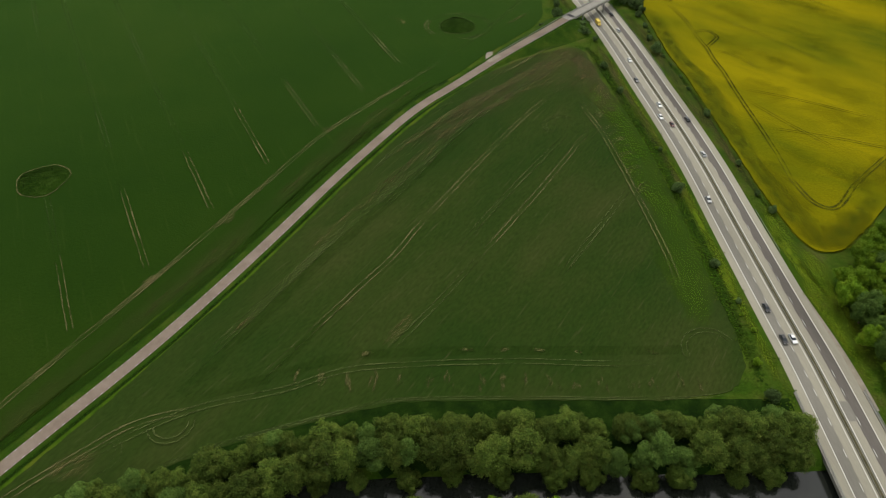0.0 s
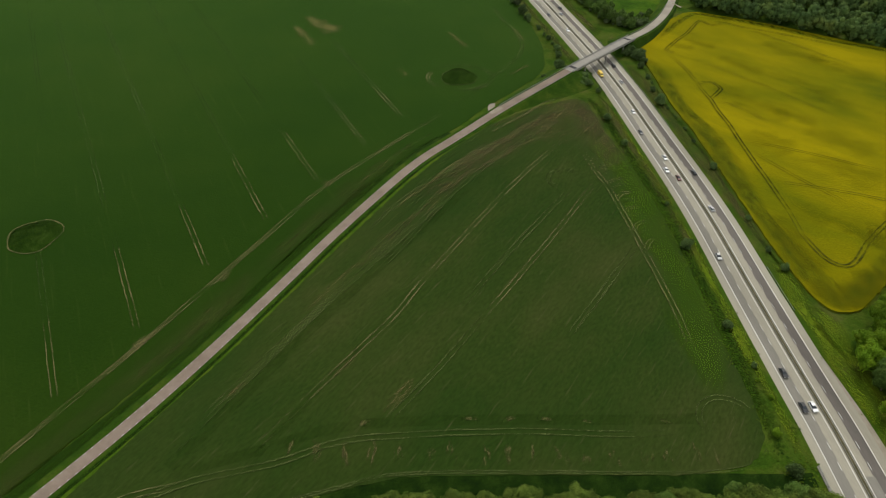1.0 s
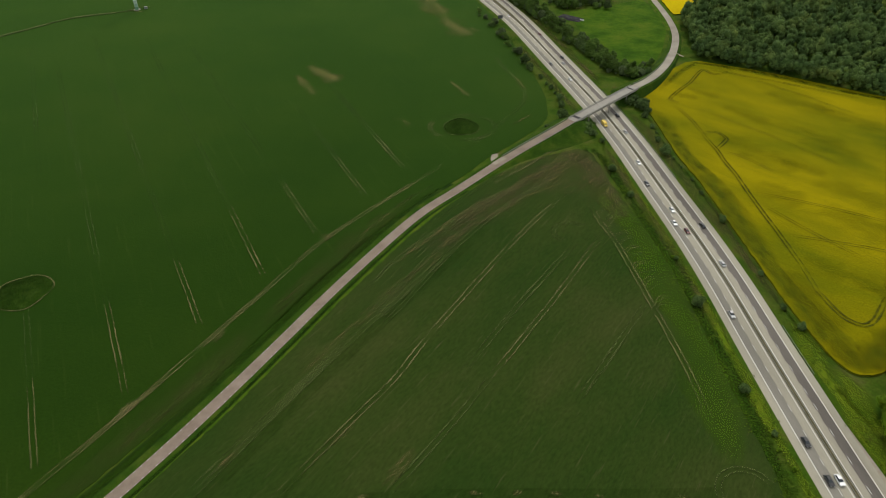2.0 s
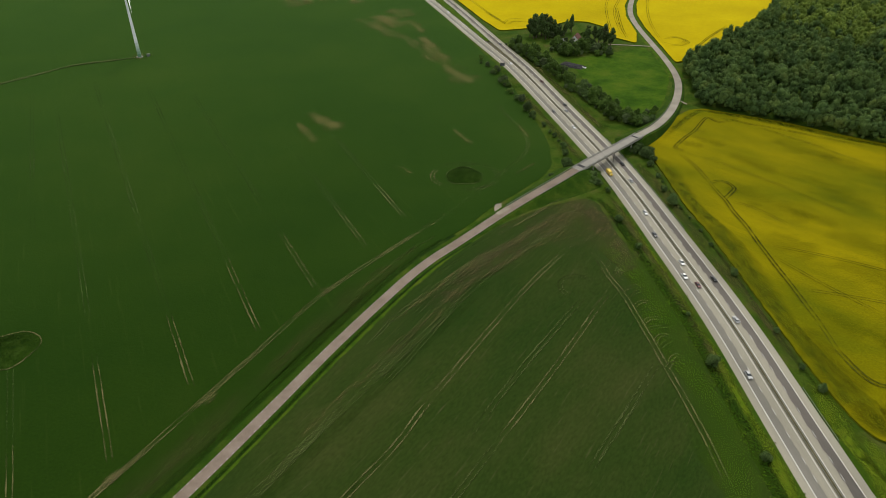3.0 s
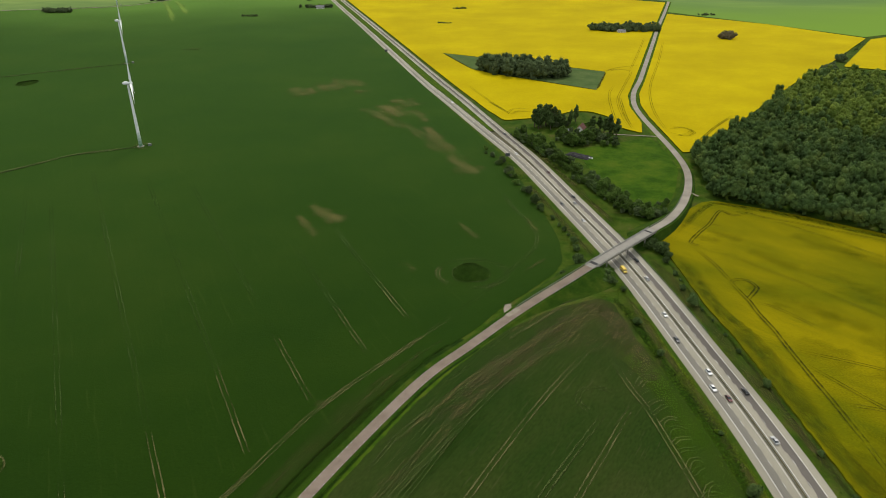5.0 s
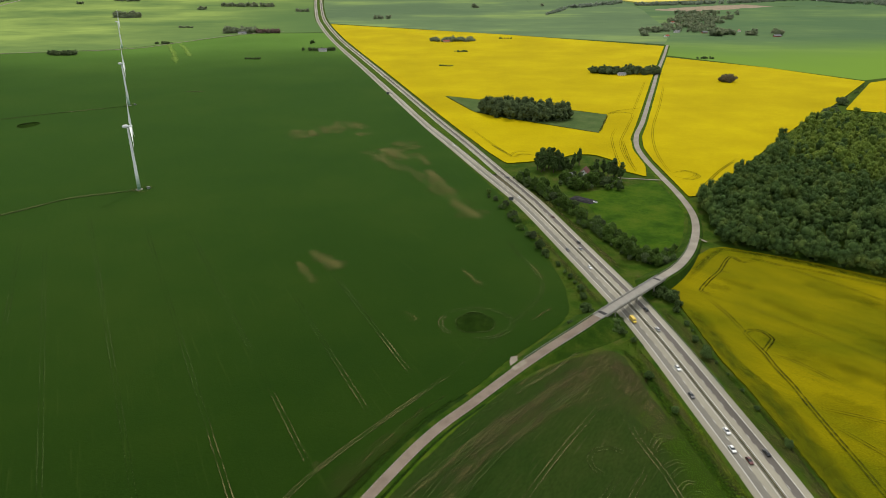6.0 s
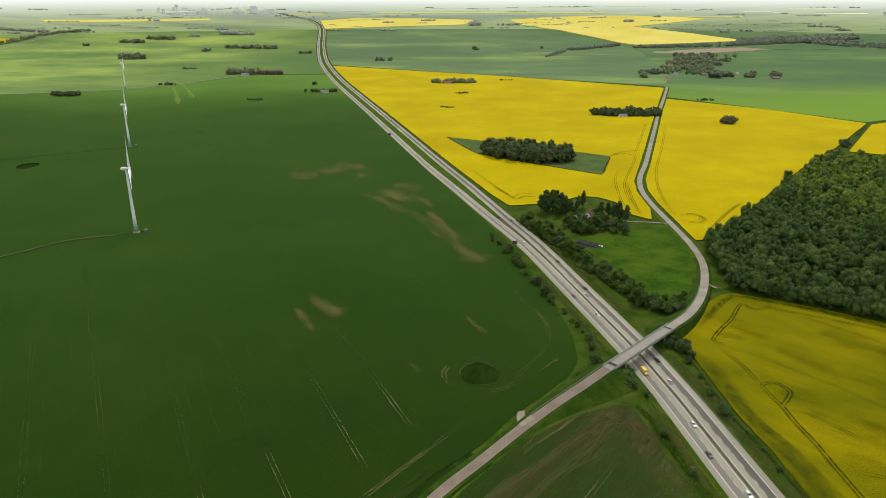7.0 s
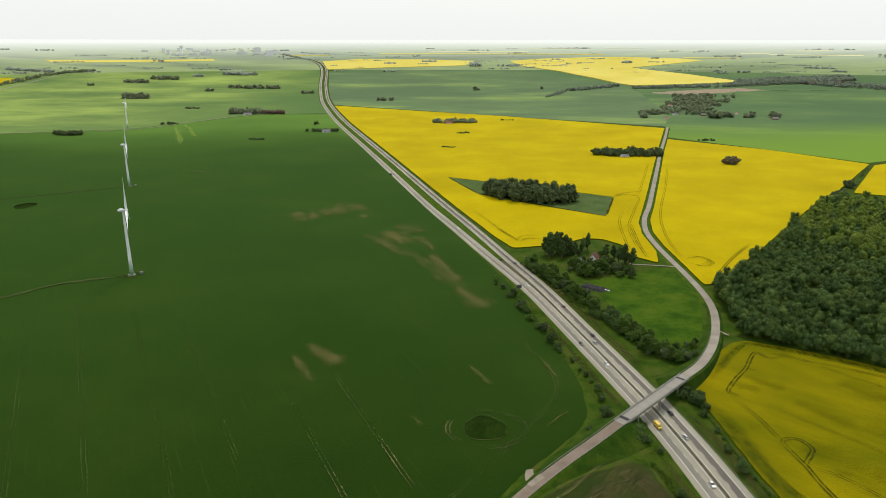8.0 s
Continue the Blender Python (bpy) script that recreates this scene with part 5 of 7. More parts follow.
for pts in ([(213.2, 502.6), (201.4, 498.8), (195.2, 507.2), (179.5, 484), (167.9, 470), (157.1, 455.1), (158, 450.9), (162.8, 448.7)], [(164, 400), (167.7, 403.5), (174.3, 402.7), (176.9, 396.2), (176.1, 392.4), (167.2, 381.3)],
            [(164, 400), (165.5, 384.9), (166.3, 378.9), (166.5, 365), (167.9, 348), (168.4, 321.6), (169.8, 292.7), (170.7, 264.2)], [(170, 245), (174, 227), (183, 223), (199, 240)]):
    tramline(pts, RZ, DARK_RAPE, 0.75, 1.9, rape_marks)
tramline([(179.5, 484), (183, 482.4), (186.3, 480.5)], RZ, DARK_RAPE, 0.3, 0.8, rape_marks)
for pts, wd in (([(170.7, 264), (170.5, 256), (170, 245)], 0.6), ([(171.4, 318), (186.6, 292.8), (203.8, 268.5)], 0.5), ([(197, 238), (212, 252), (228, 266)], 0.6), ([(196, 507), (212, 503.3), (222.7, 495.8), (244.4, 484.2), (266.7, 470.2), (294.1, 452.2)], 0.7), ([(157.3, 444), (162.1, 423.2), (164.3, 402.7)], 0.7), ([(168, 439.4), (181.1, 429), (193.5, 413.5), (206.3, 398.9), (216.7, 383.9), (227.5, 369.9), (239.2, 352.4)], 0.5),
                ([(167.7, 377.8), (179.1, 370.8), (193.2, 350.1)], 0.5), ([(222.7, 495.8), (230.5, 485.9), (254.1, 458.6), (263, 445.9), (280, 426.5)], 0.5), ([(172, 330), (200, 318), (240, 296)], 0.45), ([(172, 290), (205, 280), (250, 262)], 0.45)):
    tramline(pts, RZ, SOFTTRACK, wd, 1.9, rape_marks)
gr = np.random.default_rng(88)
for x, y, lg, half in ((182.8, 386.2, 16, 6), (184.6, 466.7, 14, 3.5), (246.2, 450.5, 26, 6), (202.2, 429, 20, 4), (232, 399, 26, 5), (267, 423, 26, 5), (170, 461, 10, 3), (194, 367, 20, 5), (209, 363, 20, 4), (210, 512, 14, 3), (236, 381, 22, 5), (186, 330, 16, 6), (215, 300, 22, 6), (180, 262, 12, 5), (198, 250, 14, 4), (225, 330, 22, 5), (158, 415, 4, 3), (155, 330, 4, 2.5), (156, 285, 4, 3)):
    a = radians(-48 + gr.uniform(-10, 10)) if lg > 5 else radians(97)
    smear("green_patch", [(x - lg * math.cos(a), y - lg * math.sin(a)), (x + gr.uniform(-2, 2), y + gr.uniform(-2, 2)), (x + lg * math.cos(a), y + lg * math.sin(a))], half * 2.2, RZ - 0.15, GREEN_RAPE, rape_marks, "greener patch of unflowered rapeseed")
smear("thin_edge", [(141.5, 448), (142.2, 432), (144, 406), (146, 370), (150, 347), (152.5, 320), (154.5, 290), (156, 268), (158.5, 236), (163, 212), (170, 202), (182, 209), (197, 224), (216, 243)], 8.0, RZ - 0.2, GREEN_EDGE, rape_marks, "thin greenish edge of the rapeseed")
for pts, half in (([(160, 214), (168, 202), (180, 206), (196, 220)], 9), ([(164, 262), (164, 236), (170, 216)], 8), ([(196, 236), (212, 248), (230, 262)], 9)):
    smear("thin_tip", pts, half, RZ - 0.12, GREEN_TIP, rape_marks, "thinly flowering rapeseed at the field's end")
smear("thin_edge", [(148, 462), (163, 485), (180, 507), (191, 518), (199, 521), (246, 496), (297, 460), (418, 394)], 4.2, RZ - 0.2, GREEN_EDGE, rape_marks, "thin greenish edge of the rapeseed")
rape_marks_far = tagged(new("wheel_tracks"), "dark wheel tracks in the far rapeseed", "wheel tracks", kind="structure")
for pts in ([(60, 772), (44, 815), (16, 905)], [(56, 768), (66, 790), (84, 792)], [(178, 712), (180, 760), (190, 830), (215, 905), (240, 985), (212, 992)], [(168, 722), (172, 770), (184, 850), (200, 900)],
            [(214, 662), (213, 720), (222, 800), (246, 900), (300, 1060), (360, 1250)], [(216, 690), (232, 700), (236, 716), (222, 722)], [(222, 655), (262, 716), (300, 764)], [(240, 985), (275, 1090), (330, 1260)]):
    tramline(pts, 1.45, SOFTTRACK, 0.6, 2.1, rape_marks_far)
for pts in ([(206, 980), (220, 1000), (240, 1012), (266, 1025)], [(242, 985), (226, 996), (212, 984)], [(60, 770), (48, 800), (40, 822)], [(62, 768), (70, 780), (84, 778)], [(180, 716), (183, 758), (194, 838)], [(222, 655), (262, 716), (296, 760)], [(214, 700), (226, 690), (238, 702), (230, 718), (216, 712)]):
    tramline(pts, 1.50, DARK_RAPE, 0.6, 2.0, rape_marks_far)
# the stems' shade round the fallow wedge, laid on as a dark smear
wedge = [(-17, 1115), (207, 981), (174.5, 877), (60, 965), (25, 998), (-17, 1115)]
for a, b in zip(wedge, wedge[1:]):
    smear("wedge_edge", [a, ((a[0] + b[0]) / 2, (a[1] + b[1]) / 2), b], 1.5, 1.42, DARK_RAPE, rape_marks_far, "painted shade of the rape stems round the fallow wedge")


# ---- trees ----
ICO = bmesh.new()
bmesh.ops.create_icosphere(ICO, subdivisions=1, radius=1.0)
ICO_V = np.array([v.co[:] for v in ICO.verts])
ICO_F = np.array([[v.index for v in f.verts] for f in ICO.faces])
ICO.free()


def crown_arrays(seed, wide, low, high, lobes, leaves, leaf, flat=0.8, droop=0.0, lobe=(0.34, 0.52), inner=0.80, loose=(0.72, 1.2)):
    """Leaves and inner masses of a crown: lumpy lobes, each covered with small turned leaf clumps."""
    rng = np.random.default_rng(seed)
    tall = high - low
    verts, tris, n = [], [], 0
    cen, rad = [], []
    for i in range(lobes):
        d = rng.normal(size=3)
        d /= np.linalg.norm(d)
        k = rng.uniform(0.35, 0.80) if i else 0.0
        h = low + tall * (0.50 + 0.42 * d[2] * k / 0.8)
        girth = (1.0 - 0.35 * max(0.0, d[2])) * rng.uniform(0.8, 1.15)
        cen.append((wide * 0.9 * k * girth * d[0], wide * 0.9 * k * girth * d[1], h))
        rad.append(wide * rng.uniform(*lobe) * (1.6 if i == 0 else 1.0))
    cen, rad = np.array(cen), np.array(rad)
    for c, r in zip(cen, rad):
        v = ICO_V * (1 + rng.uniform(-0.15, 0.15, (len(ICO_V), 1))) * (r * inner, r * inner, r * inner * flat) + c
        verts.append(v)
        tris.append(ICO_F + n)
        n += len(v)
    pick = rng.choice(lobes, leaves, p=rad**2 / (rad**2).sum())
    d = rng.normal(size=(leaves, 3))
    d /= np.linalg.norm(d, axis=1)[:, None]
    out = cen[pick] - (0, 0, low + tall * 0.42)
    out /= np.linalg.norm(out, axis=1)[:, None] + 0.5
    d = d + out * 0.75
    d /= np.linalg.norm(d, axis=1)[:, None]
    d[:, 2] = np.where((d[:, 2] < -0.35) & (rng.random(leaves) < 0.7), -d[:, 2], d[:, 2])
    pos = cen[pick] + d * (rad[pick] * rng.uniform(*loose, leaves))[:, None] * (1, 1, flat)
    pos[:, 2] -= droop * rng.random(leaves) * (np.abs(d[:, 2]) < 0.5)
    pos[:, 2] = np.maximum(pos[:, 2], low * 0.6)
    nor = d + (0, 0, 0.35) + rng.normal(size=d.shape) * 0.62
    nor /= np.linalg.norm(nor, axis=1)[:, None]
    t = np.cross(nor, rng.normal(size=d.shape))
    t /= np.linalg.norm(t, axis=1)[:, None]
    b = np.cross(nor, t)
    s = (leaf * rng.uniform(0.6, 1.3, leaves))[:, None]
    quad = np.stack([pos - t * s - b * s * 0.55, pos + t * s * 0.2 - b * s * 0.75 + nor * s * 0.15, pos + t * s + b * s * 0.4, pos - t * s * 0.3 + b * s * 0.8 + nor * s * 0.15], 1).reshape(-1, 3)
    q = np.arange(leaves)[:, None] * 4 + n
    tris += [np.hstack([q, q + 1, q + 2]), np.hstack([q, q + 2, q + 3])]
    return np.vstack(verts + [quad]), np.vstack(tris)


def trunk_mesh(seed, tall, thick, reach):
    rng = np.random.default_rng(seed)
    bm = bmesh.new()
    tube(bm, (0, 0, -0.6), (0.1, 0.05, tall * 0.5), thick, thick * 0.6, 8)
    tube(bm, (0.1, 0.05, tall * 0.5), (0, 0.2, tall * 0.85), thick * 0.6, thick * 0.2, 6)
    for i in range(6):
        a = i * 1.1 + rng.uniform(-0.3, 0.3)
        h = tall * rng.uniform(0.25, 0.6)
        tube(bm, (0, 0, h), (reach * math.cos(a), reach * math.sin(a), h + tall * rng.uniform(0.15, 0.3)), thick * 0.4, thick * 0.1, 5)
    me = bpy.data.meshes.new("trunk")
    bm.to_mesh(me)
    bm.free()
    me.materials.append(BARK)
    return me


def tree_kind(seed, tall, wide, lobes, leaves, leaf, material, low=None, flat=0.8, droop=0.0, lobe=(0.34, 0.52), inner=0.80, loose=(0.72, 1.2)):
    low = tall * 0.18 if low is None else low
    v, f = crown_arrays(seed, wide, low, tall, lobes, leaves, leaf, flat, droop, lobe, inner, loose)
    crown = quick("crown", v, f)
    crown.materials.append(material)
    return crown, trunk_mesh(seed, tall, max(0.12, tall * 0.028), wide * 0.5)


def plant(name, kind, x, y, size, turn, label, category, group="", sink=0.0, squash=1.0):
    thing = tagged(base(name, x, y, float(height(x, y)) - sink, turn), label, category, group)
    thing.scale = (size, size, size * squash)
    crown, trunk = kind
    for n, me in (("trunk", trunk), ("crown", crown)):
        o = new(n, me)
        o.parent = thing
    return thing


WILLOWS = [tree_kind(s, 12.0, 7.2, 64, 8200, 0.23, WILLOW, low=0.6, flat=1.05, droop=1.3, lobe=(0.12, 0.27), inner=0.72, loose=(0.62, 1.42)) for s in (11, 12, 13, 14)]
BROAD = [tree_kind(s, 12.0, 5.6, 48, 6400, 0.23, LEAF, low=1.0, flat=1.0, lobe=(0.14, 0.30), inner=0.74, loose=(0.64, 1.36)) for s in (21, 22)]
YOUNG = [tree_kind(s, 11.0, 5.6, 44, 6000, 0.23, BRIGHT, low=1.0, flat=1.0, lobe=(0.15, 0.31), inner=0.74, loose=(0.64, 1.34)) for s in (31, 32)]
TALL = [tree_kind(s, 16.0, 3.9, 44, 4800, 0.28, DARKLEAF, low=0.4, flat=1.3, lobe=(0.17, 0.32), inner=0.76, loose=(0.66, 1.32)) for s in (41, 42)]
SPIRE = [tree_kind(45, 16.0, 2.9, 22, 2600, 0.28, DARKLEAF, low=0.3, flat=1.9, lobe=(0.30, 0.52), inner=0.80)]
BUSH = [tree_kind(s, 3.2, 2.6, 14, 1300, 0.18, DARKLEAF, low=0.2, lobe=(0.24, 0.42), loose=(0.66, 1.32)) for s in (51, 52)]
BUSH_L = [tree_kind(s, 3.2, 2.8, 12, 1200, 0.18, BRIGHT, low=0.2, lobe=(0.26, 0.44), loose=(0.66, 1.32)) for s in (61,)]
HEDGE = [tree_kind(s, 6.0, 4.2, 20, 2000, 0.27, m, low=0.4, lobe=(0.20, 0.40), loose=(0.66, 1.34)) for s, m in ((71, LEAF), (72, GREYLEAF), (73, DARKLEAF))]

# along the river
rng = np.random.default_rng(77)
bank_n, _ = smooth_line([(-150, 58), (-122, 69), (-99, 77), (-70, 88), (-44, 95), (-14, 99.5), (20, 100.5), (60, 100), (92, 100.5), (117, 101)], 7.4)
for i, (x, y) in enumerate(bank_n):
    for row in range(2):
        if row == 1 and rng.random() < 0.25:
            continue
        kind = (WILLOWS + BROAD[:1])[rng.integers(5)]
        plant("tree", kind, x + rng.uniform(-2, 2), y - 6.0 + 9.0 * row + rng.uniform(-1.5, 1.5), rng.uniform(0.85, 1.2) * (0.9 if row else 1), rng.uniform(0, 360),
              "grey-green willow leaning over the dark river", "tree", "willows along the river")
for x, y, s in ((-150, 18, 1.0), (-128, 30, 1.0), (-104, 40, 0.9), (-82, 50, 1.0), (-60, 58, 0.9), (-40, 63, 0.8), (-26, 67, 0.8), (-9, 74, 0.95), (-1, 72, 0.85), (9, 68, 0.8), (18, 75, 0.9), (27, 74, 1.0), (37, 75, 0.95), (45, 71, 0.85), (58, 72, 0.8), (68, 71, 0.8), (80, 66, 0.8), (95, 64, 0.8), (110, 62, 0.8)):
    plant("tree", (WILLOWS + YOUNG + BROAD)[rng.integers(8)], x + rng.uniform(-1, 1), y + 2.0, s, rng.uniform(0, 360), "leafy tree on the southern river bank", "tree", "willows along the river")
for x, y in bank_n[::2]:
    plant("tree", WILLOWS[rng.integers(4)], x + rng.uniform(-3, 3), y - 10.5 + rng.uniform(-1, 1), rng.uniform(0.55, 0.8), rng.uniform(0, 360), "low willow hanging over the river's edge", "tree", "willows along the river")
fill = np.random.default_rng(78)
for x, y in bank_n:
    plant("tree", WILLOWS[fill.integers(4)], x + 3.7 + fill.uniform(-2, 2), y + 4.5 + fill.uniform(-1.5, 1.0), fill.uniform(0.6, 0.9), fill.uniform(0, 360), "grey-green willow at the top of the river bank", "tree", "willows along the river")
for x, y in ((104, 108), (93, 112), (112, 112)):
    plant("tree", BROAD[rng.integers(2)], x, y - 4, rng.uniform(0.8, 0.95), rng.uniform(0, 360), "green broadleaf tree beside the motorway bridge", "tree", "willows along the river")

# the small wood beside the motorway
inside = []
while len(inside) < 88:
    x, y = rng.uniform(156, 224), rng.uniform(100, 218)
    edge = 159.5 + max(0, (y - 172)) * 0.95 + max(0, 125 - y) * 0.1
    if x > edge + 1.5 and y < 100 + (x - 60) and all((x - a) ** 2 + (y - b) ** 2 > 30 for a, b in inside):
        inside.append((x, y))
for x, y in inside:
    plant("tree", (YOUNG + YOUNG + BROAD)[rng.integers(6)], x, y, rng.uniform(0.85, 1.25), rng.uniform(0, 360), "bright green broadleaf tree of a small wood", "tree", "trees of the small wood")

# bushes along the motorway
def verge_bushes(spots):
    for x, y, s in spots:
        plant("bush", BUSH[rng.integers(2)], x, y, s * 1.05, rng.uniform(0, 360), "dark green rounded bush on the motorway verge", "bush", "bushes along the motorway", squash=rng.uniform(0.8, 1.15))


verge_bushes([(97, 356, 1.2), (102, 327, 1.0), (113, 236, 1.35), (116, 186, 1.1), (117, 119, 1.3), (91, 409, 1.9), (93, 401, 1.5), (88, 400, 1.2), (98, 391, 0.9), (112, 270, 0.6), (120, 165, 0.6), (86, 404, 1.5), (84, 401, 1.3), (90, 405, 1.4)])
verge_bushes([(77, 424.5, 1.9), (78.7, 444, 1.15), (79.2, 456, 1.25), (75.6, 474, 0.9), (69.8, 493.7, 0.9), (65.4, 409, 1.3), (70, 415, 0.7), (80, 432, 0.8), (73, 482, 0.6), (77, 466, 0.7)])
verge_bushes([(134, 376, 1.6), (136, 384, 0.9), (133, 393, 1.0), (134, 411, 0.9), (133, 427, 1.1), (133, 440, 1.7), (127, 447, 1.6), (136, 434, 1.3), (132, 443, 1.5), (130, 451, 1.7), (138, 449, 1.4), (134, 448, 1.5), (137, 444, 1.2)])
verge_bushes([(145, 303, 1.0), (149, 258, 0.7), (150, 234, 0.7), (153, 221, 0.9), (141, 345, 0.6), (142, 330, 0.7), (134.5, 396, 0.6), (139, 359, 0.5), (137, 370, 0.5), (135, 404, 0.5)])
for x, y, s in ((117, 134, 0.8), (111, 271, 0.5), (121, 150, 0.45), (119, 158, 0.4)):
    plant("bush", BUSH_L[0], x, y, s, rng.uniform(0, 360), "pale green rounded bush in the verge grass", "bush", "bushes along the motorway")

# hedges past the overpass
for x, y, s, k in ((29.8, 643, 0.85, 2), (34, 631, 0.7, 2), (39.6, 613, 0.95, 3), (44.9, 591, 1.0, 4), (48.5, 577, 0.85, 3), (51.5, 564, 0.85, 3), (56, 547, 0.95, 4), (61.3, 525, 1.1, 4), (63, 516, 0.7, 2), (66, 505, 0.5, 1)):
    for q in range(k):
        x1, y1 = x + rng.uniform(-2.2, 2.2), y + rng.uniform(-5, 5)
        plant("bush", (HEDGE + BUSH)[rng.integers(5)] if q else HEDGE[rng.integers(3)], x1, y1, s * (1.0 if q == 0 else rng.uniform(0.6, 0.95)), rng.uniform(0, 360), "dark green hawthorn bush between wheat and motorway", "bush", "hedge west of the motorway", squash=rng.uniform(0.8, 1.1))
for x, y, s in ((139, 494, 1.25), (133, 500, 1.2), (128, 508, 1.1), (144, 500, 1.0), (148, 508, 0.8), (124, 516, 1.2), (152, 516, 0.7)):
    plant("bush", HEDGE[rng.integers(3)], x, y, s, rng.uniform(0, 360), "large rounded shrub beside the overpass ramp", "bush", "shrub belt east of the motorway")
hedge_e, _ = smooth_line([(60, 694), (72, 662), (87, 626), (99, 588), (110, 555), (120, 526), (128, 503), (141, 497)], 4.6)
for x, y in hedge_e:
    for k in range(4):
        plant("bush", (HEDGE + HEDGE + BROAD)[rng.integers(8)], x + (rng.uniform(-2, 11) if k else rng.uniform(-5, 0)), y + rng.uniform(-3, 3), rng.uniform(0.45, 1.2) if k else rng.uniform(0.3, 0.6), rng.uniform(0, 360), "dense green shrub of the belt beside the motorway", "bush", "shrub belt east of the motorway")

for x, y, s in ((136, 500, 0.7), (136, 512, 0.75), (131, 530, 0.7), (126, 535, 0.7), (147, 505, 0.65), (142, 508, 0.7), (159, 520, 0.55), (156, 516, 0.5), (118, 553, 0.7), (124, 545, 0.65)):
    plant("tree", BROAD[rng.integers(2)], x, y, s, rng.uniform(0, 360), "small green tree in the shrub belt", "tree", "shrub belt east of the motorway")

# the farmstead
for x, y, s, k in ((85, 718, 0.9, 0), (91, 735, 1.0, 0), (104, 733, 0.9, 0), (113, 734, 0.6, 1), (88, 722, 1.1, 0), (94, 730, 1.2, 1), (101, 724, 1.15, 0), (97, 716, 0.95, 1), (108, 735, 0.8, 1), (127, 742, 0.95, 0), (121, 738, 0.75, 1), (152, 694, 1.15, 0), (158, 690, 1.0, 1), (154, 702, 0.95, 0), (146, 712, 0.8, 1), (140, 718, 0.75, 0), (82, 726, 1.0, 1), (98, 737, 1.1, 0), (87, 730, 1.2, 1), (107, 727, 0.8, 0), (118, 730, 0.6, 1), (112, 722, 0.7, 0), (148, 700, 0.9, 1)):
    plant("tree", TALL[k] if x < 116 or x > 130 else SPIRE[0], x, y, s * 1.25, rng.uniform(0, 360), "tall dark tree sheltering the farmhouse", "tree", "trees round the farmhouse")
for i in range(56):
    x, y = rng.uniform(98, 156), rng.uniform(660, 700)
    plant("tree", (HEDGE + HEDGE + BROAD)[rng.integers(8)], x, y, rng.uniform(0.6, 1.15), rng.uniform(0, 360), "green garden tree in front of the farmhouse", "tree", "garden trees of the farmhouse")


def house(x, y, turn, long, deep, wall_h, roof_h, wall, roof, label, chimney=True):
    """A gabled house with eaves, windows, a door and a chimney."""
    h = tagged(base("house", x, y, float(height(x, y)), turn), label, "house")
    bm = bmesh.new()
    box(bm, -long / 2, long / 2, -deep / 2, deep / 2, -0.3, wall_h)
    for s in (-1, 1):
        a = [bm.verts.new((s * long / 2, -deep / 2, wall_h)), bm.verts.new((s * long / 2, deep / 2, wall_h)), bm.verts.new((s * long / 2, 0, wall_h + roof_h))]
        bm.faces.new(a)
    part("wall", bm, wall, h)
    bm = bmesh.new()
    for s in (-1, 1):
        e = 0.5
        k = roof_h / (deep / 2)
        lo = [(-long / 2 - e, s * (deep / 2 + e), wall_h - e * k), (long / 2 + e, s * (deep / 2 + e), wall_h - e * k), (long / 2 + e, 0, wall_h + roof_h), (-long / 2 - e, 0, wall_h + roof_h)]
        v0 = [bm.verts.new(q) for q in lo]
        v1 = [bm.verts.new((q[0], q[1], q[2] + 0.25)) for q in lo]
        bm.faces.new(v0)
        bm.faces.new(v1)
        for i in range(4):
            bm.faces.new((v0[i], v0[(i + 1) % 4], v1[(i + 1) % 4], v1[i]))
    roof_ob = part("roof", bm, roof, h)
    if chimney:
        bm = bmesh.new()
        box(bm, 0.8, 1.5, -0.35, 0.35, wall_h + roof_h * 0.6, wall_h + roof_h + 0.9)
        part("chimney", bm, BRICK, roof_ob)
    for s in (-1, 1):
        for k in range(max(2, int(long / 3))):
            wx = -long / 2 + (k + 0.5) * long / max(2, int(long / 3))
            bm = bmesh.new()
            box(bm, wx - 0.55, wx + 0.55, s * deep / 2 - 0.04, s * deep / 2 + 0.04, 1.0, 2.2)
            part("window", bm, GLASS, h)
        bm = bmesh.new()
        box(bm, s * long / 2 - 0.04, s * long / 2 + 0.04, -0.5, 0.5, wall_h + 0.3, wall_h + 1.4)
        part("window", bm, GLASS, h)
    return h


house(127, 711, -112, 12, 8.0, 2.6, 4.2, WALL, surface("brown_roof_tiles", [(0.075, 0.030, 0.022), (0.115, 0.046, 0.033)], 0.6, fine=(3.0, 0.2), rough=0.8), "white farmhouse with a brown tiled gable roof among trees")
house(109, 702, 20, 8, 5, 2.6, 1.8, WALL, SLATE, "small white outbuilding with a grey roof", chimney=False)
for x, y, sz, k in ((121, 700, 0.9, 1), (127, 697, 0.8, 0), (133, 701, 0.85, 1), (138, 706, 1.0, 2), (116, 706, 0.8, 1), (104, 722, 1.0, 1), (109, 728, 0.9, 2), (115, 726, 0.9, 1), (136, 722, 1.0, 0), (142, 700, 0.9, 2)):
    plant("tree", HEDGE[k], x, y, sz, rng.uniform(0, 360), "rounded garden shrub beside the farmhouse", "tree", "garden trees of the farmhouse")
# a covered heap beside the belt
bm = bmesh.new()
bmesh.ops.create_grid(bm, x_segments=16, y_segments=8, size=1.0)
hr = np.random.default_rng(3)
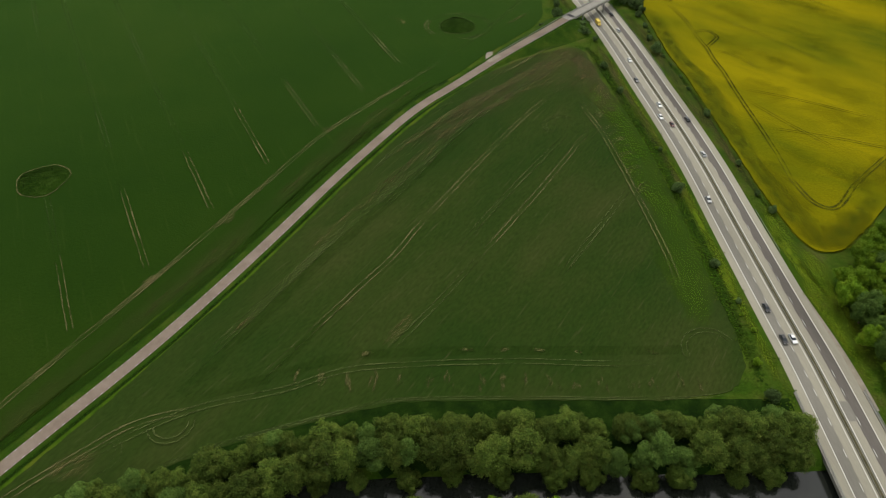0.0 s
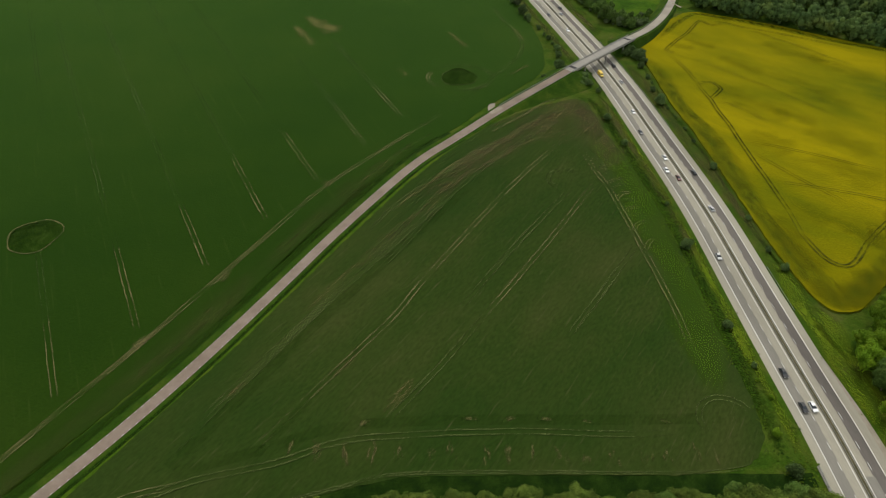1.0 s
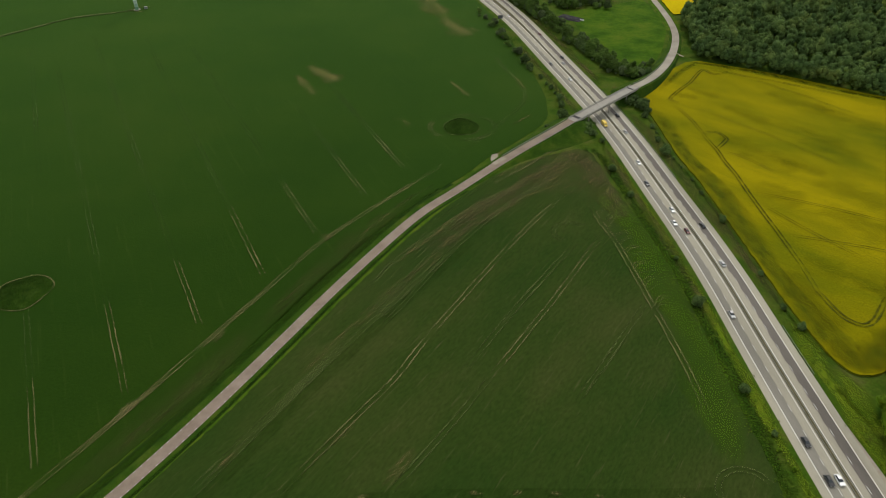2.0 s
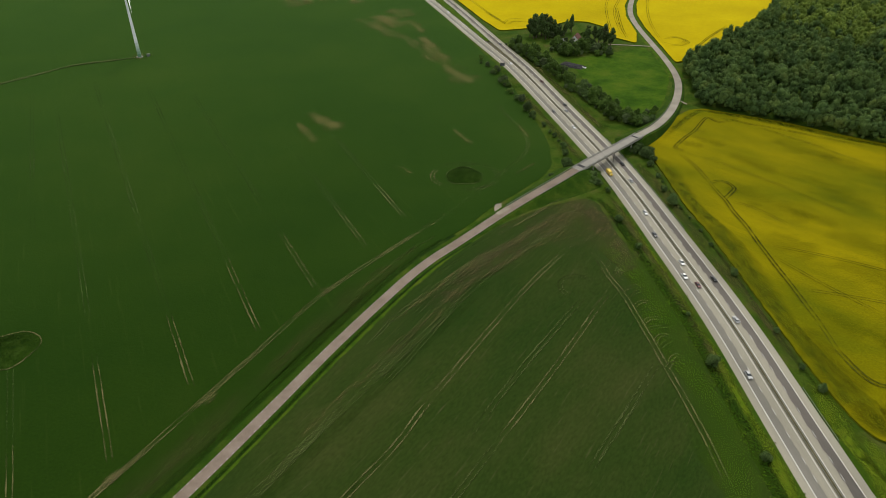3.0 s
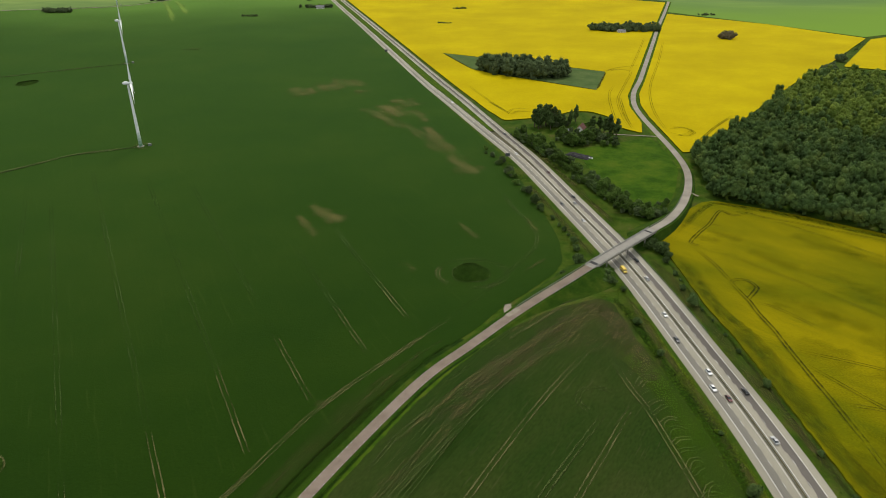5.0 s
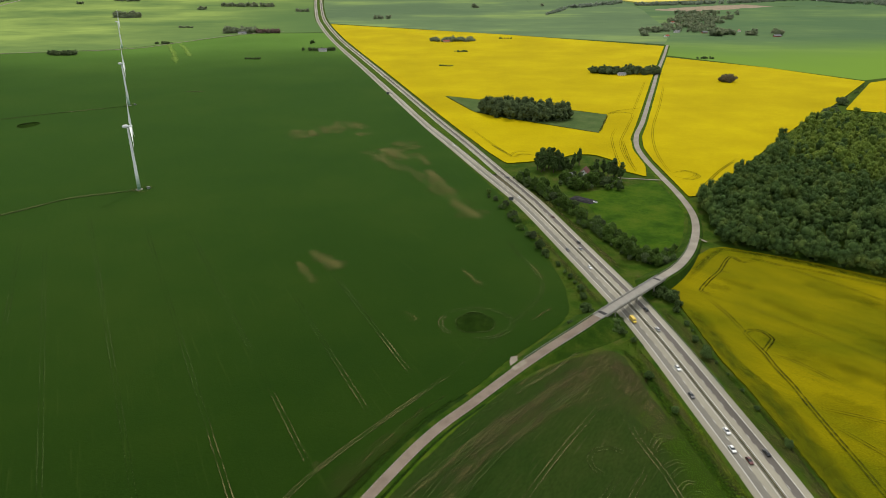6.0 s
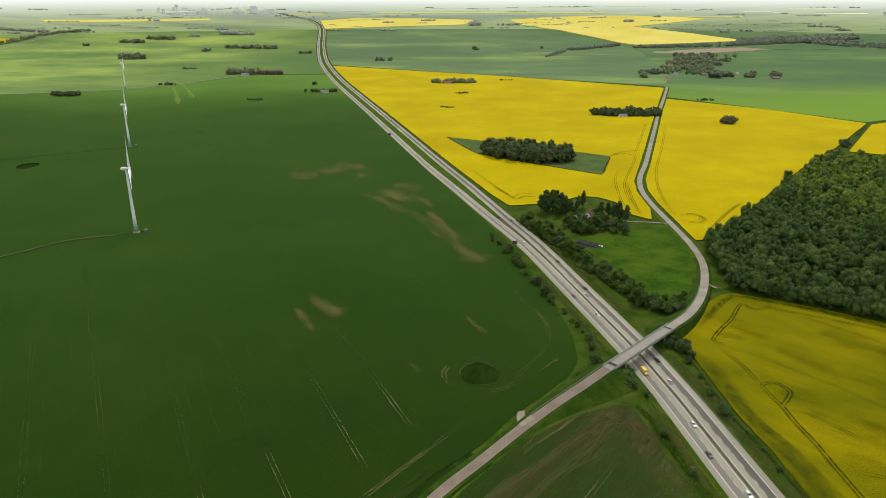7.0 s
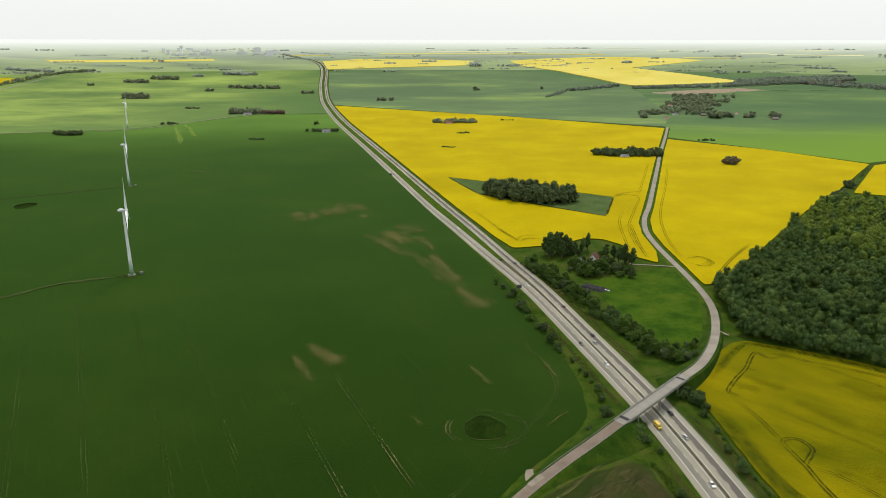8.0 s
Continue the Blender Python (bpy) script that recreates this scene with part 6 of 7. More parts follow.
for v in bm.verts:
    e = max(0.0, 1 - max(abs(v.co.x), abs(v.co.y)) ** 4)
    v.co = (v.co.x * 12.0, v.co.y * 6.0, 1.7 * e * (0.75 + 0.4 * hr.random()) - 0.1)
heap = part("covered_heap", bm, SHEET)
heap.matrix_world = pose(112, 633, 0, 0, 0, -38)
tagged(heap, "low heap under a dark plastic sheet on the meadow", "heap")
bm = bmesh.new()
bmesh.ops.create_icosphere(bm, subdivisions=2, radius=1.0)
for v in bm.verts:
    v.co.z = max(-0.3, v.co.z) * 0.8
for k in range(2):
    b2 = bm.copy()
    ob = part("wrapped_bale", b2, WALL)
    ob.matrix_world = pose(120.5 + 2.2 * k, 627.5 - 1.2 * k, 0.25)
    tagged(ob, "pale wrapped bale beside the covered heap", "bale", "wrapped bales")
bm.free()

# ---- kettle holes grown over with scrub ----
scrub_rng = np.random.default_rng(61)
for x, y, a, b, deep in POTS:
    hole = tagged(base("kettle_hole", x, y, 0.36), "oval kettle hole grown over with dark low scrub in the wheat", "kettle hole", kind="structure")
    n = 9000
    ang, rad = scrub_rng.uniform(0, 6.283, n), np.sqrt(scrub_rng.random(n))
    lump = 1 + 0.05 * np.sin(ang * 3 + x) + 0.03 * np.sin(ang * 5)
    pos = np.c_[a * lump * rad * np.cos(ang), b * lump * rad * np.sin(ang), 0.15 + (2.2 if deep > 1.55 else 1.0) * (1 - rad**2) ** 0.8 * (0.9 + 0.1 * np.sin(ang * 4 + rad * 5)) * scrub_rng.uniform(0.75, 1.15, n)]
    nor = scrub_rng.normal(size=(n, 3)) * 0.30 + np.c_[np.cos(ang) * rad * 0.5, np.sin(ang) * rad * 0.5, np.ones(n)]
    nor /= np.linalg.norm(nor, axis=1)[:, None]
    tt = np.cross(nor, scrub_rng.normal(size=(n, 3)))
    tt /= np.linalg.norm(tt, axis=1)[:, None]
    bb = np.cross(nor, tt)
    sz = scrub_rng.uniform(0.16, 0.36, n)[:, None]
    v = np.stack([pos - tt * sz, pos - bb * sz * 0.8, pos + tt * sz, pos + bb * sz * 0.8], 1).reshape(-1, 3)
    k = np.arange(n)[:, None] * 4
    put("scrub", quick("scrub", v, np.hstack([k, k + 1, k + 2, k + 3])), SCRUB, hole, "low leafy scrub")
    rim = np.array([(1.02 * a * (1 + 0.05 * math.sin(3 * q + x) + 0.03 * math.sin(5 * q)) * math.cos(q), 1.02 * b * (1 + 0.05 * math.sin(3 * q + x) + 0.03 * math.sin(5 * q)) * math.sin(q)) for q in np.linspace(0, 6.283, 60)])
    strip("rim", rim, -0.45, 0.45, 0.12, TRACK if deep < 1.4 else FAINT, hole, "pale worn rim")

# ---- the wood: one closed canopy ----
def in_shape(x, y, shape):
    hit = False
    for i in range(len(shape)):
        (x0, y0), (x1, y1) = shape[i - 1], shape[i]
        if (y0 > y) != (y1 > y) and x < (x1 - x0) * (y - y0) / (y1 - y0) + x0:
            hit = not hit
    return hit


def canopy(name, spots, kinds, material, label, category, trunks=True):
    """Many far trees as one mesh: each spot is x, y, size, turn."""
    vs, fs, n = [], [], 0
    for i, (x, y, s, t) in enumerate(spots):
        v, f = kinds[i % len(kinds)]
        ca, sa = math.cos(t), math.sin(t)
        w = np.c_[v[:, 0] * ca - v[:, 1] * sa, v[:, 0] * sa + v[:, 1] * ca, v[:, 2]] * s + (x, y, float(height(x, y)) - 0.3)
        vs.append(w)
        fs.append(f + n)
        n += len(v)
    me = quick(name, np.vstack(vs), np.vstack(fs))
    return tagged(put(name, me, material), label, category, kind="stuff")


WOOD = [(199, 540), (213, 631), (306, 733), (386, 841), (470, 945), (494, 958), (520, 954), (552, 925), (660, 830), (520, 640), (430, 402), (300, 467), (250, 502)]
wood_kinds = [crown_arrays(100 + k, 6.2, 1.0, 14.0 + 1.7 * (k % 4), 9, 460, 0.42, 1.2, lobe=(0.28, 0.48), inner=0.90, loose=(0.82, 1.14)) for k in range(8)]
spots, cellmap = [], {}
wr = np.random.default_rng(9)
for _ in range(26000):
    x, y = wr.uniform(190, 690), wr.uniform(430, 1010)
    if not in_shape(x, y, WOOD):
        continue
    cx, cy = int(x // 7), int(y // 7)
    near_by = [q for a in (-1, 0, 1) for b in (-1, 0, 1) for q in cellmap.get((cx + a, cy + b), ())]
    if all((x - q[0]) ** 2 + (y - q[1]) ** 2 > 46 for q in near_by):
        cellmap.setdefault((cx, cy), []).append((x, y))
        spots.append((x, y, wr.uniform(0.68, 1.0) * (1.38 if wr.random() < 0.22 else 1.0), wr.uniform(0, 6.28)))
for a, b in (((204, 533.5), (250, 505)), ((250, 505), (300, 469.5)), ((300, 469.5), (432, 405)), ((204, 540), (215, 630))):
    k = int(math.hypot(b[0] - a[0], b[1] - a[1]) / 4.6)      # the closed edge of the wood
    spots += [(a[0] + (b[0] - a[0]) * i / k + wr.uniform(-1, 1), a[1] + (b[1] - a[1]) * i / k + wr.uniform(-1, 1), wr.uniform(0.75, 0.98), wr.uniform(0, 6.28)) for i in range(k)]
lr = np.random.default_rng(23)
# the sunlit part of the wood, split off for its lighter leaf colour
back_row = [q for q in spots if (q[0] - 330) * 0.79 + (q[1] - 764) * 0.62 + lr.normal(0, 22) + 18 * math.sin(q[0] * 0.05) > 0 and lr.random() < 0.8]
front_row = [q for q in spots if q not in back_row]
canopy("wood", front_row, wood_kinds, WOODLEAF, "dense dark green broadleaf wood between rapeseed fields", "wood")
canopy("wood", back_row, wood_kinds, SUNLIT_WOOD, "lighter green part of the wood, sunlight painted into its leaves", "wood")

# ---- far groves, hedges and village trees ----
grove_kinds = [crown_arrays(200 + k, 6.0, -1.5, 9.5 + k, 8, 150, 0.75, 0.95, lobe=(0.28, 0.46), inner=0.88) for k in range(4)]
haze_kinds = [crown_arrays(260 + k, 6.0, -1.5, 9.5 + k, 4, 14, 2.0, 0.9) for k in range(3)]
far_kinds = [crown_arrays(240 + k, 6.0, -1.5, 9.5 + k, 5, 64, 1.3, 0.9) for k in range(4)]
tri_kinds = [crown_arrays(220 + k, 6.4, -1.5, 13.5 + 0.7 * k, 16, 560, 0.42, 1.0, lobe=(0.22, 0.38), inner=0.90, loose=(0.80, 1.2)) for k in range(3)]


def grove(x, y, long, deep, size, count, material, label, kinds=None, turn=0.0, name="tree_grove"):
    g = np.random.default_rng(int(abs(x) * 3 + abs(y)))
    spots = []
    for _ in range(int(count * 1.5)):
        u, v = g.uniform(-1, 1), g.uniform(-1, 1)
        v *= math.sqrt(max(0.05, 1 - u * u))
        a, b = u * long / 2, v * deep / 2
        ca, sa = math.cos(radians(turn)), math.sin(radians(turn))
        spots.append((x + a * ca - b * sa, y + a * sa + b * ca, size * 1.15 * g.uniform(0.7, 1.15), g.uniform(0, 6.28)))
    return canopy(name, spots, kinds or (haze_kinds if y > 3500 else far_kinds if y > 2400 else grove_kinds), material, label, "trees")


grove(92, 974, 122, 60, 1.3, 90, GROVELEAF, "dark oval grove standing in the fallow wedge", tri_kinds, -24)
grove(310, 1330, 118, 36, 1.15, 70, GROVELEAF, "grove of trees round a farm in the rapeseed", None, -4)
grove(-5, 1835, 110, 40, 0.95, 46, FARLEAF, "grove round a farm in the far rapeseed")
grove(14, 1630, 28, 12, 0.4, 12, GROVELEAF, "low clump of bushes in the rapeseed")
grove(-17, 1420, 26, 10, 0.32, 12, GROVELEAF, "low clump of bushes in the rapeseed")
grove(132, 1890, 34, 12, 0.4, 10, GROVELEAF, "low clump of bushes in the rapeseed")
grove(465, 1238, 19, 12, 1.15, 9, TWIGS, "lone clump of brownish half-bare trees in the rapeseed")
grove(524, 1525, 32, 10, 0.45, 9, GROVELEAF, "low dark clump at the field edge")
grove(-865, 1588, 58, 20, 0.85, 26, GROVELEAF, "dark block of trees by the turbine track")
grove(-1138, 2530, 92, 40, 1.6, 34, FARLEAF, "brownish round grove on the plain")
grove(-719, 1790, 46, 14, 0.55, 12, GROVELEAF, "small clump on the plain")
grove(-811, 2190, 46, 14, 0.55, 12, FARLEAF, "small clump on the plain")
grove(-600, 2045, 90, 40, 1.5, 34, FARLEAF, "farm grove on the plain")
grove(-520, 2040, 70, 24, 1.0, 18, COPPER, "copper-leaved trees beside a farm")
grove(-425, 1522, 34, 10, 0.4, 12, GROVELEAF, "low clump in the wheat")
grove(-312, 1660, 72, 16, 0.7, 18, GROVELEAF, "trees beside a white house near the motorway")
grove(-352, 1790, 8, 5, 0.8, 3, DARKLEAF, "lone trees in the wheat")
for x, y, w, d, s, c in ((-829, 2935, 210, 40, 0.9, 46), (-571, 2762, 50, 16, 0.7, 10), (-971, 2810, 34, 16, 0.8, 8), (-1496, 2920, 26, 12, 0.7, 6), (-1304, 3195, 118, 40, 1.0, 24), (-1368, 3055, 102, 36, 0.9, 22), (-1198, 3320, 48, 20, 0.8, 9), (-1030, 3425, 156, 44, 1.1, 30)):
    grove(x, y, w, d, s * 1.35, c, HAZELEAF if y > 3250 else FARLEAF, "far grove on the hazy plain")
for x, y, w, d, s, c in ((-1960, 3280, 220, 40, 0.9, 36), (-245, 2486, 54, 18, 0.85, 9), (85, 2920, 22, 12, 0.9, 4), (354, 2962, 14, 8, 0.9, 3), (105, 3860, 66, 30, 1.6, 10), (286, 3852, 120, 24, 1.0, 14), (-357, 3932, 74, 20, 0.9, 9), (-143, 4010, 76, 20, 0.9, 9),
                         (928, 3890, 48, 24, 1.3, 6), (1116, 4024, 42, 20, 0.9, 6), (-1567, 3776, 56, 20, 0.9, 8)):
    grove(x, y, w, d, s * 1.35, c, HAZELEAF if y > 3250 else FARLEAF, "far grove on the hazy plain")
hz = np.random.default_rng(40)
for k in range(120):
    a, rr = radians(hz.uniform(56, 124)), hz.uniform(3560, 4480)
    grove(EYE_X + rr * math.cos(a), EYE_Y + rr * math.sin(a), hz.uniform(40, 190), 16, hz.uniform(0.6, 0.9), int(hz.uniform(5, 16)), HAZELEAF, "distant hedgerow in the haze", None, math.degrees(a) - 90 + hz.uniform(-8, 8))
grove(561, 1053, 10, 7, 0.95, 4, GROVELEAF, "round tree on the grass strip between two rapeseed fields")
grove(505, 981, 26, 12, 0.95, 9, GROVELEAF, "trees at the corner of the wood", None, 40)
grove(650, 1170, 90, 5, 0.22, 12, GROVELEAF, "low scrub on the strip between two rapeseed fields", None, 54)
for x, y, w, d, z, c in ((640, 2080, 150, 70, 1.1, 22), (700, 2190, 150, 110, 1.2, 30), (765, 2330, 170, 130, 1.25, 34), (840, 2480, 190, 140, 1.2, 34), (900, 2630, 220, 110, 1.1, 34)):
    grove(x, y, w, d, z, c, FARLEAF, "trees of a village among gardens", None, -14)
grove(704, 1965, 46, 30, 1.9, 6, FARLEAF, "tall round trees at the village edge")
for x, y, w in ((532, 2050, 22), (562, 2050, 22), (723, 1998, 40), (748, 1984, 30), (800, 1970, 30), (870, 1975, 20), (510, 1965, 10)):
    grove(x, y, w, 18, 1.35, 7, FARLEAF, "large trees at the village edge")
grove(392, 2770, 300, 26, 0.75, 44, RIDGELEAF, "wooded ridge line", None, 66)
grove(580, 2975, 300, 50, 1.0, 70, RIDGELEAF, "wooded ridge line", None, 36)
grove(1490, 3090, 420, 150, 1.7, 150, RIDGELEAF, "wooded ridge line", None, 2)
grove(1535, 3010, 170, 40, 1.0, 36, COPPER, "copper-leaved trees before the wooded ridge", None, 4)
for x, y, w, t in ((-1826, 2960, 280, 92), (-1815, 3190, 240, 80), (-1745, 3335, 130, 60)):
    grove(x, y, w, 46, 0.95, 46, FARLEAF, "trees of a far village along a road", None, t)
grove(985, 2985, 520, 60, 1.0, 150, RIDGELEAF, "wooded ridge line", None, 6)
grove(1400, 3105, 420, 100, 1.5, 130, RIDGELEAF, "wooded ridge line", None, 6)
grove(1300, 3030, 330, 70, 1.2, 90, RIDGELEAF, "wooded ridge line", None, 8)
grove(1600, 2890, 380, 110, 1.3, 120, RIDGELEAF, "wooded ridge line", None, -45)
for x, y, t, lg, wl, rf, lb in ((300, 1308, 10, 14, WALL, SLATE, "farmhouse with a grey roof in a grove"), (-20, 1815, 0, 16, WALL, TILE, "far farmhouse among trees"), (-300, 1648, 5, 18, WALL, SLATE, "white house near the motorway"), (-590, 2018, 20, 22, WALL, SLATE, "white barn on the plain"),
                                (560, 1930, 40, 14, WALL, TILE, "village house with a red roof"), (690, 2020, 10, 14, BRICK, SLATE, "red brick village house among trees"), (800, 2060, 70, 16, WALL, TILE, "village house with a red roof"), (760, 2200, 20, 14, WALL, SLATE, "white rendered village house under trees"), (850, 1930, 0, 18, BRICK, SLATE, "long low brick village barn"), (690, 2320, 35, 14, WALL, TILE, "village house with a red roof"), (1478, 2990, 8, 26, WALL, TILE, "far house with a red roof by the ridge"), (1535, 2975, 20, 30, BRICK, TILE, "far red brick farm by the ridge"), (620, 2040, 15, 15, WALL, SLATE, "white village house with a grey roof")):
    house(x, y, t, lg, 8, 3.2, 3.0, wl, rf, lb)

# far town on the horizon
def town_block(degrees, wide, tall):
    """A tower block with its roof storey, far off in the town."""
    a = radians(degrees)
    x, y = EYE_X + 4260 * math.cos(a), EYE_Y + 4260 * math.sin(a)
    bm = bmesh.new()
    box(bm, -wide / 2, wide / 2, -9, 9, -3, tall)
    box(bm, -wide / 5, wide / 5, -4, 4, tall, tall + 4)
    ob = part("far_building", bm, TOWN)
    ob.matrix_world = pose(x, y, float(far_rise(x, y)) + 2.4, 0, 0, degrees - 90)
    tagged(ob, "pale tower block of a far hazy town", "building", "buildings of the far town")


for spec in ((105.6, 40, 36), (104.6, 52, 20), (104.2, 30, 22), (106.8, 60, 12), (109.4, 50, 14)):
    town_block(*spec)
water_a = radians(111.2)
wx, wy = EYE_X + 4230 * math.cos(water_a), EYE_Y + 4230 * math.sin(water_a)
tower = tagged(base("water_tower", wx, wy, float(far_rise(wx, wy)) + 2.0), "pale concrete water tower of a far town", "water tower")
bm = bmesh.new()
tube(bm, (0, 0, -3), (0, 0, 38), 5.0, 4.0, 14)
part("shaft", bm, TOWN, tower)
bm = bmesh.new()
tube(bm, (0, 0, 38), (0, 0, 44), 4.0, 11.0, 16)
tube(bm, (0, 0, 44), (0, 0, 52), 11.0, 10.5, 16)
part("tank", bm, TOWN, tower, "round white tank")
tr = np.random.default_rng(14)
for k in range(16):
    a = radians(90 + tr.uniform(13, 24))
    rr = tr.uniform(4180, 4420)
    x, y = EYE_X + rr * math.cos(a), EYE_Y + rr * math.sin(a)
    bm = bmesh.new()
    hgt = float(tr.uniform(4, 9)) if k > 3 else float(tr.uniform(14, 26))
    wd = float(tr.uniform(20, 60)) if k > 3 else 18.0
    box(bm, -wd / 2, wd / 2, -8, 8, -2, hgt)
    box(bm, -wd / 2 - 0.6, wd / 2 + 0.6, -8.6, 8.6, hgt, hgt + 0.8)
    ob = part("far_building", bm, TOWN)
    ob.matrix_world = pose(x, y, float(far_rise(x, y)) + 2.4, 0, 0, 15)
    tagged(ob, "pale building of a far hazy town", "building", "buildings of the far town")


# ---- access tracks ----
def lane(points, half, material, label, lift=0.45):
    line, _ = smooth_line(points, 12)
    z = far_rise(line[:, 0], line[:, 1])
    return tagged(strip("farm_track", line, -half, half, z, material, lift=lift), label, "track", kind="structure")


lane([(-420, 545), (-379, 599), (-351, 633), (-317, 650), (-289, 664)], 0.8, DITCH, "grassy access track to a wind turbine")
for pts, half in (([(-430, 540), (-379, 599), (-351, 633), (-317, 650), (-289, 660)], 3.0), ([(-700, 878), (-608, 953), (-537, 1003), (-478, 1038)], 3.0), ([(-436, 1150), (-419, 1154), (-402, 1153)], 5.0)):
    smear("pale_strip", pts, half, 0.66, FAINT, crop_marks, "paler strip of crop")
for pts in ([(-715, 1800), (-640, 1640), (-560, 1450)], [(-685, 1800), (-630, 1690), (-565, 1545)]):
    smear("pale_strip", pts, 7.0, 0.66, LIGHT_CROP, crop_marks, "lighter strip of crop")
lane([(-700, 880), (-608, 955), (-537, 1005), (-476, 1040)], 1.0, DITCH, "grassy access track to a wind turbine")
lane([(-1400, 1460), (-1029, 1608), (-776, 1684), (-688, 1822), (-607, 1978), (-488, 2075)], 2.5, GRAVEL, "pale gravel farm track across the plain", lift=0.6)
lane([(150, 700), (162.9, 697), (174.5, 695.3), (192.6, 692), (198.6, 691)], 1.1, GRAVEL, "pale gravel drive to the farmhouse")
lane([(-1731, 2650), (-1774, 2994), (-1784, 3232)], 5, GRAVEL, "far pale road towards a village", lift=0.6)


# ---- wind turbines ----
KIOSK = paint("kiosk_paint", (0.13, 0.15, 0.125), 0.6)


BANDS = [paint("tower_green_%s" % n, c, 0.5) for n, c in (("deep", (0.10, 0.21, 0.12)), ("mid", (0.20, 0.32, 0.22)), ("soft", (0.32, 0.43, 0.34)), ("light", (0.45, 0.54, 0.47)), ("pale", (0.57, 0.63, 0.58)))]


def wind_turbine(x, y, hub, blade, face, first):
    t = tagged(base("wind_turbine", x, y, float(far_rise(x, y)), face), "white three-bladed wind turbine standing in wheat", "wind turbine", "wind turbines")
    bm = bmesh.new()
    tube(bm, (0, 0, -1), (0, 0, 0.6), 3.4, 3.2, 24)
    part("foundation", bm, CONCRETE, t, "round concrete foundation")
    bm = bmesh.new()
    girth = lambda h: 1.75 - 0.50 * h / (hub * 0.5) if h < hub * 0.5 else 1.25 - 0.40 * (h - hub * 0.5) / (hub * 0.5 - 1.2)
    tube(bm, (0, 0, 14.0), (0, 0, hub * 0.5), girth(14.0), 1.25, 24)
    tube(bm, (0, 0, hub * 0.5), (0, 0, hub - 1.2), 1.25, 0.85, 24)
    part("tower", bm, TURBINE_WHITE, t, "tapered white steel tower")
    for k, band in enumerate(BANDS):
        bm = bmesh.new()
        tube(bm, (0, 0, 0.5 + 2.7 * k), (0, 0, 0.5 + 2.7 * (k + 1)), girth(0.5 + 2.7 * k), girth(3.2 + 2.7 * k), 24)
        part("tower_band", bm, band, t, "green painted band of the tower's foot")
    bm = bmesh.new()
    bmesh.ops.create_uvsphere(bm, u_segments=20, v_segments=14, radius=1.0, matrix=Matrix.Translation((0, 1.6, hub + 0.1)) @ Matrix.Rotation(radians(90), 4, "X") @ Matrix.Diagonal((1.6, 1.7, 3.0, 1)))
    part("nacelle", bm, TURBINE_WHITE, t, "white nacelle")
    bm = bmesh.new()
    bmesh.ops.create_uvsphere(bm, u_segments=16, v_segments=10, radius=1.4, matrix=Matrix.Translation((0, -2.5, hub)) @ Matrix.Diagonal((1, 1.3, 1, 1)))
    rotor = part("hub", bm, TURBINE_WHITE, t, "rounded rotor hub")
    for k in range(3):
        bm = bmesh.new()
        rows = []
        for i in range(13):
            u = i / 12
            r = 0.8 + u * blade
            chord = (1.3 if u < 0.06 else 2.6 * (1 - u) ** 0.9 + 0.25)
            thick = 1.2 if u < 0.06 else 0.62 * (1 - u) + 0.1
            tw = radians(52 * (1 - u) + 12)
            ring = []
            for a in np.linspace(0, 2 * math.pi, 8, endpoint=False):
                px, py = (math.cos(a) * 0.5 + (0.15 if u >= 0.06 else 0)) * chord, math.sin(a) * 0.5 * thick
                ring.append(bm.verts.new((px * math.cos(tw) - py * math.sin(tw), -2.9 + px * math.sin(tw) + py * math.cos(tw) - 0.4 * u, r)))
            rows.append(ring)
        for i in range(12):
            for j in range(8):
                bm.faces.new((rows[i][j], rows[i][(j + 1) % 8], rows[i + 1][(j + 1) % 8], rows[i + 1][j]))
        bm.faces.new(rows[-1])
        bmesh.ops.transform(bm, matrix=Matrix.Rotation(radians(first + 120 * k), 4, "Y"), verts=bm.verts[:])
        bmesh.ops.translate(bm, vec=(0, 0, hub), verts=bm.verts[:])
        part("blade", bm, TURBINE_WHITE, t, "slender white rotor blade")
    bm = bmesh.new()
    box(bm, 6.5, 9.5, -1.2, 1.2, -0.2, 2.3, bevel=0.1)
    kiosk = tagged(part("transformer_kiosk", bm, KIOSK), "small grey-green transformer kiosk beside a wind turbine", "kiosk", "transformer kiosks")
    kiosk.matrix_world = pose(x, y, float(far_rise(x, y)), 0, 0, 20)
    return t


TURBINES = ((-298, 660, 60, 28, 113, 2), (-477, 1044, 60, 28, 113, -6), (-784, 1703, 60, 28, 113, 3))
for spec in TURBINES:
    pad = [(spec[0] + 3 + 9 * math.cos(q), spec[1] + 8 * math.sin(q)) for q in np.linspace(0, 6.0, 14)]
    tagged(smear("turbine_pad", pad, 2.6, 0.75, BARE_UP), "worn earth ring round a turbine's foot", "track", kind="structure")
    wind_turbine(*spec)


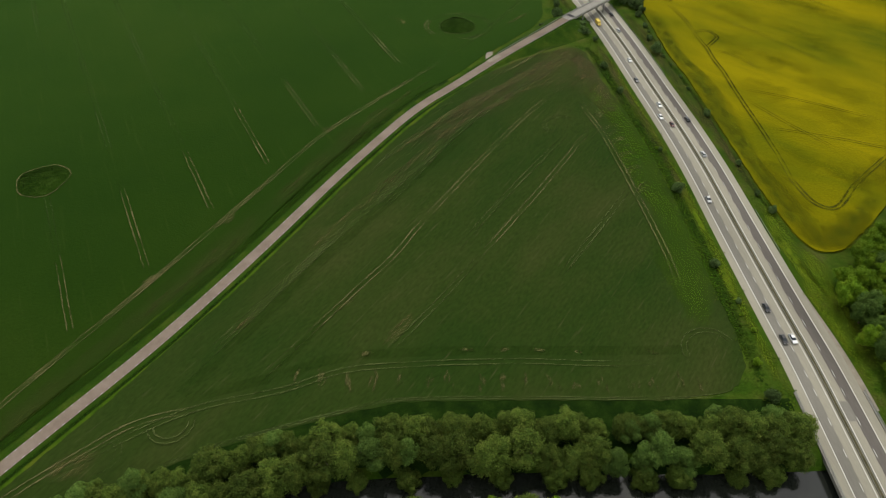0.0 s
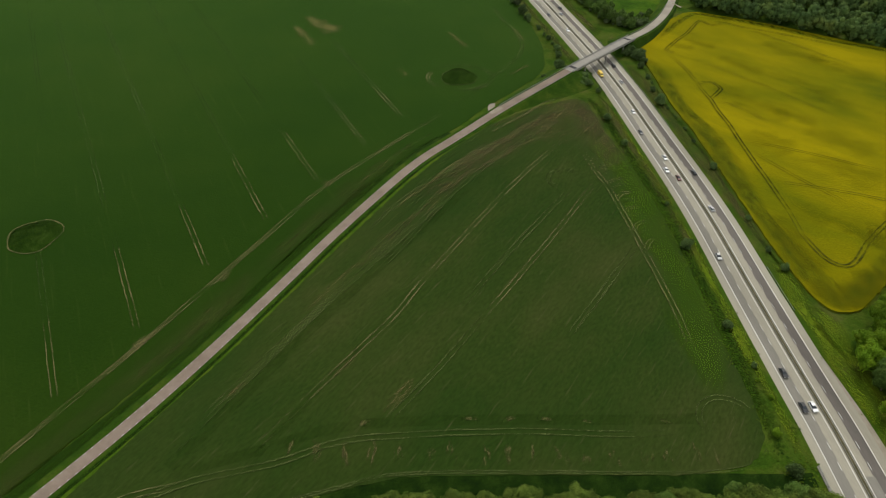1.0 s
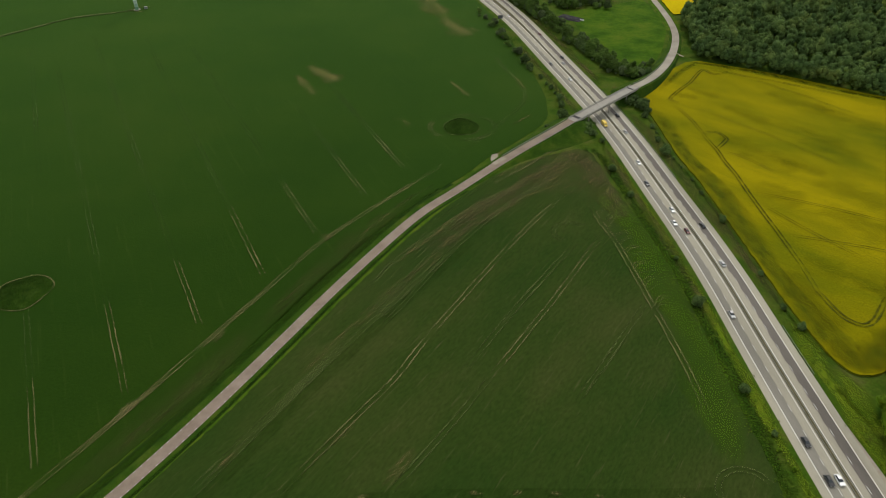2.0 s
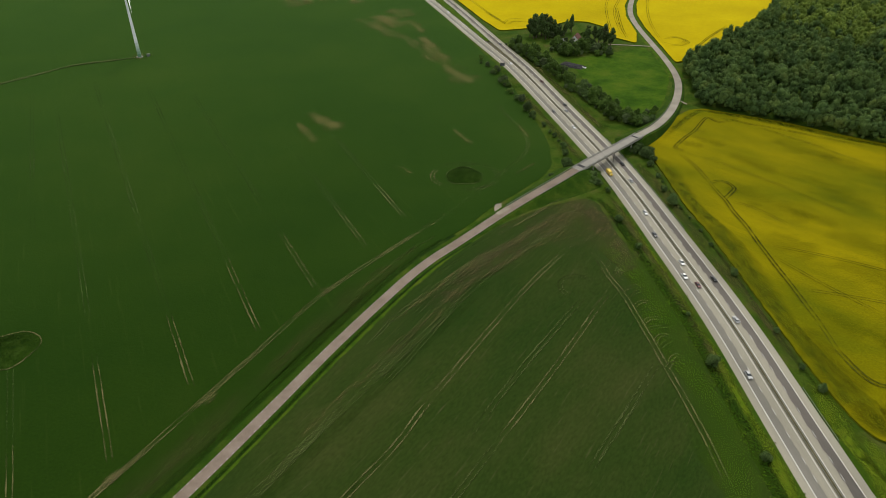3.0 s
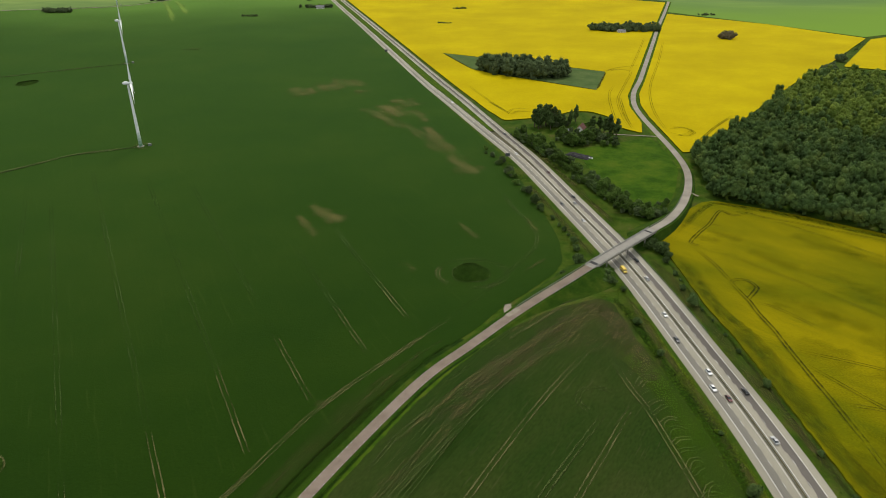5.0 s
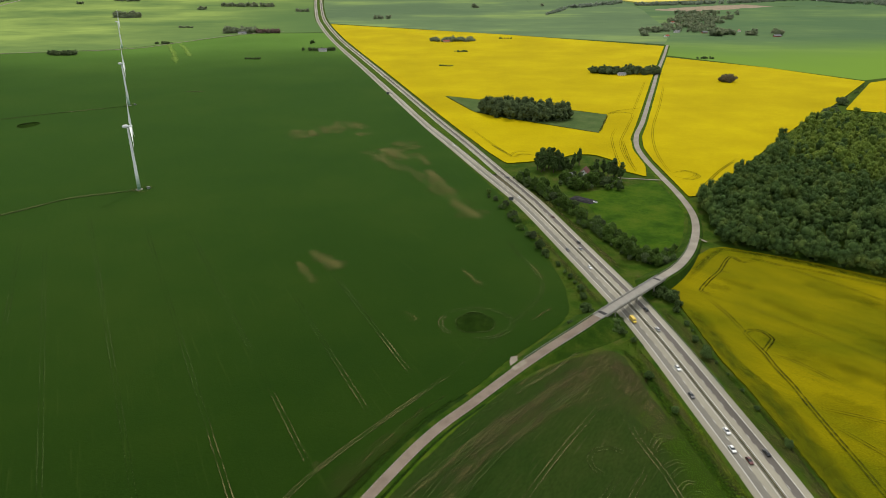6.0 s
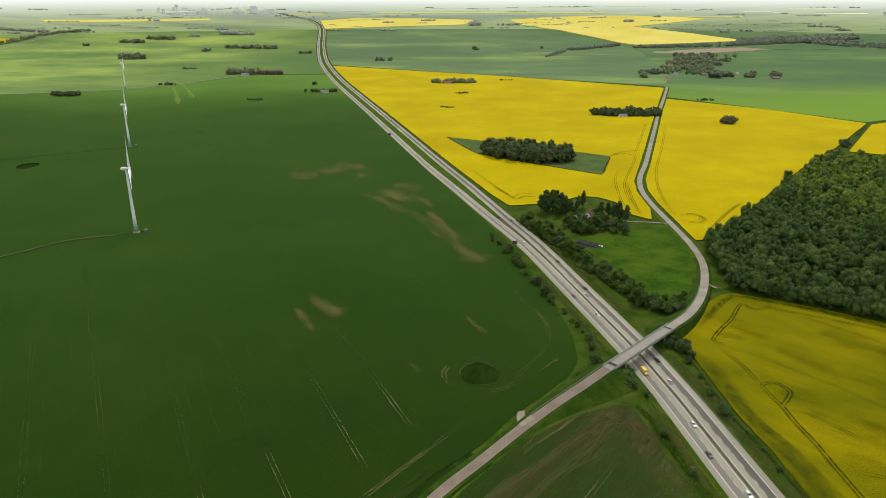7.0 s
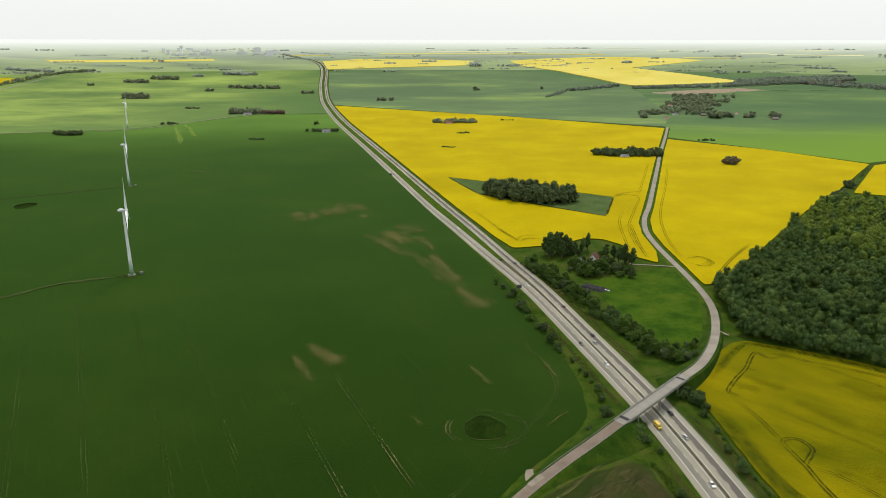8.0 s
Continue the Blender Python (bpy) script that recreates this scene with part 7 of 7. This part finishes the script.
# ---- cars ----
def car(x, y, heading, colour, label, kind="car"):
    long, wide, tall = (4.6, 1.85, 1.45) if kind == "car" else (6.2, 2.1, 2.6)
    c = tagged(base("car" if kind == "car" else "van", x, y, 0.16, heading), label, "car" if kind == "car" else "van", "traffic on the motorway")
    if kind == "car":
        side = [(-2.3, 0.35), (-2.3, 0.75), (-2.05, 0.95), (-1.3, 1.0), (1.15, 0.98), (2.15, 0.82), (2.3, 0.6), (2.3, 0.35)]
        cabin = [(-1.9, 0.96), (-1.35, 1.42), (0.2, 1.45), (1.1, 0.98)]
    else:
        side = [(-3.1, 0.4), (-3.1, 2.4), (-2.9, 2.55), (1.5, 2.55), (2.1, 1.5), (3.0, 1.2), (3.1, 0.9), (3.1, 0.4)]
        cabin = [(1.0, 2.4), (1.1, 2.5), (1.5, 2.5), (2.12, 1.5)]

    def loft(profile, half, inset):
        bm = bmesh.new()
        a = [bm.verts.new((-half if k == 0 or True else 0, p, q)) for k, (p, q) in enumerate(profile)]
        top = max(q for _, q in profile)
        a = [bm.verts.new((-half + (inset if q > top - 0.12 else 0), p, q)) for p, q in profile]
        b = [bm.verts.new((half - (inset if q > top - 0.12 else 0), p, q)) for p, q in profile]
        for v in [v for v in bm.verts if v not in a and v not in b]:
            bm.verts.remove(v)
        bm.faces.new(a)
        bm.faces.new(b[::-1])
        n = len(a)
        for i in range(n):
            bm.faces.new((a[i], a[(i + 1) % n], b[(i + 1) % n], b[i]))
        bmesh.ops.recalc_face_normals(bm, faces=bm.faces[:])
        return bm

    part("body", loft(side, wide / 2, 0.06), colour, c)
    part("glazed_cabin", loft(cabin, wide / 2 - 0.08 if kind == "car" else wide / 2 + 0.01, 0.22), GLASS, c, "dark glazed cabin")
    if kind == "car":
        bm = bmesh.new()
        box(bm, -0.62, 0.62, -1.3, 0.15, 1.435, 1.48, bevel=0.02)
        part("roof", bm, colour, c)
    wy = 1.4 if kind == "car" else 1.9
    for sx in (-1, 1):
        for sy in (-1, 1):
            bm = bmesh.new()
            tube(bm, (sx * (wide / 2 - 0.22), sy * wy, 0.33), (sx * (wide / 2 - 0.01), sy * wy, 0.33), 0.33, 0.33, 14)
            wheel = part("wheel", bm, RUBBER, c)
            bm = bmesh.new()
            tube(bm, (sx * (wide / 2 - 0.03), sy * wy, 0.33), (sx * (wide / 2 + 0.01), sy * wy, 0.33), 0.2, 0.18, 10)
            part("rim", bm, STEEL, wheel)
        bm = bmesh.new()
        box(bm, sx * (wide / 2 - 0.35) - 0.2, sx * (wide / 2 - 0.35) + 0.2, long / 2 - 0.1, long / 2 + 0.02, 0.6, 0.75)
        part("headlight", bm, WALL, c, "clear headlight")
    return c


P_WHITE, P_BLACK, P_SILVER = paint("white_car_paint", (0.75, 0.75, 0.74)), paint("black_car_paint", (0.018, 0.018, 0.02)), paint("silver_car_paint", (0.42, 0.42, 0.42))
P_DARK, P_RED, P_YELLOW = paint("dark_grey_car_paint", (0.06, 0.06, 0.065)), paint("dark_red_car_paint", (0.10, 0.02, 0.018)), paint("yellow_van_paint", (0.62, 0.43, 0.03))
TRAFFIC = [(163, -1, 1, P_BLACK, "black car"), (144, -1, 1, P_BLACK, "black car"), (146, -1, 0, P_WHITE, "white car"), (228, -1, 1, P_SILVER, "silver car"), (265, 1, 0, P_SILVER, "silver car"), (299, 1, 1, P_BLACK, "black car"), (292, -1, 0, P_RED, "dark red car"),
           (314, -1, 0, P_WHITE, "white car"), (301, -1, 1, P_WHITE, "white car"), (363, -1, 0, P_WHITE, "white car"), (430, 1, 1, P_BLACK, "black car"), (405, 1, 0, P_SILVER, "silver car"), (492, -1, 0, P_WHITE, "white car"), (522, -1, 1, P_DARK, "dark grey car"), (532, 1, 1, P_BLACK, "black car"),
           (523, 1, 0, P_SILVER, "silver car"), (588, 1, 1, P_RED, "dark red car"), (639, -1, 0, P_WHITE, "white car"), (696, 1, 1, P_DARK, "dark grey car"), (824, -1, 0, P_WHITE, "white car"), (1141, -1, 1, P_DARK, "dark grey car"), (1359, 1, 1, P_DARK, "dark grey car"), (1295, 1, 0, P_DARK, "dark grey car"), (1266, 1, 1, P_BLACK, "black car"), (340, -1, 1, P_DARK, "dark grey car")]
for y, s, slow, colour, text in TRAFFIC:
    i = int(np.argmin(np.abs(MOTOR[:, 1] - y)))
    off = s * (HALF[i] + (5.7 if slow else 2.1))
    x, yy = MOTOR[i, :2] + motor_way[i] * off
    turn = math.degrees(math.atan2(-(MOTOR[i + 1, 0] - MOTOR[i, 0]), MOTOR[i + 1, 1] - MOTOR[i, 1]))
    car(x, yy, turn + (180 if s < 0 else 0), colour, text + " in the " + ("slow" if slow else "fast") + " lane of the motorway")
i = int(np.argmin(np.abs(MOTOR[:, 1] - 415)))
x, yy = MOTOR[i, :2] + motor_way[i] * -(HALF[i] + 5.6)
car(x, yy, 191, P_YELLOW, "yellow van just past the overpass", "van")


# ---- road signs beside the motorway ----
def road_sign(x, y, turn):
    sgn = tagged(base("road_sign", x, y, 0.0, turn), "large dark-backed direction sign on two posts", "road sign", "motorway signs")
    bm = bmesh.new()
    box(bm, -2.2, 2.2, -0.06, 0.06, 2.0, 5.0, bevel=0.03)
    part("panel", bm, paint("sign_back", (0.05, 0.055, 0.06), 0.6), sgn, "dark grey sign back")
    for px in (-1.5, 1.5):
        bm = bmesh.new()
        tube(bm, (px, 0.15, -0.3), (px, 0.15, 4.8), 0.12, 0.12, 10)
        part("post", bm, STEEL, sgn, "steel post")


for y in (631, 1128):
    x, yy = beside(y, -15.5 - (HALF[int(np.argmin(np.abs(MOTOR[:, 1] - y)))] - 1.15))
    road_sign(x + 1.0, yy, 12)
